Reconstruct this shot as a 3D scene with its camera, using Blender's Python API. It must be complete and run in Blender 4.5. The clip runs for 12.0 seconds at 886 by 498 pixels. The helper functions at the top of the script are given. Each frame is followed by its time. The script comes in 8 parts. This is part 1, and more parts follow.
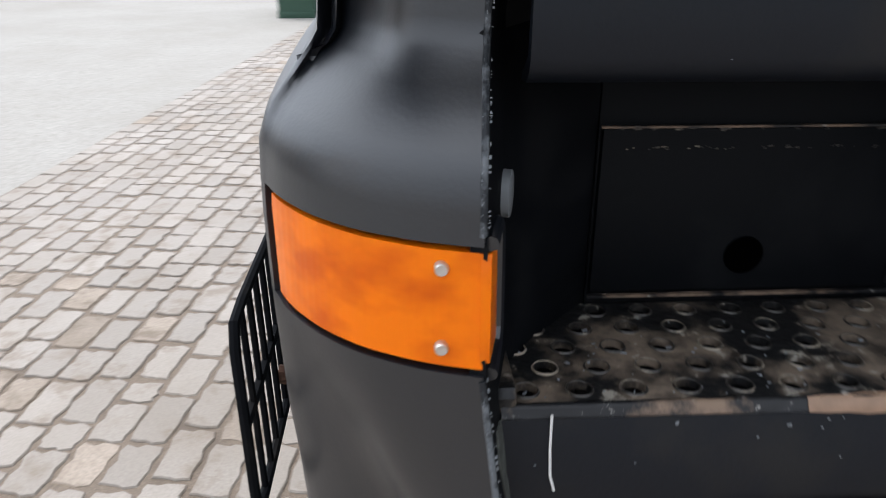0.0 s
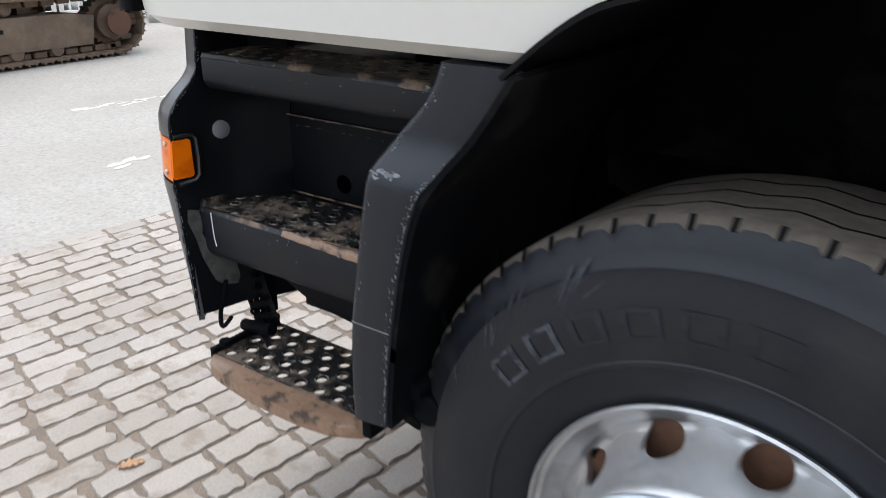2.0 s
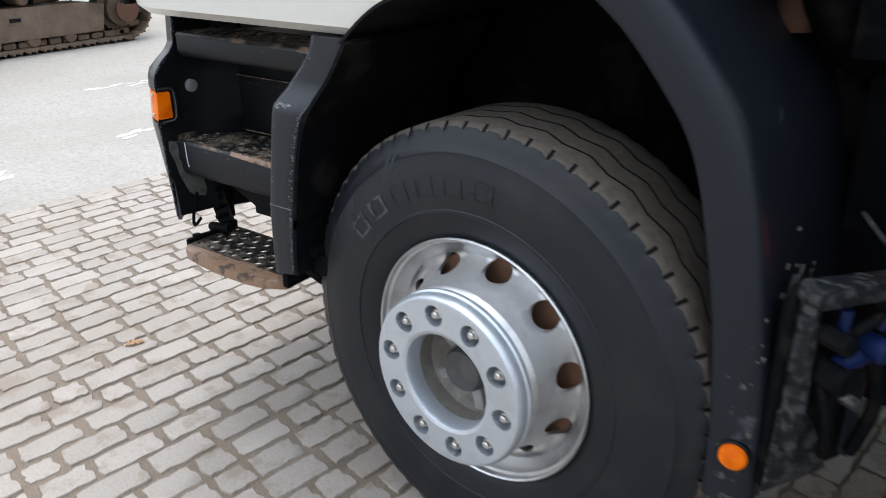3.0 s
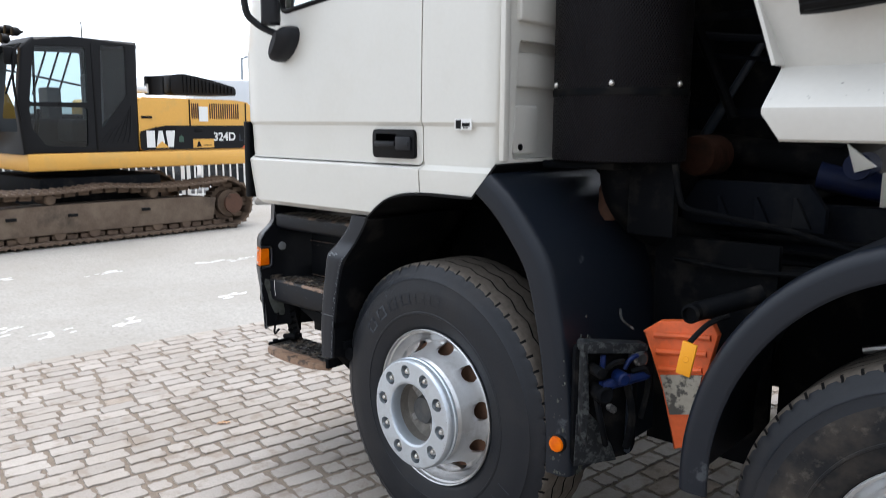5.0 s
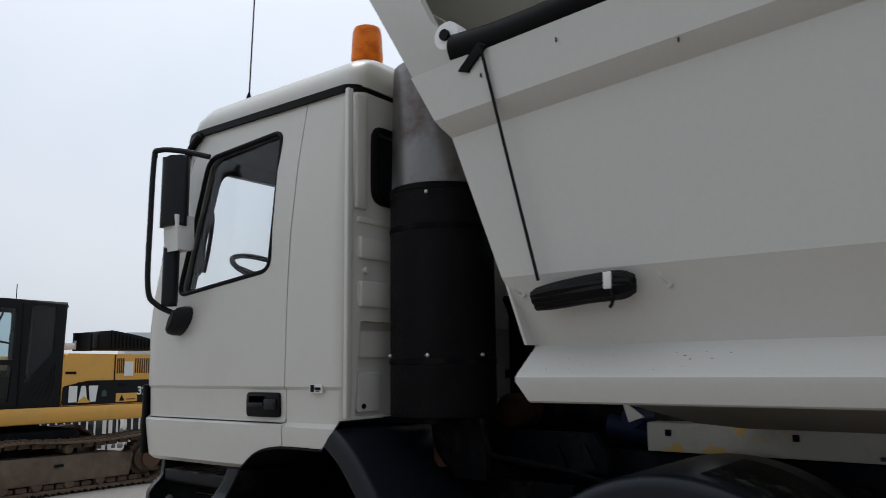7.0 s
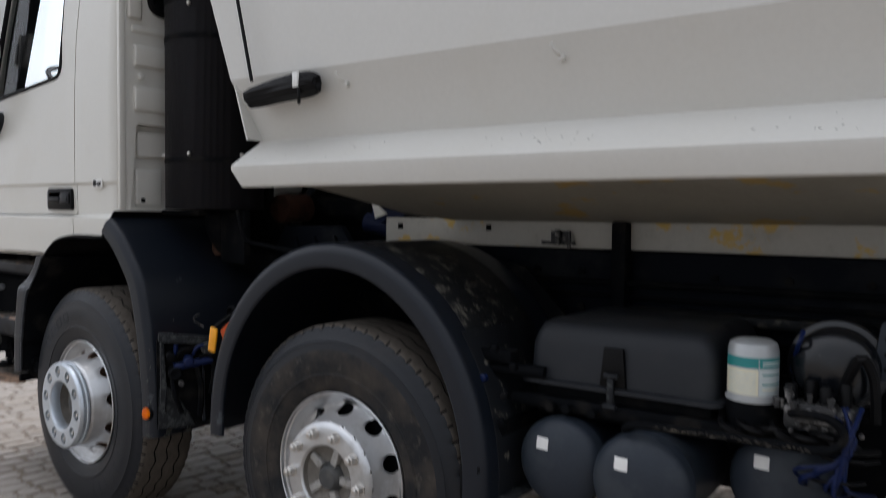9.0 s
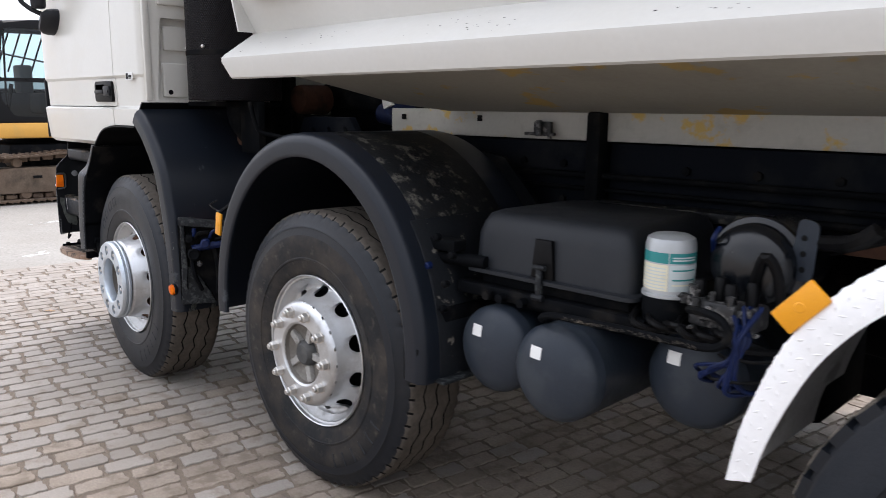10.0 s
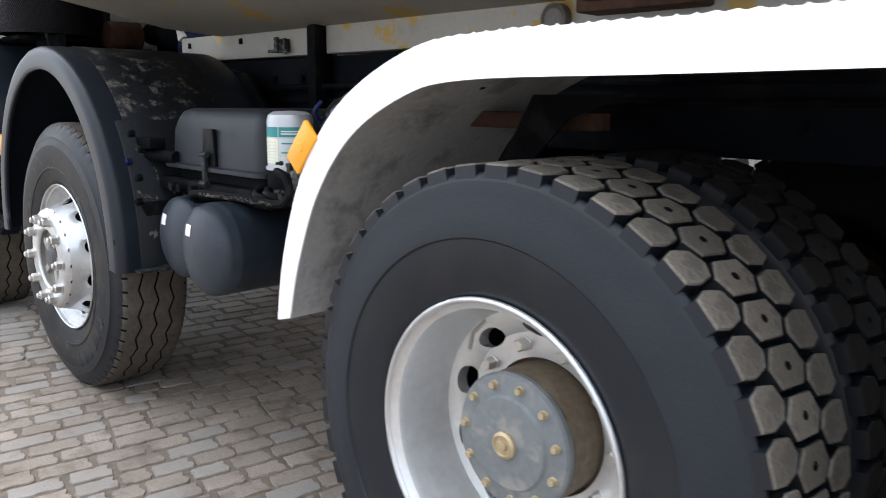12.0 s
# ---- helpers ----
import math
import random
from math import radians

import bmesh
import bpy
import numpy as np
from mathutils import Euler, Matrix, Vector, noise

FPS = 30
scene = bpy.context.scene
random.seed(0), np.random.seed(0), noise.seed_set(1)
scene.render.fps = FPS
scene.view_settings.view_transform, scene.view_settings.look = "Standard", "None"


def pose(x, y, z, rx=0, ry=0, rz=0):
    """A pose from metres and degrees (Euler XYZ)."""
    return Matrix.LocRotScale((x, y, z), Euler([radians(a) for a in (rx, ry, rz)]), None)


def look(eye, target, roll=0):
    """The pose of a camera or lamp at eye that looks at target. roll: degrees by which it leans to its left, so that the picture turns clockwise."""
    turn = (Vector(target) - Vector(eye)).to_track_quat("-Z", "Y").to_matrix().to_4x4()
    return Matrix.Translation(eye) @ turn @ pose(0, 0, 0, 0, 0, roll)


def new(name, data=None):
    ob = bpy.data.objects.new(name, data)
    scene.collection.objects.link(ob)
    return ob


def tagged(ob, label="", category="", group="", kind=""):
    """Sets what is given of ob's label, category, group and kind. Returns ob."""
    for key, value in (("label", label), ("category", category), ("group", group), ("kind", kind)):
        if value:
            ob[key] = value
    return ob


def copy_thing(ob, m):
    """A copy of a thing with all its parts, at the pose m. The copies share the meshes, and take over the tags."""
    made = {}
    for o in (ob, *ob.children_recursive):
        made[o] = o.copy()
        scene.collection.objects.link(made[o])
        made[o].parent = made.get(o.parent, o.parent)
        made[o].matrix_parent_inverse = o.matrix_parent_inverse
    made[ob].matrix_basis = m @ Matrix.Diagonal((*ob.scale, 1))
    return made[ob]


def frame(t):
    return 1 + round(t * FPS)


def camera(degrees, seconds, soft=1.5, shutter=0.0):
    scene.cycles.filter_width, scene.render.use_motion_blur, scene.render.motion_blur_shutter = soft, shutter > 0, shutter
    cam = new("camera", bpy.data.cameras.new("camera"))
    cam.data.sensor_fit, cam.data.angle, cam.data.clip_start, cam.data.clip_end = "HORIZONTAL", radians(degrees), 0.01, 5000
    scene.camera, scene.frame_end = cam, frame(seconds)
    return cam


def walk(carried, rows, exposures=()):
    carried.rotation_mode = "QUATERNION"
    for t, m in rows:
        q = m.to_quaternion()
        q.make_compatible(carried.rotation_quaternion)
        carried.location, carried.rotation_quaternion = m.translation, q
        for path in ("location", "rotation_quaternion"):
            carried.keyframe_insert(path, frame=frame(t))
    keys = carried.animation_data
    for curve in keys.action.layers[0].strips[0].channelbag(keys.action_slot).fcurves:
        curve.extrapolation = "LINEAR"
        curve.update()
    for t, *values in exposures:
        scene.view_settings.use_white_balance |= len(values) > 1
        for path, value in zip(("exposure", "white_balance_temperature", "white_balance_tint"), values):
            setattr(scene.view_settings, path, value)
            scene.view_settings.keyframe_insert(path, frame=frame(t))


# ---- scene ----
cam = camera(59.8, 12.0, soft=0.75, shutter=0.35)
PATH = [
    (0, (-1.176, -0.415, 1.207), (-1.06, 1.42, 0.421), 0.4),
    (0.5, (-0.922, -0.32, 1.195), (-1.422, 1.439, 0.387), 0.8),
    (1, (-0.568, -0.493, 1.245), (-1.522, 1.082, 0.463), -0.9),
    (1.5, (-0.182, -0.704, 1.365), (-1.209, 0.84, 0.613), 0.1),
    (2, (0.172, -0.854, 1.397), (-0.899, 0.647, 0.623), -0.1),
    (2.5, (0.503, -1.101, 1.46), (-0.581, 0.384, 0.673), -0.2),
    (3, (0.848, -1.254, 1.481), (-0.237, 0.219, 0.675), -0.6),
    (3.2, (0.985, -1.308, 1.497), (-0.119, 0.151, 0.689), -0.3),
    (4.8, (1.838, -1.971, 1.59), (0.532, -0.509, 1.197), 0.2),
    (5, (1.904, -2.051, 1.599), (0.586, -0.582, 1.275), 0.3),
    (5.5, (2.042, -2.191, 1.623), (0.716, -0.703, 1.454), 0.2),
    (6, (2.201, -2.234, 1.664), (0.908, -0.708, 1.692), 0.2),
    (6.5, (2.429, -2.274, 1.664), (1.181, -0.73, 1.906), 0.1),
    (6.7, (2.495, -2.298, 1.692), (1.271, -0.745, 1.99), -0.2),
    (8.5, (3.349, -2.091, 1.465), (2.234, -0.444, 1.676), 0.3),
    (9, (3.6, -2.037, 1.452), (2.447, -0.406, 1.368), 0.6),
    (9.5, (3.811, -1.86, 1.419), (2.533, -0.359, 1.086), 0.8),
    (10, (4.095, -1.681, 1.45), (2.702, -0.292, 1.089), 0.5),
    (10.5, (4.368, -1.62, 1.429), (2.963, -0.244, 1.064), 0.9),
    (11, (4.59, -1.449, 1.375), (3.191, -0.069, 1.003), 1.1),
    (11.5, (4.805, -1.194, 1.208), (3.412, 0.193, 0.838), 0.7),
    (12, (5.007, -1.065, 1.153), (3.606, 0.313, 0.777), 0.5),
]
EXPOSURES = [(0.0, 0.08, 6450, 11), (0.5, 0.12, 6420, 11), (1.0, 0.32, 6470, 12), (1.5, 0.30, 6450, 11), (2.0, 0.14, 6430, 11), (3.2, 0.18, 6400, 10), (4.8, 0.16, 6430, 11), (5.0, 0.12, 6430, 11), (5.5, -0.22, 6430, 12), (6.0, -0.58, 6500, 10), (6.5, -1.10, 6500, 10),
             (7.5, -1.30, 6560, 10), (8.5, -1.15, 6640, 10), (9.0, -0.60, 6640, 13), (9.5, -0.04, 6600, 14), (10.0, 0.17, 6600, 15), (10.5, 0.16, 6600, 15), (11.2, 0.18, 6460, 12), (11.5, 0.36, 6400, 11), (12.0, 0.74, 6400, 11)]
walk(cam, [(t, look(eye, target, roll)) for t, eye, target, roll in PATH], EXPOSURES)

# ---- light: a bright, thinly overcast day ----
world = bpy.data.worlds.new("overcast_sky")
scene.world = world
world.use_nodes = True
wn = world.node_tree.nodes
wl = world.node_tree.links
sky = wn.new("ShaderNodeTexSky")
sky.sky_type = "NISHITA"
sky.sun_disc = False
sky.sun_elevation = radians(72)
sky.sun_rotation = radians(-50)
sky.dust_density = 4.0
sky_noise = wn.new("ShaderNodeTexNoise")
sky_noise.inputs["Scale"].default_value = 2.2
sky_noise.inputs["Detail"].default_value = 4.0
cloud = wn.new("ShaderNodeMix")
cloud.data_type = "RGBA"
cloud_tone = wn.new("ShaderNodeValToRGB")
cloud_tone.color_ramp.elements[0].color = (7.8, 8.65, 9.9, 1)
cloud_tone.color_ramp.elements[1].color = (9.4, 9.95, 10.7, 1)
cloud_tone.color_ramp.elements[0].position = 0.3
cloud_tone.color_ramp.elements[1].position = 0.7
wl.new(sky_noise.outputs["Fac"], cloud_tone.inputs["Fac"])
cloud.inputs[0].default_value = 0.88
wl.new(sky.outputs[0], cloud.inputs[6])
wl.new(cloud_tone.outputs[0], cloud.inputs[7])
# an overcast dome: brighter overhead, and brighter round the veiled sun than on the other side
place = wn.new("ShaderNodeTexCoord")
height = wn.new("ShaderNodeSeparateXYZ")
wl.new(place.outputs["Generated"], height.inputs[0])
overhead = wn.new("ShaderNodeMapRange")
overhead.inputs[1].default_value, overhead.inputs[2].default_value = 0.0, 1.0
overhead.inputs[3].default_value, overhead.inputs[4].default_value = 0.78, 1.32
wl.new(height.outputs[2], overhead.inputs[0])
sunward = wn.new("ShaderNodeVectorMath")
sunward.operation = "DOT_PRODUCT"
sunward.inputs[1].default_value = (-0.62, 0.70, 0.35)
wl.new(place.outputs["Generated"], sunward.inputs[0])
glow = wn.new("ShaderNodeMapRange")
glow.inputs[1].default_value, glow.inputs[2].default_value = -1.0, 1.0
glow.inputs[3].default_value, glow.inputs[4].default_value = 0.56, 1.44
wl.new(sunward.outputs["Value"], glow.inputs[0])
shape = wn.new("ShaderNodeMath")
shape.operation = "MULTIPLY"
wl.new(overhead.outputs[0], shape.inputs[0])
wl.new(glow.outputs[0], shape.inputs[1])
level_up = wn.new("ShaderNodeMath")
level_up.operation = "MULTIPLY"
level_up.inputs[1].default_value = 0.174
wl.new(shape.outputs[0], level_up.inputs[0])
wl.new(cloud.outputs[2], wn["Background"].inputs[0])
wl.new(level_up.outputs[0], wn["Background"].inputs[1])
sun = new("sun", bpy.data.lights.new("sun", "SUN"))
sun.data.energy = 2.3
sun.data.angle = radians(25)
sun.data.color = (1.0, 0.985, 0.97)
sun.matrix_world = look((-3, 2.5, 12), (0, 0, 0))

# ---- materials ----


def material(name, colour, rough=0.5, metal=0.0, spot=None, spot_amount=0.5, spot_scale=6.0, spot_edge=(0.52, 0.62), grain=0.08,
             grain_scale=60.0, bump=0.05, coat=0.0, spot_rough=None, random_tone=0.0, spec=0.5, dirt=None, in_world=False):
    """Base colour with fine grain, and patches of a second colour (dirt, wear, rust) with their own roughness.
    dirt: a third layer, (colour, amount, scale, edge from, edge to). in_world: patches run on from piece to piece."""
    m = bpy.data.materials.new(name)
    m.use_nodes = True
    n, l = m.node_tree.nodes, m.node_tree.links
    b = n["Principled BSDF"]
    spot_at = n.new("ShaderNodeNewGeometry").outputs["Position"] if in_world else n.new("ShaderNodeTexCoord").outputs["Object"]
    fine = n.new("ShaderNodeTexNoise")
    fine.inputs["Scale"].default_value = grain_scale
    fine.inputs["Detail"].default_value = 5.0
    l.new(spot_at, fine.inputs["Vector"])
    tone = n.new("ShaderNodeMapRange")
    tone.inputs[3].default_value, tone.inputs[4].default_value = 1 - grain * 2, 1 + grain * 2
    l.new(fine.outputs["Fac"], tone.inputs[0])
    base = n.new("ShaderNodeMix")
    base.data_type, base.blend_type = "RGBA", "MULTIPLY"
    base.inputs[0].default_value = 1.0
    base.inputs[6].default_value = (*colour, 1)
    l.new(tone.outputs[0], base.inputs[7])
    last = base.outputs[2]
    if random_tone:
        info = n.new("ShaderNodeObjectInfo")
        island = n.new("ShaderNodeNewGeometry")
        add = n.new("ShaderNodeMath")
        add.operation = "ADD"
        l.new(info.outputs["Random"], add.inputs[0])
        l.new(island.outputs["Random Per Island"], add.inputs[1])
        wrap = n.new("ShaderNodeMath")
        wrap.operation = "FRACT"
        l.new(add.outputs[0], wrap.inputs[0])
        rng = n.new("ShaderNodeMapRange")
        rng.inputs[3].default_value, rng.inputs[4].default_value = 1 - random_tone, 1 + random_tone
        l.new(wrap.outputs[0], rng.inputs[0])
        vary = n.new("ShaderNodeMix")
        vary.data_type, vary.blend_type = "RGBA", "MULTIPLY"
        vary.inputs[0].default_value = 1.0
        l.new(last, vary.inputs[6])
        l.new(rng.outputs[0], vary.inputs[7])
        last = vary.outputs[2]
    if spot:
        big = n.new("ShaderNodeTexNoise")
        big.inputs["Scale"].default_value = spot_scale
        big.inputs["Detail"].default_value = 9.0
        big.inputs["Roughness"].default_value = 0.62
        l.new(spot_at, big.inputs["Vector"])
        edge = n.new("ShaderNodeMapRange")
        edge.inputs[1].default_value, edge.inputs[2].default_value = spot_edge
        edge.inputs[4].default_value = spot_amount
        l.new(big.outputs["Fac"], edge.inputs[0])
        mix = n.new("ShaderNodeMix")
        mix.data_type = "RGBA"
        mix.inputs[7].default_value = (*spot, 1)
        l.new(edge.outputs[0], mix.inputs[0])
        l.new(last, mix.inputs[6])
        last = mix.outputs[2]
        rr = n.new("ShaderNodeMapRange")
        rr.inputs[3].default_value = rough
        rr.inputs[4].default_value = spot_rough if spot_rough is not None else min(1.0, rough + 0.25)
        l.new(edge.outputs[0], rr.inputs[0])
        l.new(rr.outputs[0], b.inputs["Roughness"])
    else:
        b.inputs["Roughness"].default_value = rough
    if dirt:
        soil = n.new("ShaderNodeTexNoise")
        soil.inputs["Scale"].default_value = dirt[2]
        soil.inputs["Detail"].default_value = 8.0
        soil.inputs["Roughness"].default_value = 0.66
        l.new(spot_at, soil.inputs["Vector"])
        cover = n.new("ShaderNodeMapRange")
        cover.inputs[1].default_value, cover.inputs[2].default_value = dirt[3], dirt[4]
        cover.inputs[4].default_value = dirt[1]
        l.new(soil.outputs["Fac"], cover.inputs[0])
        lay = n.new("ShaderNodeMix")
        lay.data_type = "RGBA"
        lay.inputs[7].default_value = (*dirt[0], 1)
        l.new(cover.outputs[0], lay.inputs[0])
        l.new(last, lay.inputs[6])
        last = lay.outputs[2]
    l.new(last, b.inputs["Base Color"])
    b.inputs["Metallic"].default_value = metal
    b.inputs["Specular IOR Level"].default_value = spec
    b.inputs["Coat Weight"].default_value = coat
    b.inputs["Coat Roughness"].default_value = 0.12
    if bump:
        bp = n.new("ShaderNodeBump")
        bp.inputs["Strength"].default_value = bump
        bp.inputs["Distance"].default_value = 0.01
        l.new(fine.outputs["Fac"], bp.inputs["Height"])
        l.new(bp.outputs["Normal"], b.inputs["Normal"])
    return m


CREAM = material("cream_paint", (0.655, 0.643, 0.594), 0.34, spot=(0.56, 0.53, 0.45), spot_amount=0.14, spot_scale=2.5, grain=0.015, bump=0.01, coat=0.35)
BED = material("body_paint", (0.585, 0.575, 0.54), 0.42, spot=(0.55, 0.52, 0.45), spot_amount=0.14, spot_scale=1.6, grain=0.02, bump=0.02, coat=0.1)
# dull paint, darkened further: shade under the body is in this colour
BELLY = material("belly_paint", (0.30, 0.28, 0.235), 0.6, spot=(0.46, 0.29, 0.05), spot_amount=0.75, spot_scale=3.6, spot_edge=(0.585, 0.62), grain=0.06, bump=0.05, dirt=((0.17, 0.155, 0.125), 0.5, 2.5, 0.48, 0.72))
RAIL = material("rail_paint", (0.43, 0.415, 0.37), 0.55, spot=(0.56, 0.36, 0.07), spot_amount=0.85, spot_scale=4.4, spot_edge=(0.555, 0.595), grain=0.04, dirt=((0.24, 0.21, 0.17), 0.4, 9.0, 0.55, 0.72))
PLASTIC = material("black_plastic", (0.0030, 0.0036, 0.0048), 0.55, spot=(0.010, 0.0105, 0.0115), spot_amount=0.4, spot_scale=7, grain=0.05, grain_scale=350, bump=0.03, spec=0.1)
FENDER = material("fender_plastic", (0.0086, 0.0116, 0.0176), 0.36, spot=(0.07, 0.078, 0.086), spot_amount=0.6, spot_scale=9, spot_edge=(0.66, 0.70), grain=0.06, grain_scale=200, bump=0.04, spec=0.30)
MUDDY = material("muddy_plastic", (0.008, 0.009, 0.0105), 0.55, spot=(0.125, 0.117, 0.098), spot_amount=0.68, spot_scale=18, spot_edge=(0.53, 0.61), grain=0.2, grain_scale=90, bump=0.12, spec=0.2, dirt=((0.009, 0.010, 0.012), 0.8, 60, 0.50, 0.60))
BUMPER = material("bumper_coat", (0.0055, 0.0068, 0.0100), 0.36, spot=(0.06, 0.066, 0.072), spot_amount=0.5, spot_scale=11, spot_edge=(0.70, 0.74), grain=0.04, grain_scale=260, bump=0.03, spec=0.8)
MUD_FEW = material("thin_mud", (0.007, 0.0085, 0.011), 0.5, spot=(0.14, 0.13, 0.11), spot_amount=0.8, spot_scale=17, spot_edge=(0.61, 0.65), grain=0.1, bump=0.12, spec=0.25)
METAL_BLACK = material("black_chassis_paint", (0.0038, 0.0044, 0.0055), 0.65, spot=(0.022, 0.020, 0.018), spot_amount=0.6, spot_scale=8, grain=0.12, bump=0.08, spec=0.05)
CHASSIS = material("chassis_paint", (0.0055, 0.007, 0.0105), 0.65, spot=(0.02, 0.021, 0.022), spot_amount=0.6, spot_scale=4, grain=0.1, bump=0.05, spec=0.05)
STEP_FACE = material("step_face_paint", (0.0062, 0.0080, 0.0118), 0.46, spot=(0.02, 0.019, 0.018), spot_amount=0.5, spot_scale=6, grain=0.08, grain_scale=200, bump=0.04, spec=0.24)
STEP_TOP = material("worn_step", (0.0085, 0.0085, 0.009), 0.45, spot=(0.19, 0.145, 0.108), spot_amount=0.8, spot_scale=12, spot_edge=(0.49, 0.61), grain=0.25, grain_scale=90, bump=0.25, spec=0.35, dirt=((0.30, 0.28, 0.24), 0.8, 48, 0.60, 0.66))
PILLAR = material("pillar_plastic", (0.0088, 0.0116, 0.0172), 0.36, spot=(0.016, 0.018, 0.022), spot_amount=0.5, spot_scale=5, grain=0.06, grain_scale=220, bump=0.03, spec=0.36)
EDGE_WEAR = material("worn_bumper_edge", (0.012, 0.014, 0.017), 0.6, spot=(0.13, 0.14, 0.15), spot_amount=0.85, spot_scale=55, spot_edge=(0.44, 0.56), grain=0.15, bump=0.2, spec=0.3)
FLAKED_PAINT = material("flaked_black_paint", (0.008, 0.0095, 0.012), 0.6, spot=(0.060, 0.066, 0.066), spot_amount=0.8, spot_scale=48, spot_edge=(0.50, 0.60), grain=0.15, bump=0.15, spec=0.25)
SCUFF = material("rubber_scuff", (0.060, 0.066, 0.076), 0.8, spot=(0.02, 0.022, 0.026), spot_amount=0.8, spot_scale=45, spot_edge=(0.48, 0.6), grain=0.2, spec=0.2)
WORN_EDGE = material("bare_worn_edge", (0.25, 0.155, 0.10), 0.42, spot=(0.025, 0.022, 0.020), spot_amount=0.85, spot_scale=22, spot_edge=(0.53, 0.63), grain=0.2, bump=0.1)
STEP_EDGE = material("worn_step_edge", (0.010, 0.010, 0.011), 0.42, spot=(0.24, 0.165, 0.115), spot_amount=0.8, spot_scale=13, spot_edge=(0.52, 0.62), grain=0.25, bump=0.15, spec=0.35, dirt=((0.40, 0.38, 0.35), 0.85, 60.0, 0.61, 0.66))
BURR = material("worn_burr", (0.040, 0.036, 0.032), 0.4, metal=0.3, spot=(0.40, 0.34, 0.26), spot_amount=0.8, spot_scale=18, spot_edge=(0.53, 0.65), grain=0.2)
CHIP = material("chipped_paint", (0.19, 0.205, 0.22), 0.6, spot=(0.11, 0.12, 0.125), spot_amount=0.7, spot_scale=40, grain=0.1)
RUBBER = material("tyre_rubber", (0.0056, 0.0078, 0.0120), 0.47, spot=(0.030, 0.028, 0.027), spot_amount=0.5, spot_scale=5.5, spot_edge=(0.50, 0.72), grain=0.12, grain_scale=120, bump=0.06, spec=0.36)
RUBBER_DUSTY = material("dusty_sidewall_rubber", (0.0085, 0.0095, 0.0115), 0.6, spot=(0.068, 0.056, 0.045), spot_amount=0.75, spot_scale=7.0, spot_edge=(0.42, 0.70), grain=0.2, grain_scale=70, bump=0.10, spec=0.25, dirt=((0.10, 0.088, 0.072), 0.5, 22.0, 0.58, 0.70))
RUBBER_SCRUBBED = material("scrubbed_rubber", (0.0125, 0.0155, 0.0205), 0.6, spot=(0.024, 0.026, 0.030), spot_amount=0.6, spot_scale=8.0, spot_edge=(0.45, 0.72), grain=0.15, grain_scale=150, bump=0.08, spec=0.28)
# darker and less glossy than the sidewall, for grooves and notches
GROOVE = material("black_groove_rubber", (0.0045, 0.0045, 0.005), 0.8, grain=0.1, spec=0.1)
TREAD = material("dusty_tread", (0.098, 0.084, 0.070), 0.88, spot=(0.045, 0.040, 0.035), spot_amount=0.6, spot_scale=7, spot_edge=(0.45, 0.72), grain=0.2, bump=0.15, spec=0.2)
TREAD_BLOCK = material("tread_rubber", (0.155, 0.136, 0.114), 0.9, spot=(0.10, 0.088, 0.075), spot_amount=0.7, spot_scale=22, grain=0.25, grain_scale=150, bump=0.25, random_tone=0.22, spec=0.2)
RIM = material("silver_rim", (0.60, 0.61, 0.62), 0.36, metal=0.85, spot=(0.36, 0.35, 0.33), spot_amount=0.5, spot_scale=7, grain=0.04, bump=0.03)
RIM_DIRTY = material("dirty_rim", (0.66, 0.67, 0.67), 0.36, metal=0.7, spot=(0.34, 0.32, 0.29), spot_amount=0.5, spot_scale=5, spot_edge=(0.48, 0.72), grain=0.05, bump=0.04)
CHROME = material("wheel_ring", (0.60, 0.66, 0.72), 0.36, metal=0.75, spot=(0.45, 0.46, 0.47), spot_amount=0.4, spot_scale=9, grain=0.03)
HUB = material("cast_hub", (0.185, 0.170, 0.150), 0.6, metal=0.3, spot=(0.34, 0.32, 0.29), spot_amount=0.7, spot_scale=10, grain=0.15, bump=0.15)
HUB_CAP = material("dark_hub_cap", (0.058, 0.060, 0.062), 0.5, metal=0.2, spot=(0.12, 0.115, 0.105), spot_amount=0.5, spot_scale=12, grain=0.15, bump=0.1)
WEB = material("pale_cast_web", (0.36, 0.35, 0.33), 0.6, metal=0.2, spot=(0.14, 0.13, 0.12), spot_amount=0.7, spot_scale=30, grain=0.2, bump=0.15)
HUB_GREY = material("painted_hub", (0.16, 0.175, 0.18), 0.55, metal=0.2, spot=(0.30, 0.28, 0.25), spot_amount=0.6, spot_scale=14, grain=0.12, bump=0.1)
HUB_RUST = material("rusty_hub_side", (0.14, 0.105, 0.07), 0.75, spot=(0.22, 0.18, 0.12), spot_amount=0.6, spot_scale=12, grain=0.25, bump=0.2)
CAST = material("dirty_cast_fittings", (0.035, 0.035, 0.036), 0.5, metal=0.3, spot=(0.26, 0.25, 0.24), spot_amount=0.8, spot_scale=30, spot_edge=(0.52, 0.6), grain=0.2, bump=0.2)
# tread rubber with the shade under the mudguard put into its colour
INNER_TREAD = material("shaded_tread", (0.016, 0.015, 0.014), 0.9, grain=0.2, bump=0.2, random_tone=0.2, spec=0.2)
DRUM = material("rusty_drum", (0.17, 0.085, 0.05), 0.8, grain=0.2, bump=0.15)
NUT = material("steel_nut", (0.62, 0.60, 0.57), 0.35, metal=0.9, grain=0.1)
BRASS = material("brass_cap", (0.45, 0.36, 0.22), 0.5, metal=0.5, grain=0.1)
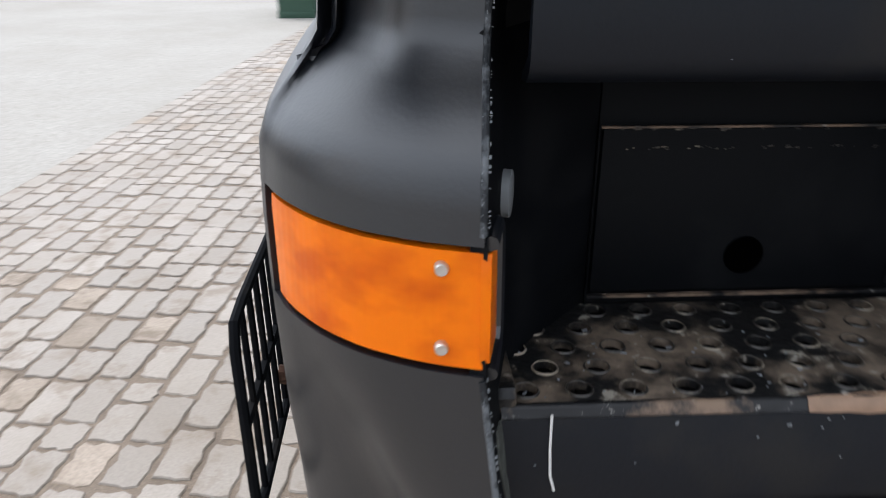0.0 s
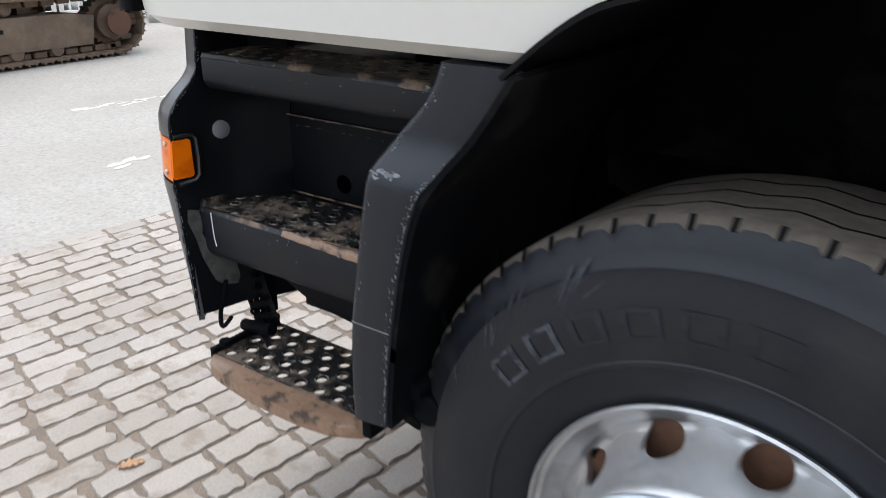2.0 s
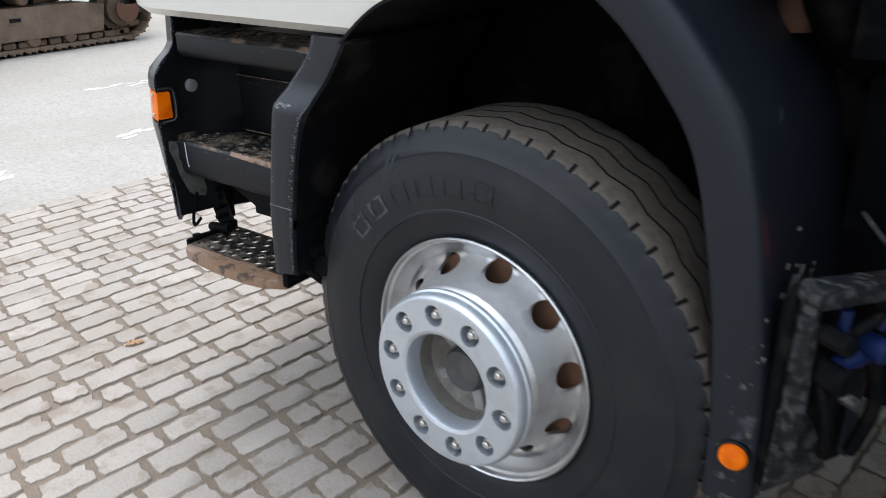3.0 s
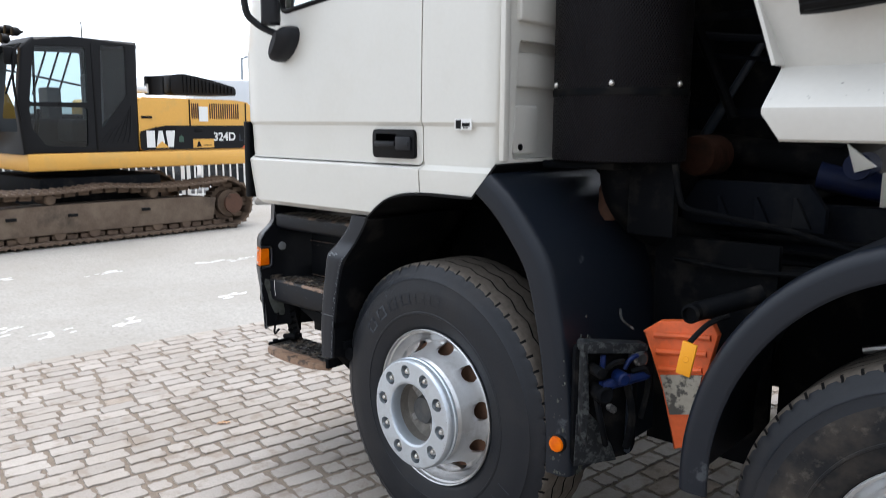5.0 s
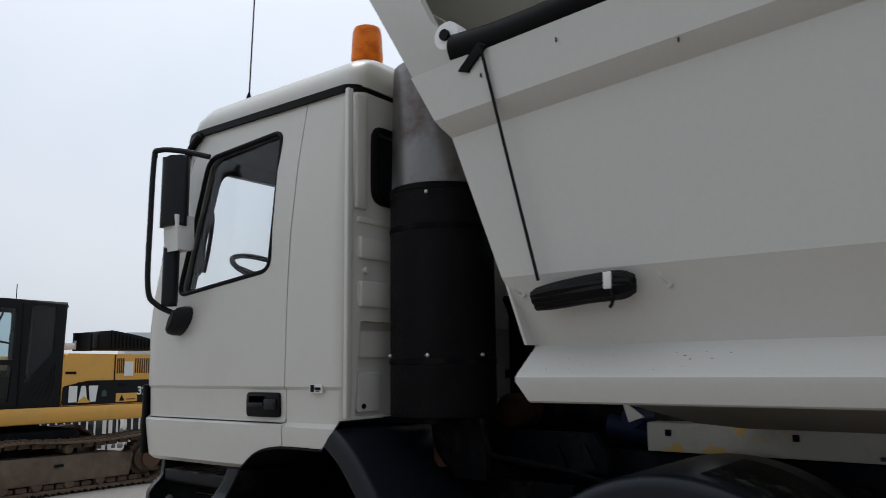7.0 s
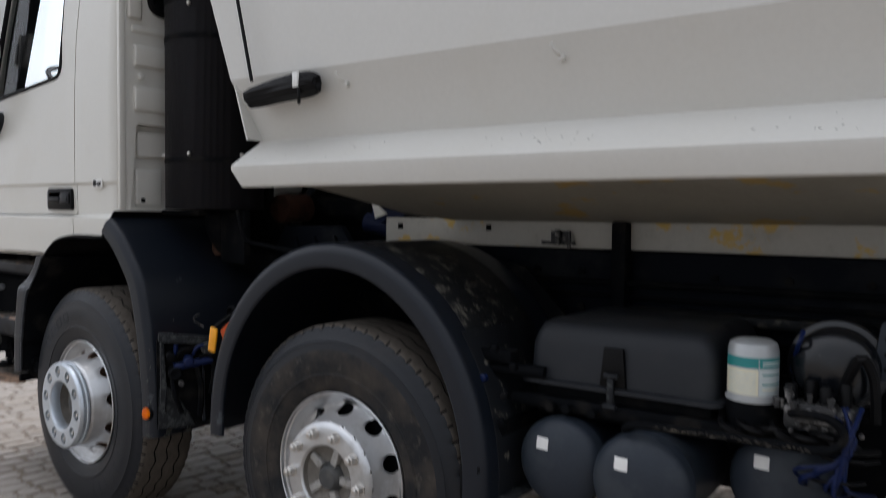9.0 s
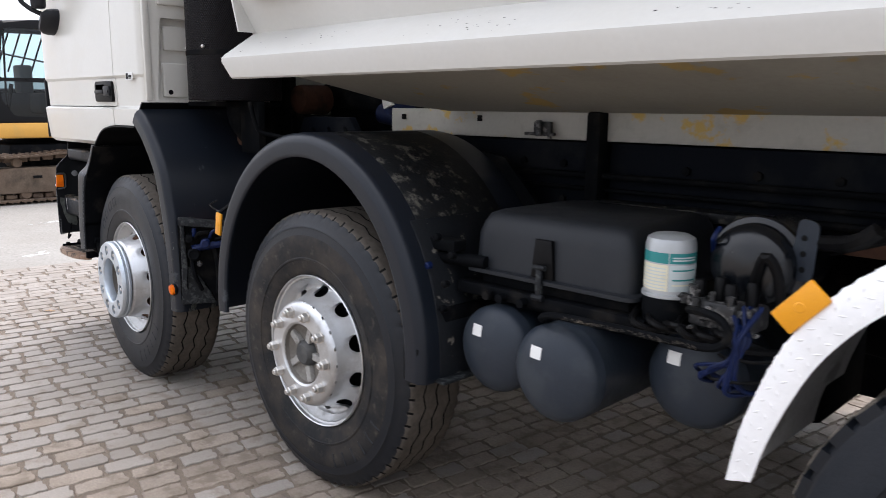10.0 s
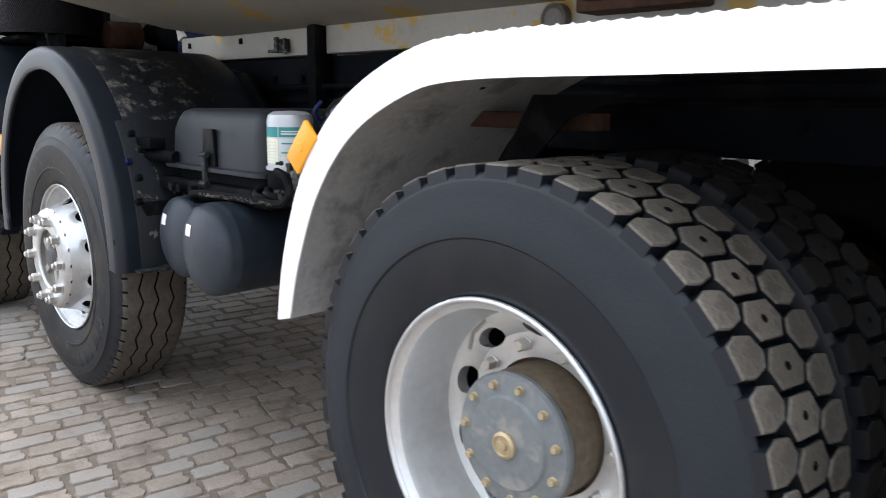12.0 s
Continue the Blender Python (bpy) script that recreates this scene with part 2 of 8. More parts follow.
ALU = material("chequer_aluminium", (0.90, 0.90, 0.90), 0.38, metal=0.12, spot=(0.62, 0.62, 0.61), spot_amount=0.2, spot_scale=5, grain=0.03, bump=0.05)
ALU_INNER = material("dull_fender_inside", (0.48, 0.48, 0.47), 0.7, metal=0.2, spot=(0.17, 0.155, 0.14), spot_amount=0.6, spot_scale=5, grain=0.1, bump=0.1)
TANK = material("air_tank_paint", (0.0215, 0.0285, 0.0395), 0.42, spot=(0.045, 0.053, 0.061), spot_amount=0.5, spot_scale=6, grain=0.06, bump=0.05, spec=0.3)
POT = material("glossy_black_pot", (0.0050, 0.0062, 0.0085), 0.20, spot=(0.030, 0.030, 0.030), spot_amount=0.5, spot_scale=9, spot_edge=(0.58, 0.70), grain=0.05, bump=0.02, spec=0.5)
BOXP = material("battery_box_plastic", (0.0135, 0.0157, 0.0196), 0.5, spot=(0.026, 0.028, 0.031), spot_amount=0.5, spot_scale=5, grain=0.05, grain_scale=300, bump=0.05, spec=0.3)
BARE = material("bare_primer", (0.060, 0.066, 0.058), 0.7, spot=(0.030, 0.031, 0.028), spot_amount=0.6, spot_scale=25, grain=0.15, bump=0.1, spot_edge=(0.47, 0.57))
WHITE = material("white_sticker", (0.75, 0.75, 0.73), 0.5, grain=0.03)
TEAL = material("teal_print", (0.015, 0.22, 0.22), 0.4, grain=0.03)
PALE_PRINT = material("pale_print", (0.52, 0.58, 0.58), 0.45, grain=0.05)
CREAM_PRINT = material("cream_print", (0.70, 0.66, 0.50), 0.45, grain=0.05)
SILVER = material("filter_silver", (0.44, 0.46, 0.47), 0.35, metal=0.4, grain=0.04)
BLUE = material("blue_hose", (0.004, 0.012, 0.058), 0.42, grain=0.1, spec=0.22)
BLUE_PAINT = material("blue_cylinder_paint", (0.006, 0.013, 0.05), 0.5, spot=(0.02, 0.02, 0.03), spot_amount=0.6, grain=0.1, spec=0.2)
YELLOW = material("amber_reflector", (0.80, 0.33, 0.01), 0.3, grain=0.05, bump=0.08, grain_scale=300)
ORANGE_PANEL = material("orange_panel", (0.78, 0.13, 0.03), 0.5, spot=(0.45, 0.10, 0.04), spot_amount=0.5, spot_scale=9, grain=0.06)
PATCHY = material("flaking_beige_paint", (0.36, 0.33, 0.27), 0.7, spot=(0.04, 0.04, 0.04), spot_amount=0.85, spot_scale=16, spot_edge=(0.52, 0.58), grain=0.1)
# rust with the shade behind the cab put into its colour
RUST_DARK = material("shade_dark_rust", (0.030, 0.013, 0.008), 0.85, spot=(0.012, 0.009, 0.007), spot_amount=0.7, spot_scale=9, grain=0.2, bump=0.2, spec=0.1)
RUST = material("rusty_steel", (0.075, 0.032, 0.017), 0.8, spot=(0.035, 0.022, 0.015), spot_amount=0.7, spot_scale=9, grain=0.2, bump=0.2)
REFLECT_GREY = material("grey_reflector", (0.16, 0.17, 0.18), 0.4, grain=0.06)
# glossless black: the unlit depth of an opening is put into the colour
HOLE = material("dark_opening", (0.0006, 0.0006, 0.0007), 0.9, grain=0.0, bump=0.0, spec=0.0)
SEAL = material("black_rubber_seal", (0.003, 0.003, 0.0035), 0.5, grain=0.05, spec=0.15)
LINING = material("cab_lining", (0.085, 0.09, 0.095), 0.8, grain=0.06)
MIRROR_BACK = material("mirror_housing", (0.012, 0.013, 0.016), 0.45, grain=0.05, spec=0.25)
STEEL_PIPE = material("bare_stack_steel", (0.24, 0.235, 0.235), 0.34, metal=0.9, spot=(0.10, 0.062, 0.045), spot_amount=0.7, spot_scale=4.0, spot_edge=(0.46, 0.64), grain=0.04, grain_scale=30)
CAT_YELLOW = material("machine_yellow", (0.70, 0.37, 0.07), 0.42, spot=(0.55, 0.34, 0.10), spot_amount=0.4, spot_scale=3, grain=0.04)
CAT_BLACK = material("machine_black", (0.0045, 0.0048, 0.006), 0.45, grain=0.08, spec=0.2)
TRACK = material("rusty_track", (0.085, 0.055, 0.037), 0.85, spot=(0.15, 0.105, 0.07), spot_amount=0.7, spot_scale=5, spot_edge=(0.4, 0.65), grain=0.2, bump=0.25, random_tone=0.2)
TRACK_FRAME = material("muddy_track_frame", (0.105, 0.072, 0.050), 0.85, spot=(0.19, 0.145, 0.105), spot_amount=0.8, spot_scale=4, spot_edge=(0.4, 0.7), grain=0.18, bump=0.2, dirt=((0.035, 0.026, 0.02), 0.7, 2.2, 0.52, 0.66))
FENCE_WHITE = material("fence_white", (0.78, 0.78, 0.76), 0.5, grain=0.04)
CONCRETE = material("concrete_block", (0.36, 0.35, 0.33), 0.9, spot=(0.25, 0.24, 0.22), spot_amount=0.6, grain=0.1, bump=0.2)
PAVER = material("concrete_paver", (0.277, 0.248, 0.219), 0.74, spot=(0.222, 0.190, 0.157), spot_amount=0.6, spot_scale=1.4, spot_edge=(0.42, 0.66), grain=0.15, grain_scale=130, bump=0.18, random_tone=0.12, in_world=True, dirt=((0.19, 0.152, 0.118), 0.75, 7.0, 0.535, 0.63))
PAVER_DIRTY = material("soiled_paver", (0.272, 0.226, 0.184), 0.82, spot=(0.195, 0.158, 0.122), spot_amount=0.7, spot_scale=4.0, spot_edge=(0.42, 0.62), grain=0.2, grain_scale=110, bump=0.25, random_tone=0.14, in_world=True, dirt=((0.15, 0.118, 0.09), 0.7, 8.0, 0.53, 0.63))
SAND = material("joint_sand", (0.165, 0.130, 0.100), 0.95, spot=(0.12, 0.095, 0.075), spot_amount=0.7, spot_scale=5, grain=0.3, grain_scale=220, bump=0.5)
YARD = material("worn_concrete_yard", (0.275, 0.260, 0.236), 0.88, spot=(0.235, 0.218, 0.192), spot_amount=0.7, spot_scale=0.7, spot_edge=(0.4, 0.68), grain=0.2, grain_scale=42, bump=0.3, dirt=((0.17, 0.155, 0.135), 0.55, 26.0, 0.56, 0.66))
MARKING = material("worn_white_marking", (0.60, 0.60, 0.58), 0.8, spot=(0.32, 0.30, 0.27), spot_amount=0.85, spot_scale=16, spot_edge=(0.45, 0.58), grain=0.1)
GREEN = material("green_bin", (0.03, 0.075, 0.05), 0.6, grain=0.1)
GREY_METAL = material("grey_container", (0.30, 0.34, 0.38), 0.6, grain=0.06)
LEAF = material("dry_leaf", (0.52, 0.33, 0.19), 0.7, grain=0.15)
VAN_WHITE = material("distant_white_paint", (0.72, 0.74, 0.76), 0.4, grain=0.03)
STEERING = material("steering_rim", (0.008, 0.008, 0.009), 0.5, grain=0.05, spec=0.3)


def lens_material(name, colour):
    m = bpy.data.materials.new(name)
    m.use_nodes = True
    n, l = m.node_tree.nodes, m.node_tree.links
    b = n["Principled BSDF"]
    tc = n.new("ShaderNodeTexCoord")
    mp = n.new("ShaderNodeMapping")
    mp.inputs["Scale"].default_value = (9, 9, 14)
    l.new(tc.outputs["Object"], mp.inputs[0])
    no = n.new("ShaderNodeTexNoise")
    no.inputs["Scale"].default_value = 2.0
    no.inputs["Detail"].default_value = 3.0
    l.new(mp.outputs[0], no.inputs["Vector"])
    ramp = n.new("ShaderNodeValToRGB")
    ramp.color_ramp.elements[0].position, ramp.color_ramp.elements[1].position = 0.32, 0.55
    ramp.color_ramp.elements[0].color = (colour[0] * 0.74, colour[1] * 0.58, colour[2], 1)
    ramp.color_ramp.elements[1].color = (*colour, 1)
    l.new(no.outputs["Fac"], ramp.inputs[0])
    l.new(ramp.outputs[0], b.inputs["Base Color"])
    b.inputs["Roughness"].default_value = 0.3
    b.inputs["Coat Weight"].default_value = 0.12
    b.inputs["Coat Roughness"].default_value = 0.06
    b.inputs["Specular IOR Level"].default_value = 0.12
    b.inputs["Subsurface Weight"].default_value = 0.12
    b.inputs["Subsurface Radius"].default_value = (0.03, 0.012, 0.004)
    wave = n.new("ShaderNodeTexWave")
    wave.inputs["Scale"].default_value = 60
    l.new(tc.outputs["Object"], wave.inputs["Vector"])
    bp = n.new("ShaderNodeBump")
    bp.inputs["Strength"].default_value = 0.03
    bp.inputs["Distance"].default_value = 0.004
    l.new(wave.outputs["Fac"], bp.inputs["Height"])
    l.new(bp.outputs["Normal"], b.inputs["Normal"])
    return m


LENS = lens_material("amber_lens", (0.80, 0.168, 0.001))
BEACON = lens_material("beacon_lens", (0.85, 0.20, 0.01))


def make_glass(name, tint):
    m = bpy.data.materials.new(name)
    m.use_nodes = True
    n, l = m.node_tree.nodes, m.node_tree.links
    n.remove(n["Principled BSDF"])
    see = n.new("ShaderNodeBsdfTransparent")
    see.inputs[0].default_value = (*tint, 1)
    gloss = n.new("ShaderNodeBsdfGlossy")
    gloss.inputs["Roughness"].default_value = 0.03
    fres = n.new("ShaderNodeFresnel")
    fres.inputs[0].default_value = 1.5
    mix = n.new("ShaderNodeMixShader")
    l.new(fres.outputs[0], mix.inputs[0])
    l.new(see.outputs[0], mix.inputs[1])
    l.new(gloss.outputs[0], mix.inputs[2])
    l.new(mix.outputs[0], n["Material Output"].inputs[0])
    return m


GLASS = make_glass("window_glass", (0.94, 0.96, 0.96))
DARK_GLASS = make_glass("tinted_glass", (0.25, 0.30, 0.30))
MACHINE_GLASS = make_glass("machine_cab_glass", (0.66, 0.76, 0.78))
SMOKED_GLASS = make_glass("smoked_machine_glass", (0.70, 0.76, 0.76))


def mesh_guard_material():
    """Expanded-metal guard: a lattice of raised strands with dark gaps."""
    m = bpy.data.materials.new("expanded_metal")
    m.use_nodes = True
    n, l = m.node_tree.nodes, m.node_tree.links
    b = n["Principled BSDF"]
    uv = n.new("ShaderNodeUVMap")
    uv.uv_map = "uv"
    waves = []
    for turn in (0.6, -0.6):
        mp = n.new("ShaderNodeMapping")
        mp.inputs["Rotation"].default_value = (0, 0, turn)
        l.new(uv.outputs[0], mp.inputs[0])
        w = n.new("ShaderNodeTexWave")
        w.inputs["Scale"].default_value = 36.0
        l.new(mp.outputs[0], w.inputs["Vector"])
        waves.append(w)
    mx = n.new("ShaderNodeMath")
    mx.operation = "MAXIMUM"
    l.new(waves[0].outputs["Fac"], mx.inputs[0])
    l.new(waves[1].outputs["Fac"], mx.inputs[1])
    ramp = n.new("ShaderNodeValToRGB")
    ramp.color_ramp.elements[0].position, ramp.color_ramp.elements[1].position = 0.72, 0.9
    ramp.color_ramp.elements[0].color = (0.0055, 0.0028, 0.0021, 1)
    ramp.color_ramp.elements[1].color = (0.0036, 0.0048, 0.0080, 1)
    l.new(mx.outputs[0], ramp.inputs[0])
    l.new(ramp.outputs[0], b.inputs["Base Color"])
    b.inputs["Roughness"].default_value = 0.38
    b.inputs["Specular IOR Level"].default_value = 0.12
    bp = n.new("ShaderNodeBump")
    bp.inputs["Strength"].default_value = 0.6
    bp.inputs["Distance"].default_value = 0.004
    l.new(mx.outputs[0], bp.inputs["Height"])
    l.new(bp.outputs["Normal"], b.inputs["Normal"])
    return m


GUARD = mesh_guard_material()

# ---- building helpers ----


def add_mesh(name, me, parent=None):
    ob = new(name, me)
    if parent is not None:
        ob.parent = parent
    return ob


def part(name, bm, mat, parent, label="", smooth=35.0):
    """One bmesh as one mesh object under a thing or a part."""
    bmesh.ops.recalc_face_normals(bm, faces=bm.faces)
    me = bpy.data.meshes.new(name)
    bm.to_mesh(me)
    bm.free()
    for m in (mat if isinstance(mat, (list, tuple)) else [mat]):
        me.materials.append(m)
    if smooth:
        me.shade_smooth()
        me.set_sharp_from_angle(angle=radians(smooth))
    return tagged(add_mesh(name, me, parent), label)


def thing(name, label, category, at=(0, 0, 0), group=""):
    ob = new(name)
    ob.location = at
    ob.empty_display_size = 0.1
    return tagged(ob, label, category, group)


def fresh():
    return bmesh.new()


def box(bm, lo, hi, bevel=0.0, seg=2):
    r = bmesh.ops.create_cube(bm, size=1.0)
    for v in r["verts"]:
        v.co = Vector([(lo[i] + hi[i]) / 2 + v.co[i] * (hi[i] - lo[i]) for i in range(3)])
    if bevel:
        edges = list({e for v in r["verts"] for e in v.link_edges})
        bmesh.ops.bevel(bm, geom=edges, offset=bevel, segments=seg, affect="EDGES", profile=0.5)
    return bm


AXES = {"x": (1, 2, 0), "y": (0, 2, 1), "z": (0, 1, 2)}


def at_axis(axis, u, v, w):
    co = [0, 0, 0]
    i, j, k = AXES[axis]
    co[i], co[j], co[k] = u, v, w
    return co


def prism(bm, poly, axis, a, b, bevel=0.0, seg=2):
    """A polygon in the two other axes, extruded along one axis from a to b."""
    lo = [bm.verts.new(at_axis(axis, u, v, a)) for u, v in poly]
    hi = [bm.verts.new(at_axis(axis, u, v, b)) for u, v in poly]
    n = len(poly)
    faces = [bm.faces.new(lo), bm.faces.new(hi)]
    faces += [bm.faces.new((lo[i], lo[(i + 1) % n], hi[(i + 1) % n], hi[i])) for i in range(n)]
    if bevel:
        edges = list({e for f in faces[:2] for e in f.edges})
        bmesh.ops.bevel(bm, geom=edges, offset=bevel, segments=seg, affect="EDGES", profile=0.5)
    return bm


def lathe(bm, prof, centre, axis="y", n=48, cap=True):
    """Rings of (radius, position along the axis) about a centre."""
    rings = []
    for r, h in prof:
        ring = []
        for i in range(n):
            a = 2 * math.pi * i / n
            co = Vector(at_axis(axis, r * math.sin(a), r * math.cos(a), h)) + Vector(centre)
            ring.append(bm.verts.new(co))
        rings.append(ring)
    for p, q in zip(rings, rings[1:]):
        for i in range(n):
            bm.faces.new((p[i], p[(i + 1) % n], q[(i + 1) % n], q[i]))
    if cap:
        for ring, (r, _) in ((rings[0], prof[0]), (rings[-1], prof[-1])):
            if r > 1e-4:
                bm.faces.new(ring)
    return bm


def tube(bm, pts, r, n=10, r2=None):
    """A round rod along a line of points."""
    pts = [Vector(p) for p in pts]
    up = Vector((0, 0, 1))
    rings = []
    for i, p in enumerate(pts):
        d = (pts[min(i + 1, len(pts) - 1)] - pts[max(i - 1, 0)]).normalized()
        if abs(d.dot(up)) > 0.95:
            up = Vector((0, 1, 0)) if abs(d.y) < 0.8 else Vector((1, 0, 0))
        s = d.cross(up).normalized()
        u = s.cross(d).normalized()
        up = u
        rr = r if r2 is None else r + (r2 - r) * i / (len(pts) - 1)
        rings.append([bm.verts.new(p + s * (rr * math.cos(2 * math.pi * k / n)) + u * (rr * math.sin(2 * math.pi * k / n))) for k in range(n)])
    for p, q in zip(rings, rings[1:]):
        for k in range(n):
            bm.faces.new((p[k], p[(k + 1) % n], q[(k + 1) % n], q[k]))
    bm.faces.new(rings[0])
    bm.faces.new(rings[-1])
    return bm


def spline(pts, n=6):
    """A smooth line through points of any dimension."""
    pts = [np.array(p, float) for p in pts]
    out = []
    for i in range(len(pts) - 1):
        p0, p1, p2, p3 = pts[max(i - 1, 0)], pts[i], pts[i + 1], pts[min(i + 2, len(pts) - 1)]
        for k in range(n):
            t = k / n
            out.append(0.5 * ((2 * p1) + (p2 - p0) * t + (2 * p0 - 5 * p1 + 4 * p2 - p3) * t * t + (3 * p1 - p0 - 3 * p2 + p3) * t ** 3))
    out.append(pts[-1])
    return [tuple(p) for p in out]


def ribbon(bm, path, section, cap=True):
    """A closed section of (outward, y) swept along a path of (x, z)."""
    rings = []
    n = len(path)
    for i in range(n):
        a, b = path[max(i - 1, 0)], path[min(i + 1, n - 1)]
        d = Vector((b[0] - a[0], b[1] - a[1])).normalized()
        nx, nz = -d.y, d.x
        rings.append([bm.verts.new((path[i][0] + nx * o, y, path[i][1] + nz * o)) for o, y in section])
    m = len(section)
    for p, q in zip(rings, rings[1:]):
        for k in range(m):
            bm.faces.new((p[k], p[(k + 1) % m], q[(k + 1) % m], q[k]))
    if cap:
        bm.faces.new(rings[0])
        bm.faces.new(rings[-1])
    return bm


def loft(bm, rings, cap=True, mat=0):
    rows = [[bm.verts.new(p) for p in r] for r in rings]
    m = len(rows[0])
    faces = []
    for p, q in zip(rows, rows[1:]):
        for k in range(m):
            faces.append(bm.faces.new((p[k], p[(k + 1) % m], q[(k + 1) % m], q[k])))
    if cap:
        faces += [bm.faces.new(rows[0]), bm.faces.new(rows[-1])]
    for f in faces:
        f.material_index = mat
    return bm


def boolean(bm, steps):
    """Cut or keep with other solids; steps of (operation, bmesh)."""
    made = []

    def temp(b):
        bmesh.ops.recalc_face_normals(b, faces=b.faces)
        me = bpy.data.meshes.new("cutter")
        b.to_mesh(me)
        b.free()
        me.materials.append(CREAM)
        me.materials.append(LINING)
        ob = new("cutter", me)
        made.append(ob)
        return ob

    base = temp(bm)
    for op, b in steps:
        mod = base.modifiers.new("cut", "BOOLEAN")
        mod.operation, mod.solver, mod.object = op, "EXACT", temp(b)
    bpy.context.view_layer.update()
    me = bpy.data.meshes.new_from_object(base.evaluated_get(bpy.context.evaluated_depsgraph_get()))
    out = bmesh.new()
    out.from_mesh(me)
    bpy.data.meshes.remove(me)
    for ob in made:
        data = ob.data
        bpy.data.objects.remove(ob)
        bpy.data.meshes.remove(data)
    return out


def rounded(poly, r, n=5):
    """A polygon with its corners rounded."""
    out = []
    m = len(poly)
    for i in range(m):
        p, c, q = Vector(poly[i - 1]), Vector(poly[i]), Vector(poly[(i + 1) % m])
        a = c + (p - c).normalized() * min(r, (p - c).length * 0.45)
        b = c + (q - c).normalized() * min(r, (q - c).length * 0.45)
        for k in range(n + 1):
            t = k / n
            out.append(tuple(a * (1 - t) ** 2 + c * 2 * t * (1 - t) + b * t * t))
    return out


def letters(body, size, mat, parent, m, name="lettering", label=""):
    cu = bpy.data.curves.new(name, "FONT")
    cu.body, cu.size, cu.extrude, cu.align_x, cu.align_y = body, size, 0.002, "CENTER", "CENTER"
    cu.offset = size * 0.02
    ob = new(name, cu)
    bpy.context.view_layer.update()
    me = bpy.data.meshes.new_from_object(ob.evaluated_get(bpy.context.evaluated_depsgraph_get()))
    bpy.data.objects.remove(ob)
    bpy.data.curves.remove(cu)
    me.transform(m)
    me.materials.clear()
    me.materials.append(mat)
    out = add_mesh(name, me, parent)
    return tagged(out, label)


def flakes(bm, rnd, spots, n, size, stretch=1.0, lift=0.0006):
    """Small irregular flat flakes; spots(rnd) gives a point, two directions in the surface and its outward normal."""
    for k in range(n):
        c, u, v, nrm = [Vector(q) for q in spots(rnd)]
        s = size * rnd.choice((0.35, 0.5, 0.6, 0.8, 1.0, 1.5))
        sides = rnd.randrange(8, 14)
        turn = rnd.uniform(0, 6.3)
        ring = []
        for i in range(sides):
            a = 2 * math.pi * i / sides
            r = s * rnd.uniform(0.28, 1.0)
            ring.append(c + u * (r * math.cos(a + turn)) + v * (r * stretch * math.sin(a + turn)))
        low = [bm.verts.new(p - nrm * 0.0015) for p in ring]
        top = [bm.verts.new(p + nrm * lift) for p in ring]
        for i in range(sides):
            j = (i + 1) % sides
            bm.faces.new((low[i], low[j], top[j], top[i]))
        bm.faces.new(top)
    return bm


def along(line, u, nrm, spread, bias=1.0):
    """A picker of points scattered beside a line of 3D points."""
    line = [Vector(p) for p in line]

    def pick(rnd):
        t = rnd.uniform(0, len(line) - 1.001)
        i = int(t)
        p = line[i].lerp(line[i + 1], t - i)
        d = (line[i + 1] - line[i]).normalized()
        w = Vector(u)
        return p + w * (spread * rnd.random() ** bias), d, w, nrm
    return pick

# ---- ground ----
COURSE = radians(7.5)            # the paver courses run along y, turned this much towards +x
EDGE = (-3.42, 0.2)              # a point on the edge between pavers and yard


def edge_x(y):
    return EDGE[0] + math.tan(COURSE) * (y - EDGE[1])


FALL = ((-3.6, 0.0), (-1.5, 0.024), (0.0, 0.0), (8.0, -0.120))   # the paving falls gently towards the back of the truck


def level(x):
    return float(np.interp(x, [p[0] for p in FALL], [p[1] for p in FALL]))


bm = fresh()
strips = [[bm.verts.new((x, y, level(x) - 0.014)) for y in (-900, -30, 30, 900)] for x in (-900, -60, -20, -3.6, -1.5, 0.0, 8.0, 40, 900)]
for p, q in zip(strips, strips[1:]):
    for k in range(3):
        bm.faces.new((p[k], q[k], q[k + 1], p[k + 1]))
ground = tagged(part("ground", bm, YARD, None, smooth=0), "pale worn concrete yard with fine grit", "ground", kind="structure")

bm = fresh()
cuts = [[bm.verts.new((x, y, level(x) - 0.007)) for x in (max(edge_x(y), -3.6) if y < 0 else edge_x(y), -1.5 if y < 12 else -1.4, 0.0, 8.0, 12.5)] for y in (-9, -4, 0, 4, 8, 12, 16)]
for p, q in zip(cuts, cuts[1:]):
    for k in range(4):
        bm.faces.new((p[k], p[k + 1], q[k + 1], q[k]))
pavement = tagged(part("pavement", bm, SAND, None, smooth=0), "grey concrete block paving with sand-filled joints", "paving", kind="structure")

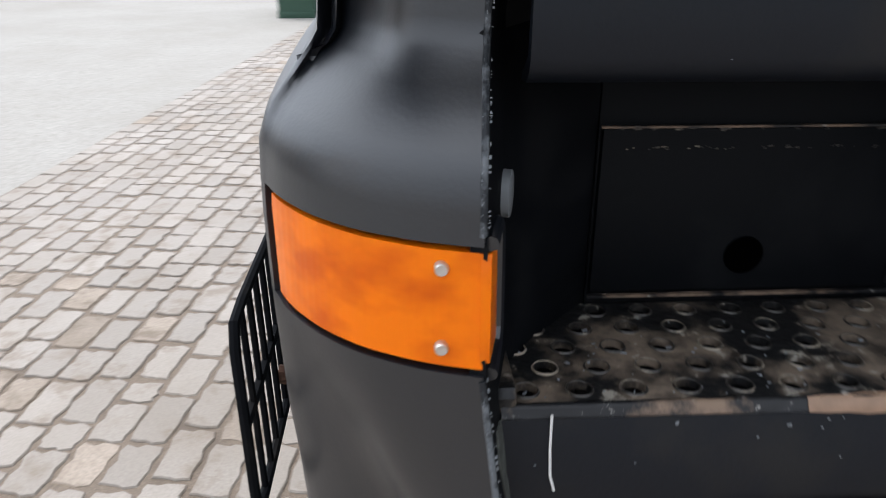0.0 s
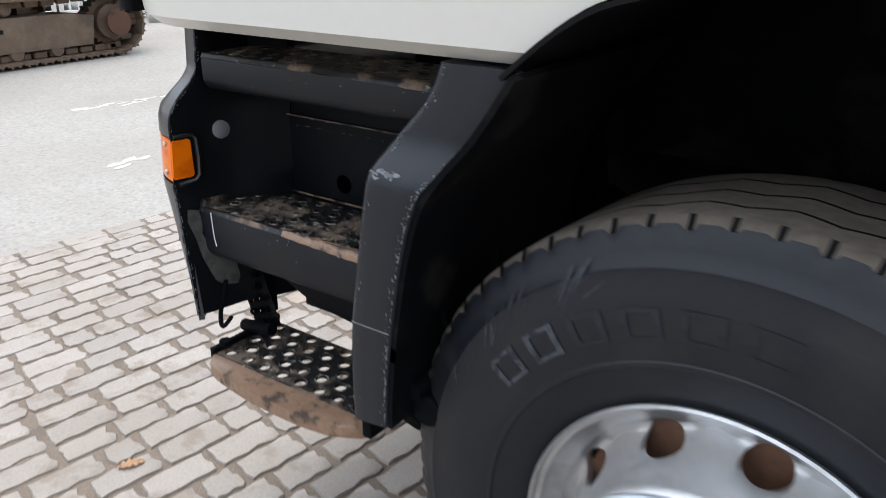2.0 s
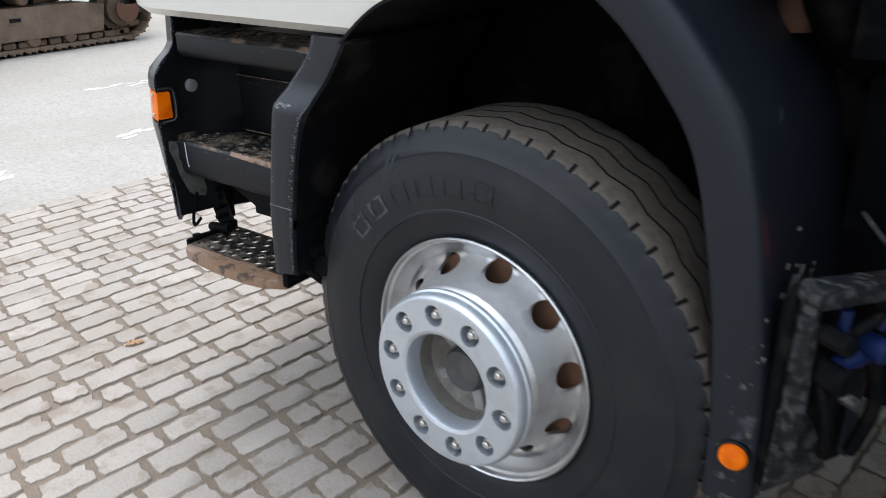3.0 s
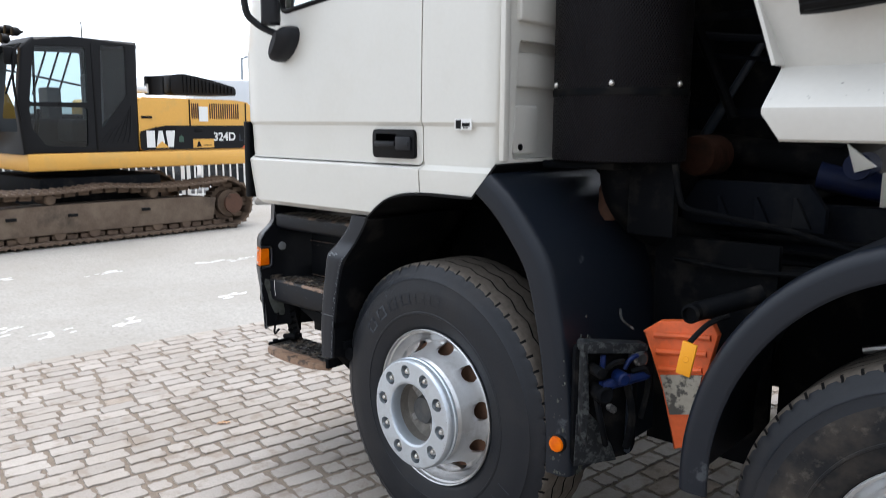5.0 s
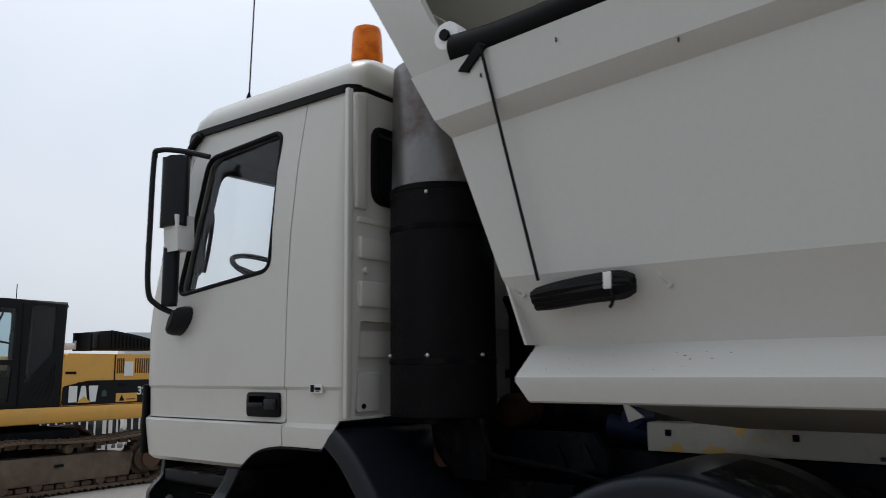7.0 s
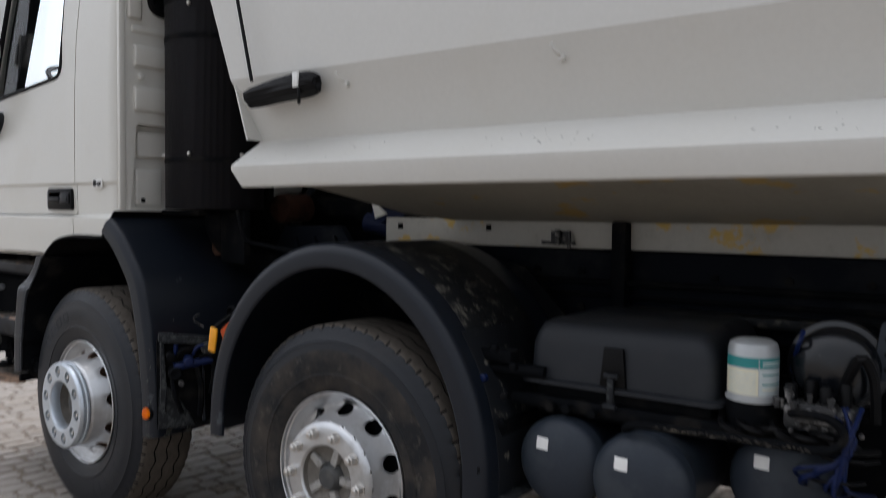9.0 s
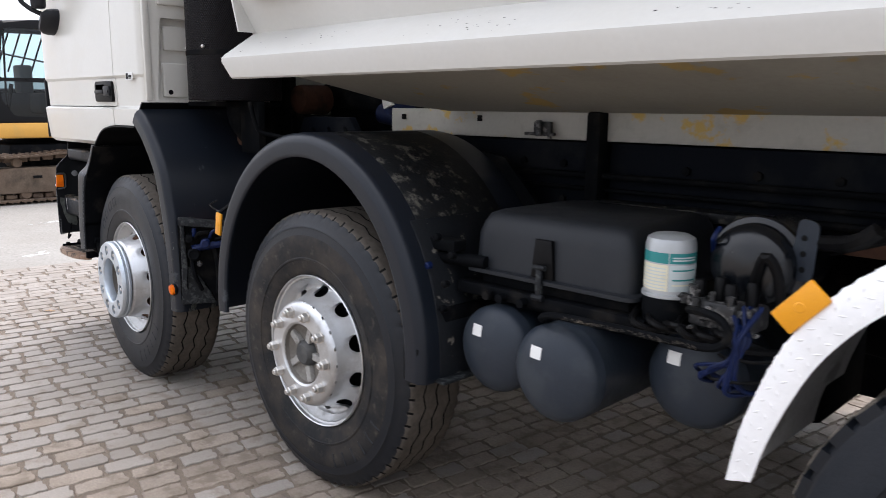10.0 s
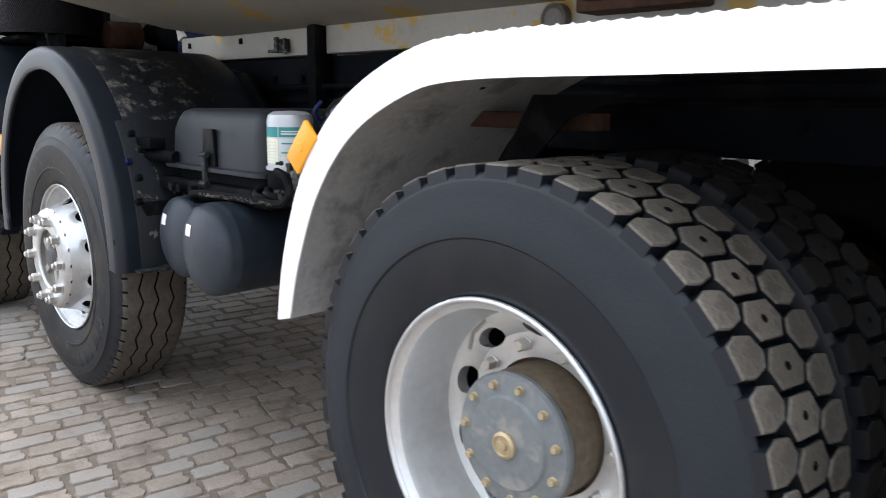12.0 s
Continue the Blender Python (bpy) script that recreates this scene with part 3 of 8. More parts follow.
# worn painted marks on the yard
rng = random.Random(5)
for cx, cy, lx, ly, turn in ((-6.2, 1.55, 0.10, 0.42, 10), (-6.0, 2.7, 0.10, 0.34, -8), (-4.05, 0.75, 0.22, 0.36, 25), (-4.15, 0.25, 0.20, 0.30, 15),
                             (-4.45, -0.05, 0.22, 0.34, 20), (-5.9, 3.1, 0.12, 0.5, 5), (-4.3, 1.9, 0.12, 0.30, 12), (-6.6, 0.6, 0.1, 0.4, 0)):
    bm = fresh()
    for k in range(9):
        u, v = rng.uniform(-0.5, 0.5) * lx, rng.uniform(-0.5, 0.5) * ly
        a, b = rng.uniform(0.010, 0.032), rng.uniform(0.03, 0.085)
        poly = []
        for i in range(9):
            t = 2 * math.pi * i / 9
            q = rng.uniform(0.55, 1.0)
            poly.append((u + a * q * math.cos(t), v + b * q * math.sin(t)))
        prism(bm, poly, "z", -0.0145, -0.0125 + 0.0002 * k)
    ob = part("road_marking", bm, MARKING, None, smooth=0)
    ob.matrix_world = pose(cx, cy, 0, 0, 0, turn)
    tagged(ob, "worn flaking white paint mark on concrete", "road marking", "paint marks on the yard", "structure")

# ---- the truck ----
truck = thing("dump_truck", "cream four-axle dump truck with black plastic trim, parked", "truck")


def lathe_ring(bm, prof, centre=(0, 0, 0), n=64):
    """A closed profile of (radius, y) turned round the y axis."""
    rings = [[bm.verts.new((centre[0] + r * math.sin(2 * math.pi * i / n), centre[1] + y, centre[2] + r * math.cos(2 * math.pi * i / n))) for i in range(n)] for r, y in prof]
    for p, q in zip(rings, rings[1:] + rings[:1]):
        for i in range(n):
            bm.faces.new((p[i], p[(i + 1) % n], q[(i + 1) % n], q[i]))
    return bm


def tyre_mesh(bm, width=0.288, outer=0.54, n=384):
    """A worn road tyre with zigzag grooves and notched shoulders: rubber, tread and grooves in turn."""
    side = [(0.288, 0.030), (0.300, 0.010), (0.322, 0.000), (0.36, -0.010), (0.362, -0.013), (0.368, -0.013), (0.370, -0.011), (0.42, -0.016), (outer - 0.09, -0.013), (outer - 0.068, -0.007), (outer - 0.060, -0.007), (outer - 0.057, -0.002), (outer - 0.037, 0.005), (outer - 0.022, 0.013)]
    tread = [(outer - 0.008, 0.020), (outer - 0.002, 0.027), (outer, 0.036)]
    bottoms = []
    for g in (0.084, width / 2, width - 0.084):
        bottoms.append(len(side) + len(tread) + 1)
        tread += [(outer + 0.001, g - 0.0034), (outer - 0.009, g - 0.0022), (outer - 0.009, g + 0.0022), (outer + 0.001, g + 0.0034)]
    tread += [(outer, width - 0.036), (outer - 0.002, width - 0.027), (outer - 0.008, width - 0.020)]
    prof = side + tread + [(r, width - y) for r, y in reversed(side)] + [(0.28, width - 0.03), (0.28, 0.03)]
    a, b = len(side), len(side) + len(tread)
    notch = (a, a + 1, b - 2, b - 1)
    rings = []
    for j, (r, y) in enumerate(prof):
        ring = []
        for i in range(n):
            t = 2 * math.pi * i / n
            yy, rr = y, r
            if a + 3 <= j < b - 3:
                yy += 0.0085 * (abs((i % 12) - 6) / 3 - 1)
            if j in notch and i % 6 in (0, 1):
                rr -= 0.005 + 0.004 * math.sin((i // 6) * 1.7) ** 2
            ring.append(bm.verts.new((rr * math.sin(t), yy, rr * math.cos(t))))
        rings.append(ring)
    for j, (p, q) in enumerate(zip(rings, rings[1:] + rings[:1])):
        for i in range(n):
            f = bm.faces.new((p[i], p[(i + 1) % n], q[(i + 1) % n], q[i]))
            kind = 1 if a <= j < b - 1 else 0
            if any(j in (g - 1, g, g + 1) for g in bottoms) or (j in (a, a + 1, b - 3, b - 2) and i % 6 == 0):
                kind = 2
            if kind == 0 and (j < 8 or j > len(prof) - 10):
                kind = 3
            f.material_index = kind
    return bm


def bolt_circle(parent, name, count, radius, phase, y0, y1, r, mat, tip=None, sides=6):
    for k in range(count):
        a = radians(phase + 360.0 / count * k)
        c = (radius * math.sin(a), 0, radius * math.cos(a))
        bm = fresh()
        lathe(bm, [(r * 1.25, y1), (r * 1.25, y1 - 0.004), (r, y1 - 0.005), (r, y0 + 0.003), (r * 0.8, y0)], c, "y", sides)
        if tip:
            lathe(bm, [(r * 0.62, y0 + 0.002), (r * 0.62, y0 - tip), (r * 0.45, y0 - tip - 0.003)], c, "y", 8)
        part(name, bm, mat, parent, smooth=30)


def holed_band(bm, prof, count, phase, hole_s, hole_w, hole_h, depth):
    """A turned band of (radius, y) with round holes: one cell per hole, each with a short wall behind it."""
    acc = [0.0]
    for p, q in zip(prof, prof[1:]):
        acc.append(acc[-1] + math.hypot(q[0] - p[0], q[1] - p[1]))
    total = acc[-1]

    def place(a, s, back=0.0):
        r = float(np.interp(s * total, acc, [p[0] for p in prof]))
        y = float(np.interp(s * total, acc, [p[1] for p in prof]))
        return (r * math.sin(a), y + back, r * math.cos(a))

    wide = 2 * math.pi / count
    n = 32
    for c in range(count):
        mid = radians(phase) + wide * c
        rings = []
        for t in (0.0, 0.25, 0.5, 0.75, 1.0):
            ring = []
            for k in range(n):
                a = 2 * math.pi * k / n
                co, si = math.cos(a), math.sin(a)
                f = 1 / max(abs(co), abs(si))
                ou, ov = co * f * 0.5 * wide, 0.5 + si * f * 0.5
                iu, iv = co * hole_w, hole_s + si * hole_h
                ring.append(place(mid + ou * (1 - t) + iu * t, min(1.0, max(0.0, ov * (1 - t) + iv * t))))
            rings.append(ring)
        rings.append([(x, y + depth, z) for x, y, z in rings[-1]])
        rows = [[bm.verts.new(p) for p in r] for r in rings]
        for p, q in zip(rows, rows[1:]):
            for k in range(n):
                bm.faces.new((p[k], p[(k + 1) % n], q[(k + 1) % n], q[k]))
    bmesh.ops.remove_doubles(bm, verts=bm.verts, dist=0.0002)
    return bm


def front_wheel(kind):
    """Steering-axle wheel; its outer rim edge lies at y = 0 and it faces -y."""
    bm = fresh()
    lathe(bm, [(0.20, 0.10), (0.20, 0.26)], (0, 0, 0), "y", 40)
    lathe(bm, [(0.245, 0.075), (0.245, 0.27)], (0, 0, 0), "y", 40)
    wheel = part("wheel", bm, DRUM if kind == "ring" else METAL_BLACK, truck, "truck wheel with a silver steel rim and worn tyre")
    part("tyre", tyre_mesh(fresh(), outer=0.552 if kind == "ring" else 0.546), [RUBBER, TREAD, GROOVE, RUBBER if kind == "ring" else RUBBER_DUSTY], wheel, "worn black tyre with dusty tread", 40)
    bm = fresh()
    phase = -9.6 if kind == "ring" else -18.0
    lathe(bm, [(0.286, 0.030), (0.294, 0.012), (0.294, 0.002), (0.2975, -0.001), (0.3005, 0.003), (0.2985, 0.012), (0.286, 0.017), (0.280, 0.030), (0.262, 0.045)], (0, 0, 0), "y", 80, cap=False)
    lathe(bm, [(0.206, -0.040), (0.202, -0.050), (0.194, -0.058), (0.180, -0.062), (0.125, -0.062), (0.118, -0.056), (0.118, -0.03)], (0, 0, 0), "y", 80, cap=False)
    slope = spline([(0.262, 0.045), (0.252, 0.058), (0.240, 0.056), (0.226, 0.030), (0.213, -0.012), (0.206, -0.040)], 4)
    holed_band(bm, slope, 10, phase + 18, 0.42, 0.15, 0.31, 0.02)
    part("rim", bm, RIM, wheel, "", 35)
    if kind == "ring":
        bm = fresh()
        lathe(bm, [(0.206, -0.060), (0.207, -0.070), (0.203, -0.074), (0.2035, -0.085), (0.2065, -0.088), (0.205, -0.098), (0.200, -0.105), (0.196, -0.106)], (0, 0, 0), "y", 80, cap=False)
        lathe(bm, [(0.124, -0.106), (0.116, -0.103), (0.113, -0.095), (0.113, -0.058)], (0, 0, 0), "y", 80, cap=False)
        holed_band(bm, [(0.196, -0.106), (0.124, -0.106)], 10, phase, 0.5, 0.15, 0.35, 0.042)
        part("wheel_ring", bm, CHROME, wheel, "bright protective ring over the wheel nuts", 30)
        bm = fresh()
        lathe(bm, [(0.200, -0.0635), (0.120, -0.0635)], (0, 0, 0), "y", 48, cap=False)
        part("ring_backing", bm, SEAL, wheel)
        bolt_circle(wheel, "nut", 10, 0.1605, phase, -0.096, -0.062, 0.0135, NUT, 0.006)
        prof = [(0.113, -0.058), (0.112, -0.020), (0.100, -0.004), (0.060, -0.001), (0.0, 0.0)]
        cap = [(0.060, 0.0), (0.058, -0.012), (0.053, -0.038), (0.048, -0.045), (0.030, -0.047), (0.0, -0.046)]
    else:
        bolt_circle(wheel, "nut", 10, 0.1655, phase, -0.090, -0.061, 0.0190, NUT, 0.008)
        prof = [(0.119, -0.056), (0.115, -0.036), (0.094, -0.024), (0.060, -0.022), (0.0, -0.022)]
        cap = [(0.056, -0.018), (0.050, -0.034), (0.044, -0.048), (0.036, -0.056), (0.0, -0.058)]
    part("hub", lathe(fresh(), prof, (0, 0, 0), "y", 40, cap=False), HUB, wheel, "cast hub with grey streaks")
    part("hub_cap", lathe(fresh(), cap, (0, 0, 0), "y", 32), HUB_CAP, wheel, "dark round hub cap")
    for k in range(5):
        a = radians(20 + 72 * k)
        bm = fresh()
        back = 0.030 if kind == "ring" else 0.0
        box(bm, (-0.014, -0.045 + back, 0.05), (0.014, -0.02 + back, 0.112), 0.003, 1)
        bmesh.ops.rotate(bm, cent=(0, 0, 0), matrix=Matrix.Rotation(a, 3, "Y"), verts=bm.verts)
        part("hub_web", bm, WEB, wheel)
    if kind == "ring":
        rs = random.Random(8)

        def on_wall(r, a):
            y = float(np.interp(r, [0.37, 0.42, 0.462, 0.484, 0.492, 0.515], [-0.0118, -0.0168, -0.0138, -0.0078, -0.0072, 0.0045])) - 0.0006
            return (r * math.sin(a), y, r * math.cos(a))

        bm = fresh()
        for k in range(26):
            a0, r0, long, w0 = rs.uniform(-70, -24), rs.uniform(0.445, 0.48), rs.uniform(0.012, 0.045), rs.uniform(0.0006, 0.0022)
            rows = []
            for j in range(8):
                u = j / 7
                a = radians(a0 - 2.0 + 5.0 * u)
                w = w0 * rs.uniform(0.4, 1.0) * (0.3 + math.sin(math.pi * min(max(u, 0.06), 0.94))) / r0
                rows.append([bm.verts.new(on_wall(min(0.512, r0 + long * u), a + d)) for d in (-w, w)])
            for p, q in zip(rows, rows[1:]):
                bm.faces.new((p[0], p[1], q[1], q[0]))
        tagged(part("sidewall_scuff", bm, SCUFF, wheel, "pale scrape marks on the rubber", 0), kind="stuff")
        # the maker's mark, as six plain raised blocks
        for k in range(6):
            mid, half = radians(-52 + 11.2 * k), radians(3.9)
            bm = fresh()
            loops = []
            for grow_by in (1.0, 0.62):
                loop = []
                for u, v in ((-1, -1), (0, -1), (1, -1), (1, 0), (1, 1), (0, 1), (-1, 1), (-1, 0)):
                    loop.append(bm.verts.new(on_wall(0.4215 + 0.023 * v * (grow_by if grow_by == 1 else 0.72), mid + half * u * grow_by)))
                loops.append(loop)
            for i in range(8):
                j = (i + 1) % 8
                bm.faces.new((loops[0][i], loops[0][j], loops[1][j], loops[1][i]))
            part("raised_block", bm, SCUFF if k < 2 else RUBBER_SCRUBBED if k < 4 else RUBBER, wheel, "", 0)
    for k in range(6, 12):
        a = radians(-58 + k * 9 + (30 if k > 5 else 0) * 4)
        bm = fresh()
        box(bm, (-0.0045, -0.0165, 0.40), (0.0045, -0.0115, 0.455), 0.0015, 1)
        bmesh.ops.rotate(bm, cent=(0, 0, 0), matrix=Matrix.Rotation(a, 3, "Y"), verts=bm.verts)
        part("sidewall_bar", bm, RUBBER, wheel)
    return wheel


def tread_lug(outline, height, hole):
    """A tread block from its outline (round the tyre, across it), narrowed and bevelled towards the top."""
    bm = fresh()
    n = len(outline)
    cu, cv = sum(p[0] for p in outline) / n, sum(p[1] for p in outline) / n
    rings = []
    for s_, z in ((1.06, -0.006), (1.0, height - 0.004), (0.94, height)):
        rings.append([bm.verts.new((cu + (u - cu) * s_, cv + (v - cv) * s_, z)) for u, v in outline])
    for k, (p, q) in enumerate(zip(rings, rings[1:])):
        for i in range(n):
            bm.faces.new((p[i], p[(i + 1) % n], q[(i + 1) % n], q[i])).material_index = 0 if k else 1
    if hole:
        ring = [bm.verts.new((cu + 0.0085 * math.cos(2 * math.pi * i / n + 2.2), cv + 0.0105 * math.sin(2 * math.pi * i / n + 2.2), height)) for i in range(n)]
        deep = [bm.verts.new((p.co.x, p.co.y, height - 0.010)) for p in ring]
        for i in range(n):
            j = (i + 1) % n
            bm.faces.new((rings[-1][i], rings[-1][j], ring[j], ring[i]))
            bm.faces.new((ring[i], ring[j], deep[j], deep[i])).material_index = 1
        bm.faces.new(deep).material_index = 1
    else:
        bm.faces.new(rings[-1])
    bmesh.ops.recalc_face_normals(bm, faces=bm.faces)
    return bm


def lug_places(width, count):
    """Poses of the tread blocks on a tyre, row by row: (kind, matrix)."""
    flip = Matrix.Rotation(math.pi, 4, "Z")
    for kind, y, shift, turn in (("side", 0.004, 0.0, None), ("middle", width / 2, 0.5, None), ("side", width - 0.004, 0.0, flip)):
        for k in range(count):
            a = 2 * math.pi * (k + shift) / count
            m = Matrix.Rotation(a, 4, "Y") @ Matrix.Translation((0, y, 0.530))
            yield kind, m @ turn if turn else m


def lug_carcass(bm, width=0.30, centre=(0, 0, 0), n=72):
    side = [(0.288, 0.030), (0.302, 0.008), (0.33, -0.002), (0.40, -0.016), (0.422, -0.017), (0.426, -0.021), (0.436, -0.021), (0.47, -0.016), (0.49, -0.010), (0.510, -0.0055), (0.530, 0.000), (0.541, 0.0045), (0.546, 0.012), (0.545, 0.020), (0.532, 0.034)]
    prof = side + [(0.530, 0.04), (0.530, width - 0.04)] + [(r, width - y) for r, y in reversed(side)] + [(0.28, width - 0.03), (0.28, 0.03)]
    lathe_ring(bm, prof, centre, n)
    for f in bm.faces:
        c = f.calc_center_median() - Vector(centre)
        if 0.424 < math.hypot(c.x, c.z) < 0.529:
            f.material_index = 1
    return bm


SIDE_LUG = [(-0.025, 0.0), (0.028, 0.0), (0.0355, 0.036), (0.028, 0.078), (0.004, 0.094), (-0.027, 0.076), (-0.0355, 0.034)]
MIDDLE_LUG = [(-0.0365, -0.029), (-0.007, -0.058), (0.030, -0.041), (0.0365, 0.029), (0.007, 0.058), (-0.030, 0.041)]


def block_mesh(kind):
    bm = tread_lug(MIDDLE_LUG, 0.033, True) if kind == "middle" else tread_lug(SIDE_LUG, 0.033, False)
    me = bpy.data.meshes.new("tread_block")
    bm.to_mesh(me)
    bm.free()
    me.materials.append(TREAD_BLOCK)
    me.materials.append(RUBBER)
    return me


def rear_wheel(near):
    """Driven dual wheel with a deep dish; its outer rim edge lies at y = 0 and it faces -y."""
    bm = fresh()
    lathe(bm, [(0.172, 0.20), (0.172, 0.60)], (0, 0, 0), "y", 32)
    wheel = part("wheel", bm, DRUM, truck, "dual rear truck wheel with a deep silver rim")
    part("tyre", lug_carcass(fresh(), n=96), [RUBBER, RUBBER_SCRUBBED], wheel, "black lug tyre with deep hexagonal tread blocks", 40)
    part("inner_tyre", lug_carcass(fresh(), 0.30, (0, 0.385, 0), 56), [RUBBER, RUBBER], wheel, "", 40)
    # closed drum and rim added so no sky shows through the wheel
    part("brake_drum", lathe(fresh(), [(0.0, 0.28), (0.20, 0.28), (0.205, 0.30), (0.205, 0.60), (0.0, 0.60)], (0, 0, 0), "y", 32), METAL_BLACK, wheel)
    part("inner_rim", lathe_ring(fresh(), [(0.286, 0.33), (0.286, 0.66), (0.19, 0.47), (0.19, 0.44)], n=48), METAL_BLACK, wheel)
    meshes = {k: block_mesh(k) for k in ("side", "middle")}
    if near:
        for kind, m in lug_places(0.30, 44):
            ob = add_mesh("tread_block", meshes[kind], wheel)
            ob.matrix_basis = m
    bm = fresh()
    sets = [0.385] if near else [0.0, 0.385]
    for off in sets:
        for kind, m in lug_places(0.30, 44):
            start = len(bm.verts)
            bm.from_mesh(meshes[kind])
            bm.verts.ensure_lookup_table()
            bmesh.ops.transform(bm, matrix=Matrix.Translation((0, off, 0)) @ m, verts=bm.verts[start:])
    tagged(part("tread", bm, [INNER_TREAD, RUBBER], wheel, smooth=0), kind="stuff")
    bm = fresh()
    out = [(0.2985, 0.004), (0.290, 0.012), (0.283, 0.016), (0.279, 0.030), (0.276, 0.085), (0.268, 0.105), (0.264, 0.135), (0.258, 0.148), (0.240, 0.150), (0.225, 0.156), (0.205, 0.174), (0.150, 0.176)]
    lathe_ring(bm, [(0.302, 0.0)] + out + [(0.150, 0.190), (0.210, 0.190), (0.262, 0.175), (0.285, 0.05), (0.295, 0.02)], n=80)
    cut = fresh()
    for k in range(10):
        a = radians(32 + 36 * k)
        slot = []
        for i in range(18):
            t = 2 * math.pi * i / 18
            u, v = 0.036 * math.cos(t), 0.021 * math.sin(t)
            slot.append(((0.218 + v) * math.sin(a) + u * math.cos(a), (0.218 + v) * math.cos(a) - u * math.sin(a)))
        prism(cut, slot, "y", 0.12, 0.24)
    part("rim_lip", lathe_ring(fresh(), [(0.296, 0.002), (0.298, -0.004), (0.303, -0.0065), (0.308, -0.004), (0.309, 0.003), (0.302, 0.008)], n=80), RIM, wheel, "bright rolled rim edge", 60)
    part("rim", boolean(bm, [("DIFFERENCE", cut)]), RIM_DIRTY, wheel, "deep silver rim with dust inside", 30)
    part("hub", lathe(fresh(), [(0.140, 0.21), (0.140, 0.100), (0.136, 0.090), (0.142, 0.088), (0.144, 0.074), (0.139, 0.067), (0.10, 0.060), (0.094, 0.054), (0.0, 0.050)], (0, 0, 0), "y", 48), [HUB_GREY], wheel, "grey painted planetary hub with a bolted cover", 30)
    part("hub_side", lathe_ring(fresh(), [(0.1415, 0.20), (0.1415, 0.092), (0.137, 0.092), (0.137, 0.20)], n=48), HUB_RUST, wheel, "rusty brown hub flank")
    bolt_circle(wheel, "cover_bolt", 11, 0.120, 12, 0.052, 0.066, 0.0085, BRASS)
    part("tyre_valve", tube(fresh(), [(-0.150, 0.150, 0.205), (-0.140, 0.100, 0.190), (-0.115, 0.065, 0.165)], 0.005, 8), NUT, wheel)
    part("oil_plug", lathe(fresh(), [(0.028, 0.052), (0.028, 0.044), (0.022, 0.040), (0.020, 0.044), (0.011, 0.044), (0.010, 0.038), (0.0, 0.037)], (0, 0, 0), "y", 24), BRASS, wheel, "dull brass oil plug")
    bolt_circle(wheel, "nut", 10, 0.1800, 18, 0.148, 0.176, 0.0145, NUT)
    return wheel


AXLES = (0.0, 1.7, 4.07, 5.42)
HUB_Z = 0.53
wheel_a = front_wheel("ring")
wheel_a.matrix_basis = pose(AXLES[0] + 0.008, 0.0, HUB_Z, 0, 0, -4.5)     # steered a little
wheel_b = front_wheel("nuts")
wheel_b.matrix_basis = pose(AXLES[1], 0.0, 0.512)
wheel_c = rear_wheel(True)
wheel_c.matrix_basis = pose(AXLES[2], -0.015, 0.480)
wheel_d = rear_wheel(False)
wheel_d.matrix_basis = pose(AXLES[3], -0.015, 0.468)
for w, x in ((wheel_b, AXLES[0]), (wheel_b, AXLES[1]), (wheel_d, AXLES[2]), (wheel_d, AXLES[3])):
    copy_thing(w, pose(x, 2.5, w.location.z, 0, 0, 180))
for x in AXLES:
    bm = fresh()
    tube(bm, [(x, 0.25, 0.52), (x, 0.7, 0.50), (x, 1.8, 0.50), (x, 2.25, 0.52)], 0.075, 14)
    part("axle", bm, METAL_BLACK, truck)

# chassis rails and sub-frame
for y0, y1 in ((0.80, 0.86), (1.64, 1.70)):
    bm = fresh()
    box(bm, (-1.1, y0, 1.02), (7.0, y1, 1.325), 0.006)
    part("chassis_rail", bm, CHASSIS, truck, "dark painted chassis rail")
for a, b in ((1.29, 2.43), (2.49, 7.0)):
    bm = fresh()
    box(bm, (a, 0.765, 1.332), (b, 0.87, 1.446), 0.004)
    part("subframe_rail", bm, RAIL, truck, "cream sub-frame rail with flaking yellow patches")
bm = fresh()
box(bm, (1.29, 1.63, 1.332), (7.0, 1.735, 1.432), 0.005)
part("subframe_rail", bm, RAIL, truck)
for x in (0.2, 1.2, 2.6, 3.6, 4.75, 6.0):
    bm = fresh()
    box(bm, (x - 0.05, 0.86, 1.06), (x + 0.05, 1.64, 1.28), 0.005)
    part("cross_member", bm, CHASSIS, truck)
for x in (1.38, 1.86):
    bm = fresh()
    box(bm, (x - 0.012, 0.757, 1.395), (x + 0.012, 0.7645, 1.42), 0.002)
    part("rail_hole_cap", bm, METAL_BLACK, truck)
bm = fresh()
box(bm, (2.434, 0.71, 1.05), (2.494, 0.80, 1.44), 0.012)
part("body_guide", bm, METAL_BLACK, truck, "black upright body guide")
bm = fresh()
tube(bm, [(2.13, 0.735, 1.352), (2.275, 0.735, 1.352)], 0.007)
box(bm, (2.165, 0.742, 1.345), (2.245, 0.763, 1.400), 0.004)
tube(bm, [(2.205, 0.725, 1.405), (2.205, 0.725, 1.345)], 0.012)
tube(bm, [(2.250, 0.735, 1.335), (2.250, 0.735, 1.400)], 0.008)
part("rail_latch", bm, CAST, truck, "small worn steel latch on the rail")
bm = fresh()
lathe(bm, [(0.045, 0.765), (0.045, 0.735), (0.036, 0.728), (0.030, 0.735), (0.0, 0.735)], (3.61, 0, 1.385), "y", 20)
part("rail_plug", bm, HUB, truck)
bm = fresh()
box(bm, (3.74, 0.66, 1.385), (4.08, 0.765, 1.50), 0.008)
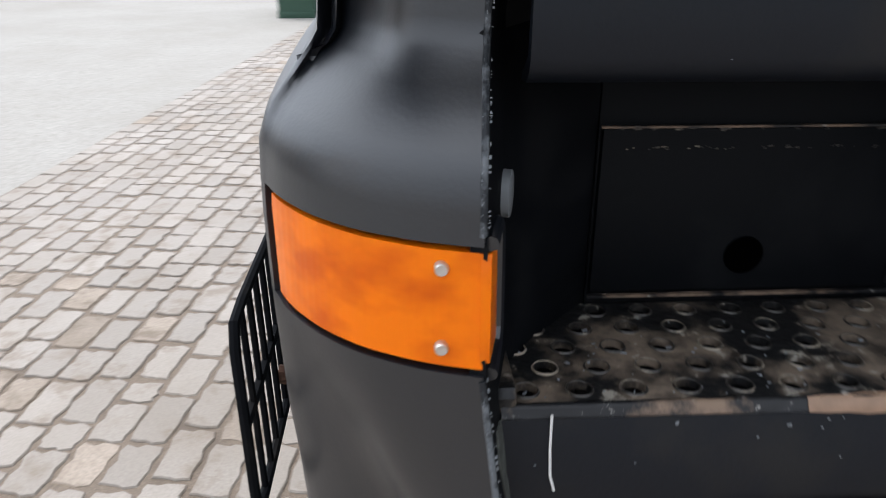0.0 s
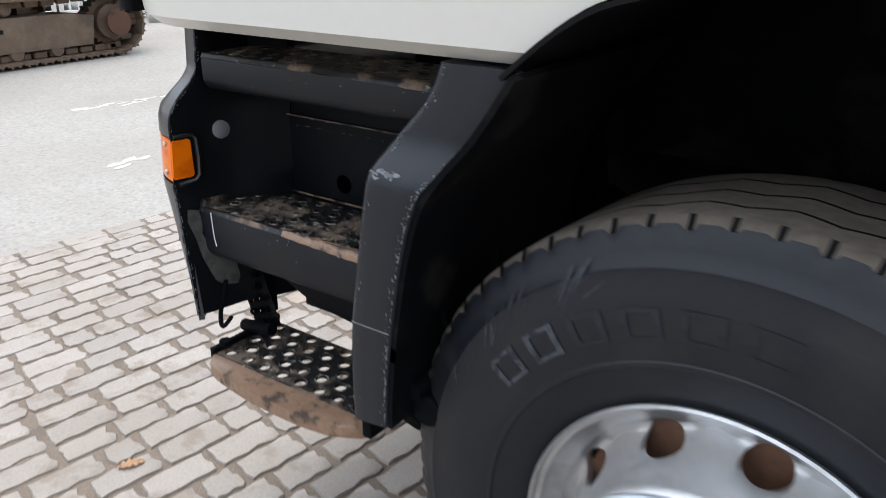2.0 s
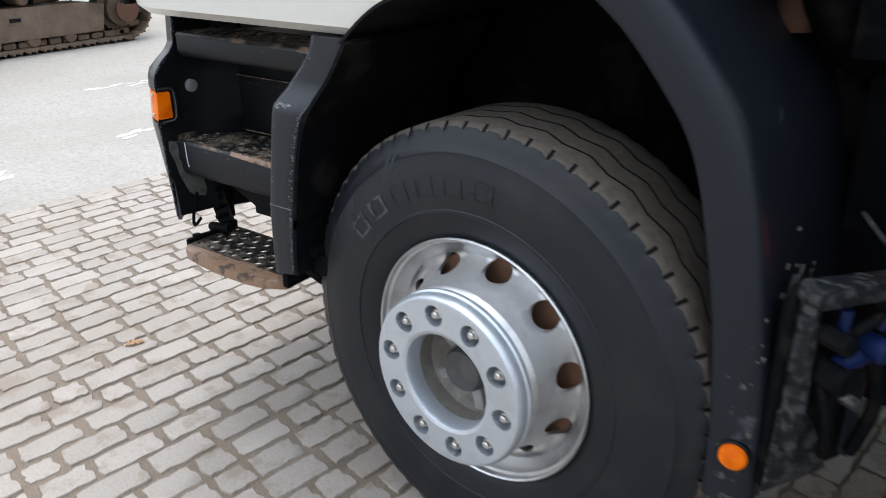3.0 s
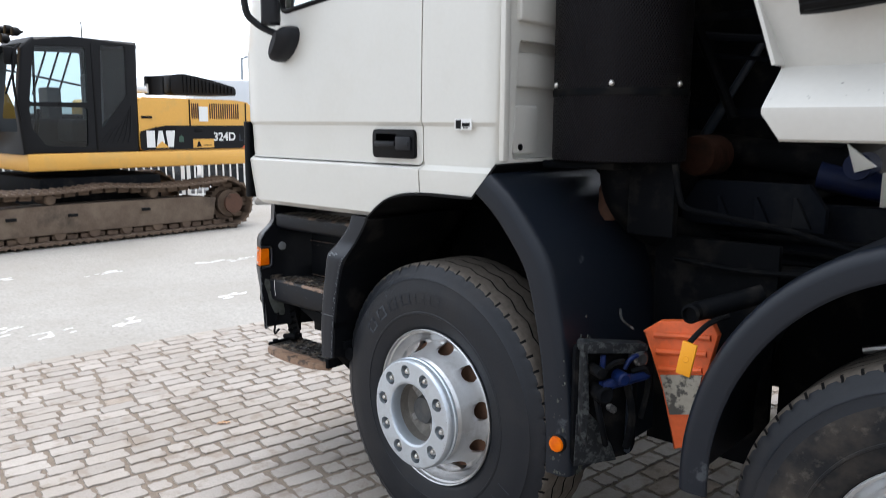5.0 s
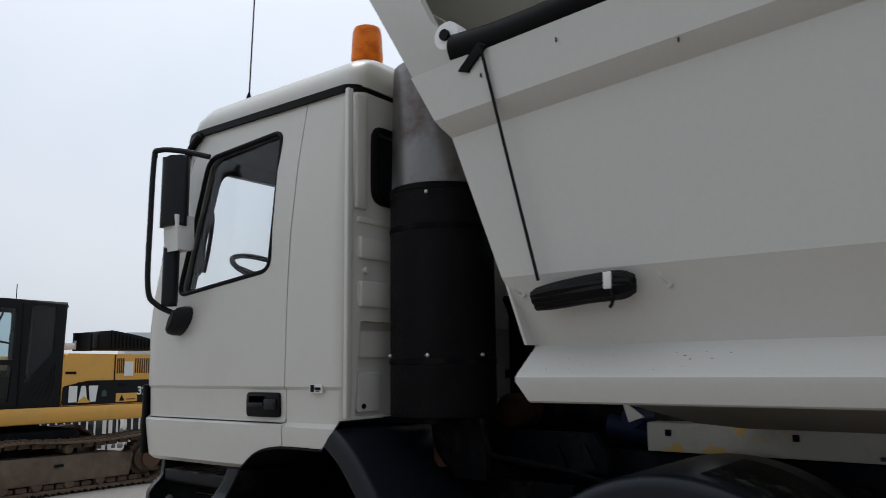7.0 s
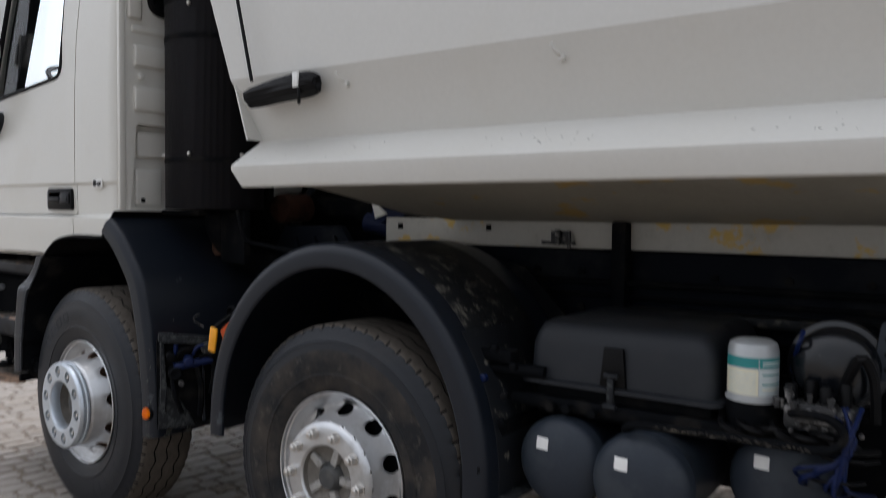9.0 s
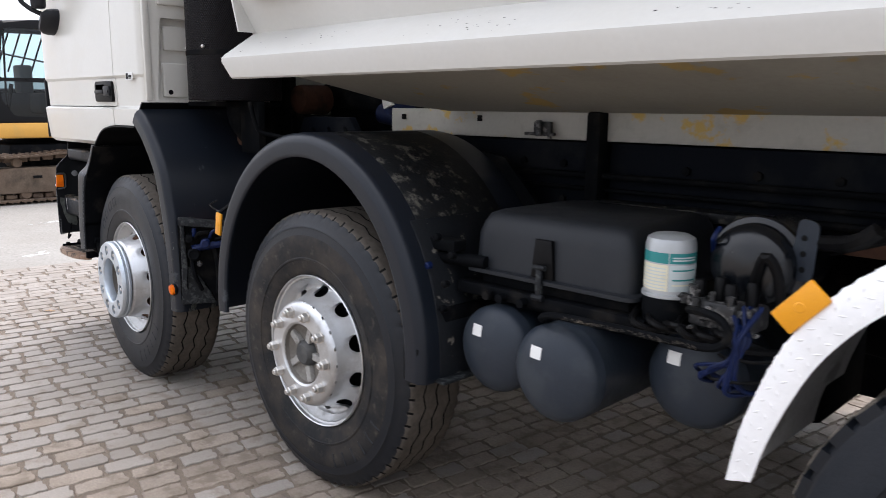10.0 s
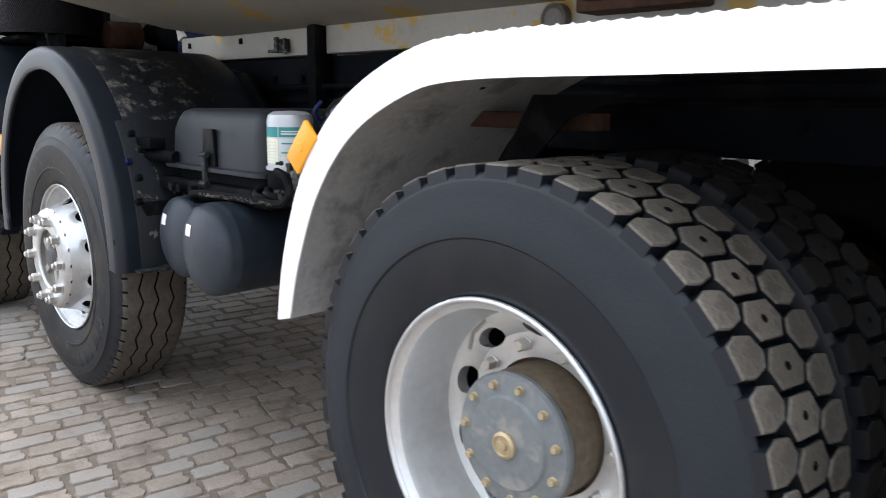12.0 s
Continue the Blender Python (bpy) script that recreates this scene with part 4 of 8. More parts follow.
box(bm, (3.78, 0.62, 1.41), (3.84, 0.66, 1.45), 0.006)
part("hinge_bracket", bm, RUST, truck, "rusty brown bracket on the rail")
for pts, r in (([(0.55, 0.75, 1.20), (7.0, 0.75, 1.22)], 0.012), ([(0.95, 0.77, 1.15), (6.0, 0.77, 1.16)], 0.009), ([(2.5, 0.76, 1.10), (3.5, 0.74, 1.115), (3.9, 0.74, 1.12)], 0.014)):
    part("brake_pipe", tube(fresh(), pts, r), METAL_BLACK, truck)
for x in (1.35, 1.62, 2.08, 2.28, 2.8, 3.05, 3.3, 3.9, 4.3):
    for z in (1.10, 1.24):
        bm = fresh()
        lathe(bm, [(0.016, 0.80), (0.016, 0.786), (0.0, 0.784)], (x, 0, z), "y", 6)
        part("rail_bolt", bm, METAL_BLACK, truck)
bm = fresh()
lathe(bm, [(0.055, 0.80), (0.055, 0.70), (0.045, 0.68), (0.0, 0.68)], (1.83, 0, 1.16), "y", 20)
box(bm, (1.60, 0.70, 1.05), (1.68, 0.80, 1.20), 0.01)
part("spring_bracket", bm, METAL_BLACK, truck)
# leaf springs
for x in AXLES[:2]:
    for k in range(4):
        bm = fresh()
        half = 0.80 - k * 0.14
        path = spline([(x - half, 0.86 - 0.02 * k), (x - half * 0.5, 0.74 - 0.02 * k), (x, 0.68 - 0.02 * k), (x + half * 0.5, 0.74 - 0.02 * k), (x + half, 0.86 - 0.02 * k)], 4)
        ribbon(bm, path, [(0, 0.72), (0.014, 0.72), (0.014, 0.80), (0, 0.80)])
        part("leaf_spring", bm, METAL_BLACK, truck)

# ---- cab ----
XF = ((1.23, -1.27), (1.45, -1.30), (1.90, -1.30), (2.05, -1.28), (2.90, -1.08))
INSET = ((1.23, 0.030), (1.25, 0.004), (1.40, -0.006), (1.428, -0.006), (1.446, 0.022), (1.585, 0.016), (1.60, 0.004), (2.0, 0.0), (2.3, 0.008), (2.6, 0.030), (2.90, 0.070))


def lerp(table, z):
    return float(np.interp(z, [t[0] for t in table], [t[1] for t in table]))


def plan(z, off, xr=0.31, rf=0.26, rr=0.07, front=None, inset=None):
    """The cab's outline at a height: rounded at the front corners, nearly square at the back."""
    x0 = (lerp(XF, z) if front is None else front) + off
    x1 = xr - off
    y0 = (lerp(INSET, z) if inset is None else inset) + off
    y1 = 2.5 - y0
    out = []
    for cx, cy, r, a0 in ((x0, y0, rf, 180), (x1, y0, rr, 270), (x1, y1, rr, 0), (x0, y1, rf, 90)):
        px, py = cx + (r if cx == x0 else -r), cy + (r if cy == y0 else -r)
        for k in range(9):
            a = radians(a0 + 90 * k / 8)
            out.append((px + r * math.cos(a), py + r * math.sin(a), z))
    return out


LEVELS = (1.23, 1.25, 1.40, 1.428, 1.446, 1.585, 1.60, 1.90, 2.05, 2.3, 2.6, 2.90)


def cab_solid():
    bm = fresh()
    loft(bm, [plan(z, 0.0) for z in LEVELS])
    return bm


def cab_inside():
    bm = fresh()
    loft(bm, [plan(z, 0.05, rf=0.22) for z in (1.50, 1.90, 2.05, 2.3, 2.6, 2.87)], mat=1)
    return bm


WINDOW = [(-0.872, 2.052), (-0.172, 2.128), (-0.158, 2.795), (-0.715, 2.755)]
DOOR = [(-1.19, 1.437), (-0.052, 1.437), (-0.030, 2.25), (0.004, 2.94), (-0.79, 2.94), (-0.97, 2.50), (-1.19, 2.03)]


def grow(poly, d):
    c = Vector((sum(p[0] for p in poly) / len(poly), sum(p[1] for p in poly) / len(poly)))
    return [tuple(Vector(p) + (Vector(p) - c).normalized() * d) for p in poly]


ARCH = [(-0.355, 1.0), (-0.345, 1.222)] + spline([(-0.345, 1.222), (-0.27, 1.285), (-0.19, 1.325), (-0.05, 1.345), (0.20, 1.345)], 4)[1:] + [(0.305, 1.465), (0.5, 1.47), (0.5, 1.0)]
win = lambda d=0.0: prism(fresh(), rounded(grow(WINDOW, d), 0.06), "y", -1, 4)
arch = prism(fresh(), ARCH, "y", -1, 4)
screen = prism(fresh(), rounded([(0.32, 2.0), (2.18, 2.0), (2.12, 2.80), (0.38, 2.80)], 0.08), "x", -2.0, -0.95)
back_window = prism(fresh(), rounded([(0.19, 2.42), (2.31, 2.42), (2.31, 2.735), (0.19, 2.735)], 0.06), "x", 0.2, 0.6)
back_recess = prism(fresh(), rounded([(0.075, 1.475), (2.425, 1.475), (2.425, 1.875), (0.105, 1.875)], 0.02), "x", 0.268, 0.6)
gaps = prism(fresh(), [(-0.055, 1.30), (-0.049, 1.30), (-0.049, 1.46), (-0.055, 1.46)], "y", -0.05, 0.05)
left_door = prism(fresh(), rounded(DOOR, 0.03), "y", -0.3, 0.16)
FAR_WINDOW = [(-0.872, 2.035), (-0.10, 2.07), (-0.085, 2.85), (-0.70, 2.835)]
right_window = prism(fresh(), rounded(FAR_WINDOW, 0.06), "y", 2.2, 2.8)
cab = part("cab", boolean(cab_solid(), [("DIFFERENCE", cab_inside()), ("DIFFERENCE", left_door), ("DIFFERENCE", right_window), ("DIFFERENCE", arch), ("DIFFERENCE", screen), ("DIFFERENCE", back_window), ("DIFFERENCE", back_recess), ("DIFFERENCE", gaps)]),
           [CREAM, LINING], truck, "cream painted steel day cab", 30)
door = part("door", boolean(cab_solid(), [("DIFFERENCE", cab_inside()), ("INTERSECT", prism(fresh(), rounded(grow(DOOR, -0.0075), 0.03), "y", -0.3, 0.2)), ("DIFFERENCE", win())]), [CREAM, LINING], truck, "cream cab door, closed", 30)


def side_y(z):
    return lerp(INSET, z)


# side glass and its rubber seal
bm = fresh()
pts = rounded(grow(WINDOW, 0.004), 0.06)
bm.faces.new([bm.verts.new((x, side_y(z) + 0.022, z)) for x, z in pts])
ob = part("window_pane", bm, GLASS, door, "clear side window", 0)
ob.visible_shadow = False
bm = fresh()
ring = [(x, side_y(z) + 0.004, z) for x, z in rounded(grow(WINDOW, 0.002), 0.06)]
tube(bm, ring + ring[:1], 0.0125, 8)
part("window_seal", bm, SEAL, door, "black rubber window seal")
bm = fresh()
bm.faces.new([bm.verts.new((x, 2.5 - side_y(z) - 0.022, z)) for x, z in rounded(grow(FAR_WINDOW, 0.004), 0.06)])
ob = part("window_pane", bm, GLASS, cab, "", 0)
ob.visible_shadow = False
bm = fresh()
bm.faces.new([bm.verts.new((x, y, z)) for x, y, z in ((-1.25, 0.3, 1.98), (-1.25, 2.2, 1.98), (-1.075, 2.14, 2.82), (-1.075, 0.36, 2.82))])
ob = part("windscreen", bm, GLASS, cab, "", 0)
ob.visible_shadow = False
bm = fresh()
bm.faces.new([bm.verts.new((0.30, y, z)) for y, z in rounded([(0.18, 2.41), (2.32, 2.41), (2.32, 2.745), (0.18, 2.745)], 0.06)])
part("rear_window", bm, DARK_GLASS, cab, "dark tinted rear window", 0)
bm = fresh()
ring = [(0.312, y, z) for y, z in rounded([(0.18, 2.41), (2.32, 2.41), (2.32, 2.745), (0.18, 2.745)], 0.06)]
tube(bm, ring + ring[:1], 0.016, 8)
part("window_seal", bm, SEAL, cab)

# roof, gutter and rear panel pressings
bm = fresh()
levels = ((2.925, -1.06, 0.075, 0.0), (2.96, -1.055, 0.070, 0.0), (3.00, -1.04, 0.078, 0.005), (3.05, -1.00, 0.110, 0.02), (3.10, -0.94, 0.19, 0.05), (3.14, -0.80, 0.32, 0.12), (3.16, -0.55, 0.6, 0.3))
loft(bm, [plan(z, 0.0, xr=0.315 - d, front=f, inset=i, rf=0.25, rr=0.08) for z, f, i, d in levels])
part("roof", bm, CREAM, cab, "rounded cream roof panel", 45)
bm = fresh()
loft(bm, [plan(z, 0.0, front=f, inset=i, xr=xr, rf=0.25) for z, f, i, xr in ((2.897, -1.085, 0.062, 0.30), (2.897, -1.085, 0.052, 0.305), (2.93, -1.075, 0.052, 0.305), (2.935, -1.07, 0.07, 0.30))])
part("rain_gutter", bm, SEAL, cab, "black rain gutter strip")
bm = fresh()
tube(bm, spline([(-0.80, 0.045, 2.90), (-0.92, 0.05, 2.80), (-1.02, 0.05, 2.55), (-1.13, 0.07, 2.15)], 5), 0.02, 8)
part("pillar_trim", bm, SEAL, cab, "black windscreen pillar trim")
bm = fresh()
box(bm, (0.30, 0.012, 1.47), (0.322, 0.045, 2.89), 0.006)
part("corner_flange", bm, CREAM, cab)
for x1, z0, z1, y0, y1 in ((0.285, 1.49, 1.66, 0.12, 0.26), (0.285, 1.72, 1.84, 0.13, 0.40), (0.327, 1.935, 2.047, 0.09, 0.40), (0.327, 2.144, 2.24, 0.09, 0.40), (0.318, 2.30, 2.33, 0.08, 0.40), (0.327, 2.36, 2.88, 0.06, 0.13)):
    bm = fresh()
    box(bm, (x1 - 0.027, y0, z0), (x1, y1, z1), 0.009, 3)
    part("rear_pressing", bm, CREAM, cab)
bm = fresh()
lathe(bm, [(0.014, 0.312), (0.014, 0.330), (0.010, 0.332), (0.0, 0.332)], (0, 0.125, 2.095), "x", 16)
part("rear_plug", bm, CREAM, cab)
bm = fresh()
lathe(bm, [(0.012, 0.270), (0.012, 0.288), (0.0, 0.2875)], (0, 0.155, 1.515), "x", 16)
part("rear_grommet", bm, SEAL, cab)

bm = fresh()
ribbon(bm, ARCH[1:-2], [(-0.010, -0.012), (-0.003, -0.012), (-0.003, 0.80), (-0.010, 0.80)])
part("arch_liner", bm, SEAL, cab, "black wheel-arch liner")
# handle, sticker, mirror
bm = fresh()
prism(bm, rounded([(-0.309, 1.465), (-0.085, 1.465), (-0.085, 1.573), (-0.309, 1.573)], 0.018), "y", 0.004, 0.022, 0.003)
handle = part("door_handle", bm, SEAL, door, "black recessed door handle")
bm = fresh()
box(bm, (-0.290, -0.009, 1.508), (-0.180, 0.006, 1.528), 0.006)
box(bm, (-0.180, -0.007, 1.495), (-0.098, 0.006, 1.548), 0.008)
part("handle_grip", bm, MIRROR_BACK, door, "black pull handle")
# solid block, its blackness stands for the shade behind the grip
bm = fresh()
box(bm, (-0.288, 0.0005, 1.530), (-0.182, 0.005, 1.556), 0.002)
part("handle_hollow", bm, HOLE, door)
bm = fresh()
lathe(bm, [(0.008, 0.0), (0.008, -0.010), (0.0, -0.0105)], (-0.113, 0, 1.520), "y", 12)
part("door_lock", bm, MIRROR_BACK, door)
bm = fresh()
box(bm, (0.115, -0.0005, 1.574), (0.192, 0.0035, 1.612))
part("sticker", bm, WHITE, cab, "small white sticker with a dark code")
bm = fresh()
for dx, dz, w, h in ((0.122, 1.578, 0.022, 0.030), (0.150, 1.586, 0.034, 0.012), (0.155, 1.580, 0.02, 0.004)):
    box(bm, (dx, -0.0025, dz), (dx + w, 0.0, dz + h))
part("sticker_print", bm, SEAL, cab)
bm = fresh()
tube(bm, spline([(-0.62, -0.02, 2.735), (-0.74, -0.10, 2.77), (-0.83, -0.17, 2.775), (-0.858, -0.18, 2.73), (-0.868, -0.18, 2.4), (-0.878, -0.17, 2.08), (-0.862, -0.13, 2.00), (-0.81, -0.06, 1.955)], 5), 0.014, 8)
arm = part("mirror_arm", bm, MIRROR_BACK, truck, "black tubular mirror arm")
bm = fresh()
prism(bm, rounded([(-0.885, -0.12), (-0.80, -0.165), (-0.685, -0.10), (-0.76, -0.03)], 0.03), "z", 2.385, 2.745, 0.018, 3)
part("mirror_housing", bm, MIRROR_BACK, arm, "large black mirror housing")
bm = fresh()
prism(bm, rounded([(-0.875, -0.095), (-0.815, -0.135), (-0.765, -0.09), (-0.81, -0.035)], 0.03), "z", 1.99, 2.29, 0.018, 3)
part("wide_angle_housing", bm, MIRROR_BACK, arm)
bm = fresh()
prism(bm, [(-0.13, 2.44), (-0.03, 2.44), (-0.022, 2.275), (-0.05, 2.262), (-0.075, 2.27), (-0.12, 2.258)], "x", -0.835, -0.715, 0.006)
part("mirror_sticker", bm, WHITE, arm, "pale worn label on the mirror")
bm = fresh()
loft(bm, [[(-0.815 + 0.075 * s * math.cos(t), 0.0 - d, 1.92 + 0.06 * s * math.sin(t) + 0.04 * math.cos(t)) for t in [2 * math.pi * k / 16 for k in range(16)]] for s, d in ((1.0, -0.02), (1.0, 0.03), (0.85, 0.06), (0.4, 0.085))])
part("mirror_foot", bm, MIRROR_BACK, arm, "rounded black mirror foot on the door")
bm = fresh()
tube(bm, [(-0.58, 0.18, 3.07), (-0.52, 0.16, 3.9)], 0.004, 6)
lathe(bm, [(0.018, 3.06), (0.015, 3.09), (0.006, 3.12)], (-0.58, 0.18, 0), "z", 12)
part("antenna", bm, SEAL, truck, "thin whip antenna on the roof")
bm = fresh()
lathe(bm, [(0.070, 3.15), (0.070, 3.235)], (-0.03, 0.5, 0), "z", 24)
beacon = part("beacon", bm, SEAL, truck, "amber rotating beacon on the cab roof")
part("beacon_lens", lathe(fresh(), [(0.080, 3.235), (0.084, 3.26), (0.076, 3.40), (0.070, 3.425), (0.05, 3.435), (0.0, 3.437)], (-0.03, 0.5, 0), "z", 28), BEACON, beacon)
# grille edge and badge side at the front corner
bm = fresh()
box(bm, (-1.335, 0.16, 1.22), (-1.285, 2.34, 1.88), 0.02)
grille = part("grille", bm, PLASTIC, truck, "black plastic front grille")
for k in range(4):
    bm = fresh()
    box(bm, (-1.365, 0.20, 1.28 + 0.15 * k), (-1.33, 2.30, 1.36 + 0.15 * k), 0.012)
    part("grille_slat", bm, PLASTIC, grille)
bm = fresh()
prism(bm, rounded([(-1.34, 0.14), (-1.24, 0.045), (-1.20, 0.05), (-1.27, 0.18)], 0.02), "z", 1.245, 1.60, 0.008)
part("corner_deflector", bm, PLASTIC, grille, "black corner air deflector")
# inside the cab
bm = fresh()
ring = [(-0.72 - 0.19 * math.sin(t), 0.475 + 0.225 * math.cos(t), 2.205 + 0.105 * math.sin(t)) for t in [2 * math.pi * k / 28 for k in range(29)]]
tube(bm, ring, 0.015, 8)
tube(bm, [(-0.72, 0.26, 2.205), (-0.76, 0.475, 2.17), (-0.72, 0.69, 2.205)], 0.014, 8)
tube(bm, [(-0.76, 0.475, 2.17), (-0.90, 0.475, 1.85)], 0.03, 10)
part("steering_wheel", bm, STEERING, truck, "black steering wheel behind the window")
bm = fresh()
box(bm, (-1.22, 0.12, 1.55), (-0.86, 2.38, 1.98), 0.06, 3)
part("dashboard", bm, LINING, truck, "grey dashboard")
for y in (0.4, 1.65):
    bm = fresh()
    box(bm, (-0.38, y, 1.50), (0.12, y + 0.5, 1.82), 0.05, 3)
    box(bm, (0.06, y + 0.02, 1.80), (0.20, y + 0.48, 2.36), 0.05, 3)
    part("seat", bm, LINING, truck, "dark fabric seat")
bm = fresh()
tube(bm, spline([(-0.78, 2.36, 2.12), (-0.78, 2.30, 2.16), (-0.73, 2.30, 2.50), (-0.72, 2.36, 2.56)], 5), 0.016, 8)
part("grab_handle", bm, STEERING, truck)
bm = fresh()
tube(bm, spline([(-0.87, 0.085, 2.17), (-0.865, 0.12, 2.19), (-0.84, 0.12, 2.34), (-0.82, 0.12, 2.47), (-0.79, 0.12, 2.50), (-0.775, 0.12, 2.45), (-0.80, 0.12, 2.30), (-0.835, 0.12, 2.18)], 5), 0.011, 8)
part("grab_handle", bm, LINING, truck, "grey bent grab handle inside the pillar")

# ---- wheel arches ----
LIP = [(0.0, -0.030), (0.005, -0.035), (0.012, -0.036), (0.052, -0.036), (0.060, -0.0355), (0.072, -0.031), (0.082, -0.023), (0.088, -0.012), (0.0895, -0.002), (0.090, 0.008), (0.090, 0.03), (0.090, 0.59), (0.090, 0.62), (0.082, 0.62), (0.082, 0.004), (0.072, -0.014), (0.056, -0.024), (0.012, -0.024), (0.0, -0.020)]


def strap(path, lip, mat, name, label):
    return part(name, ribbon(fresh(), path, lip), mat, truck, label, 40)


rear_half = spline([(0.553, 0.46), (0.549, 0.62), (0.531, 0.79), (0.509, 0.915), (0.477, 1.05), (0.445, 1.135), (0.393, 1.21), (0.318, 1.297), (0.24, 1.36)][::-1], 5)
rear_guard = strap(rear_half, LIP, FENDER, "rear_arch_guard", "black scuffed plastic mudguard behind the first wheel")
bm = fresh()
lathe(bm, [(0.030, -0.030), (0.030, -0.040), (0.026, -0.044)], (0.602, 0, 0.572), "y", 20)
lamp = part("marker_lamp", bm, SEAL, truck, "round amber side marker")
part("lamp_lens", lathe(fresh(), [(0.0265, -0.042), (0.024, -0.052), (0.012, -0.057), (0.0, -0.058)], (0.602, 0, 0.572), "y", 20), LENS, lamp)
full_arc = [(1.68 + 0.585 * math.cos(radians(a)), 0.60 + 0.665 * math.sin(radians(a))) for a in range(184, -5, -4)]
arch_two = strap(full_arc, [(o, y if y < 0.3 else 0.64) for o, y in LIP], FENDER, "second_arch_guard", "black plastic mudguard over the second wheel")
bm = fresh()
ribbon(bm, [(1.68 + 0.6755 * math.cos(radians(a)), 0.60 + 0.7555 * math.sin(radians(a))) for a in range(84, 34, -5)], [(0.0, 0.075), (0.003, 0.08), (0.003, 0.50), (0.0, 0.505)])
part("mud_film", bm, MUDDY, arch_two, "dried mud on the mudguard")
bm = fresh()
ribbon(bm, [(1.68 + 0.6755 * math.cos(radians(a)), 0.60 + 0.7555 * math.sin(radians(a))) for a in range(39, -5, -6)], [(0.0, 0.045), (0.003, 0.05), (0.003, 0.50), (0.0, 0.505)])
part("mud_film", bm, MUD_FEW, arch_two, "scattered dried mud")
bm = fresh()
box(bm, (2.25, 0.02, 0.552), (2.40, 0.30, 0.562), 0.003)
part("guard_strip", bm, FLAKED_PAINT, arch_two, "chipped grey metal strip")
bm = fresh()
box(bm, (2.255, -0.035, 0.55), (2.335, -0.012, 0.68), 0.01)
part("guard_clip", bm, PLASTIC, arch_two)
bm = fresh()
tube(bm, [(2.22, 0.13, 0.955), (2.46, 0.15, 0.955)], 0.022, 14)
box(bm, (2.24, 0.10, 0.98), (2.36, 0.16, 1.02), 0.006)
part("guard_stay", bm, METAL_BLACK, truck, "black steel mudguard stay")
for x, z, m in ((2.29, 0.935, BLUE), (2.37, 0.885, METAL_BLACK), (2.33, 1.035, METAL_BLACK), (2.36, 0.80, METAL_BLACK), (2.40, 0.985, METAL_BLACK)):
    bm = fresh()
    lathe(bm, [(0.013, 0.06), (0.013, 0.042), (0.008, 0.038), (0.0, 0.038)], (x, 0, z), "y", 8)
    part("stay_bolt", bm, m, truck)
bm = fresh()
box(bm, (2.27, 0.06, 0.55), (2.345, 0.62, 0.80), 0.02)
part("mud_flap_bracket", bm, METAL_BLACK, truck)

# bare aluminium chequer-plate guard over the rear wheels
rear_path = spline([(3.475, 0.60), (3.505, 0.75), (3.58, 0.935), (3.70, 1.07), (3.87, 1.155), (4.03, 1.182), (4.40, 1.185), (5.05, 1.185), (5.65, 1.15), (5.95, 1.02), (6.08, 0.80), (6.12, 0.60)], 6)
PLATE = [(0.009, -0.055), (0.009, -0.051), (0.080, -0.051), (0.082, -0.048), (0.082, 0.62), (0.088, 0.62), (0.088, -0.052), (0.084, -0.055)]
length = [0.0]
for p, q in zip(rear_path, rear_path[1:]):
    length.append(length[-1] + math.hypot(q[0] - p[0], q[1] - p[1]))


def lip_cut(s):
    """How much of the lip is trimmed away towards the guard's rounded lower end."""
    return 0.34 * max(0.0, 1 - s / 0.44) ** 1.4


bm = ribbon(fresh(), rear_path, PLATE)
bm.verts.ensure_lookup_table()
for k, s in enumerate(length):
    first, m = k * len(PLATE), lip_cut(s)
    for a, b in ((0, 7), (1, 2)):
        va, vb = bm.verts[first + a], bm.verts[first + b]
        va.co = va.co.lerp(vb.co, m)
        va.co.z += 0.022 if k == 0 else 0.006 if k == 1 else 0.0
guard3 = part("rear_chequer_guard", bm, ALU, truck, "bright aluminium chequer-plate mudguard", 40)
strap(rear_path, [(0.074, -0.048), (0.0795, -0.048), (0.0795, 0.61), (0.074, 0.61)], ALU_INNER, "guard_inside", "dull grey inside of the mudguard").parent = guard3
# far copy is unseen, added to cover a bright sky spot
far_guard = strap(rear_path, [(0.080, 1.88), (0.086, 1.88), (0.086, 2.55), (0.080, 2.55)], ALU_INNER, "far_mudguard", "unseen plain mudguard added over the far rear wheels to hide sky")
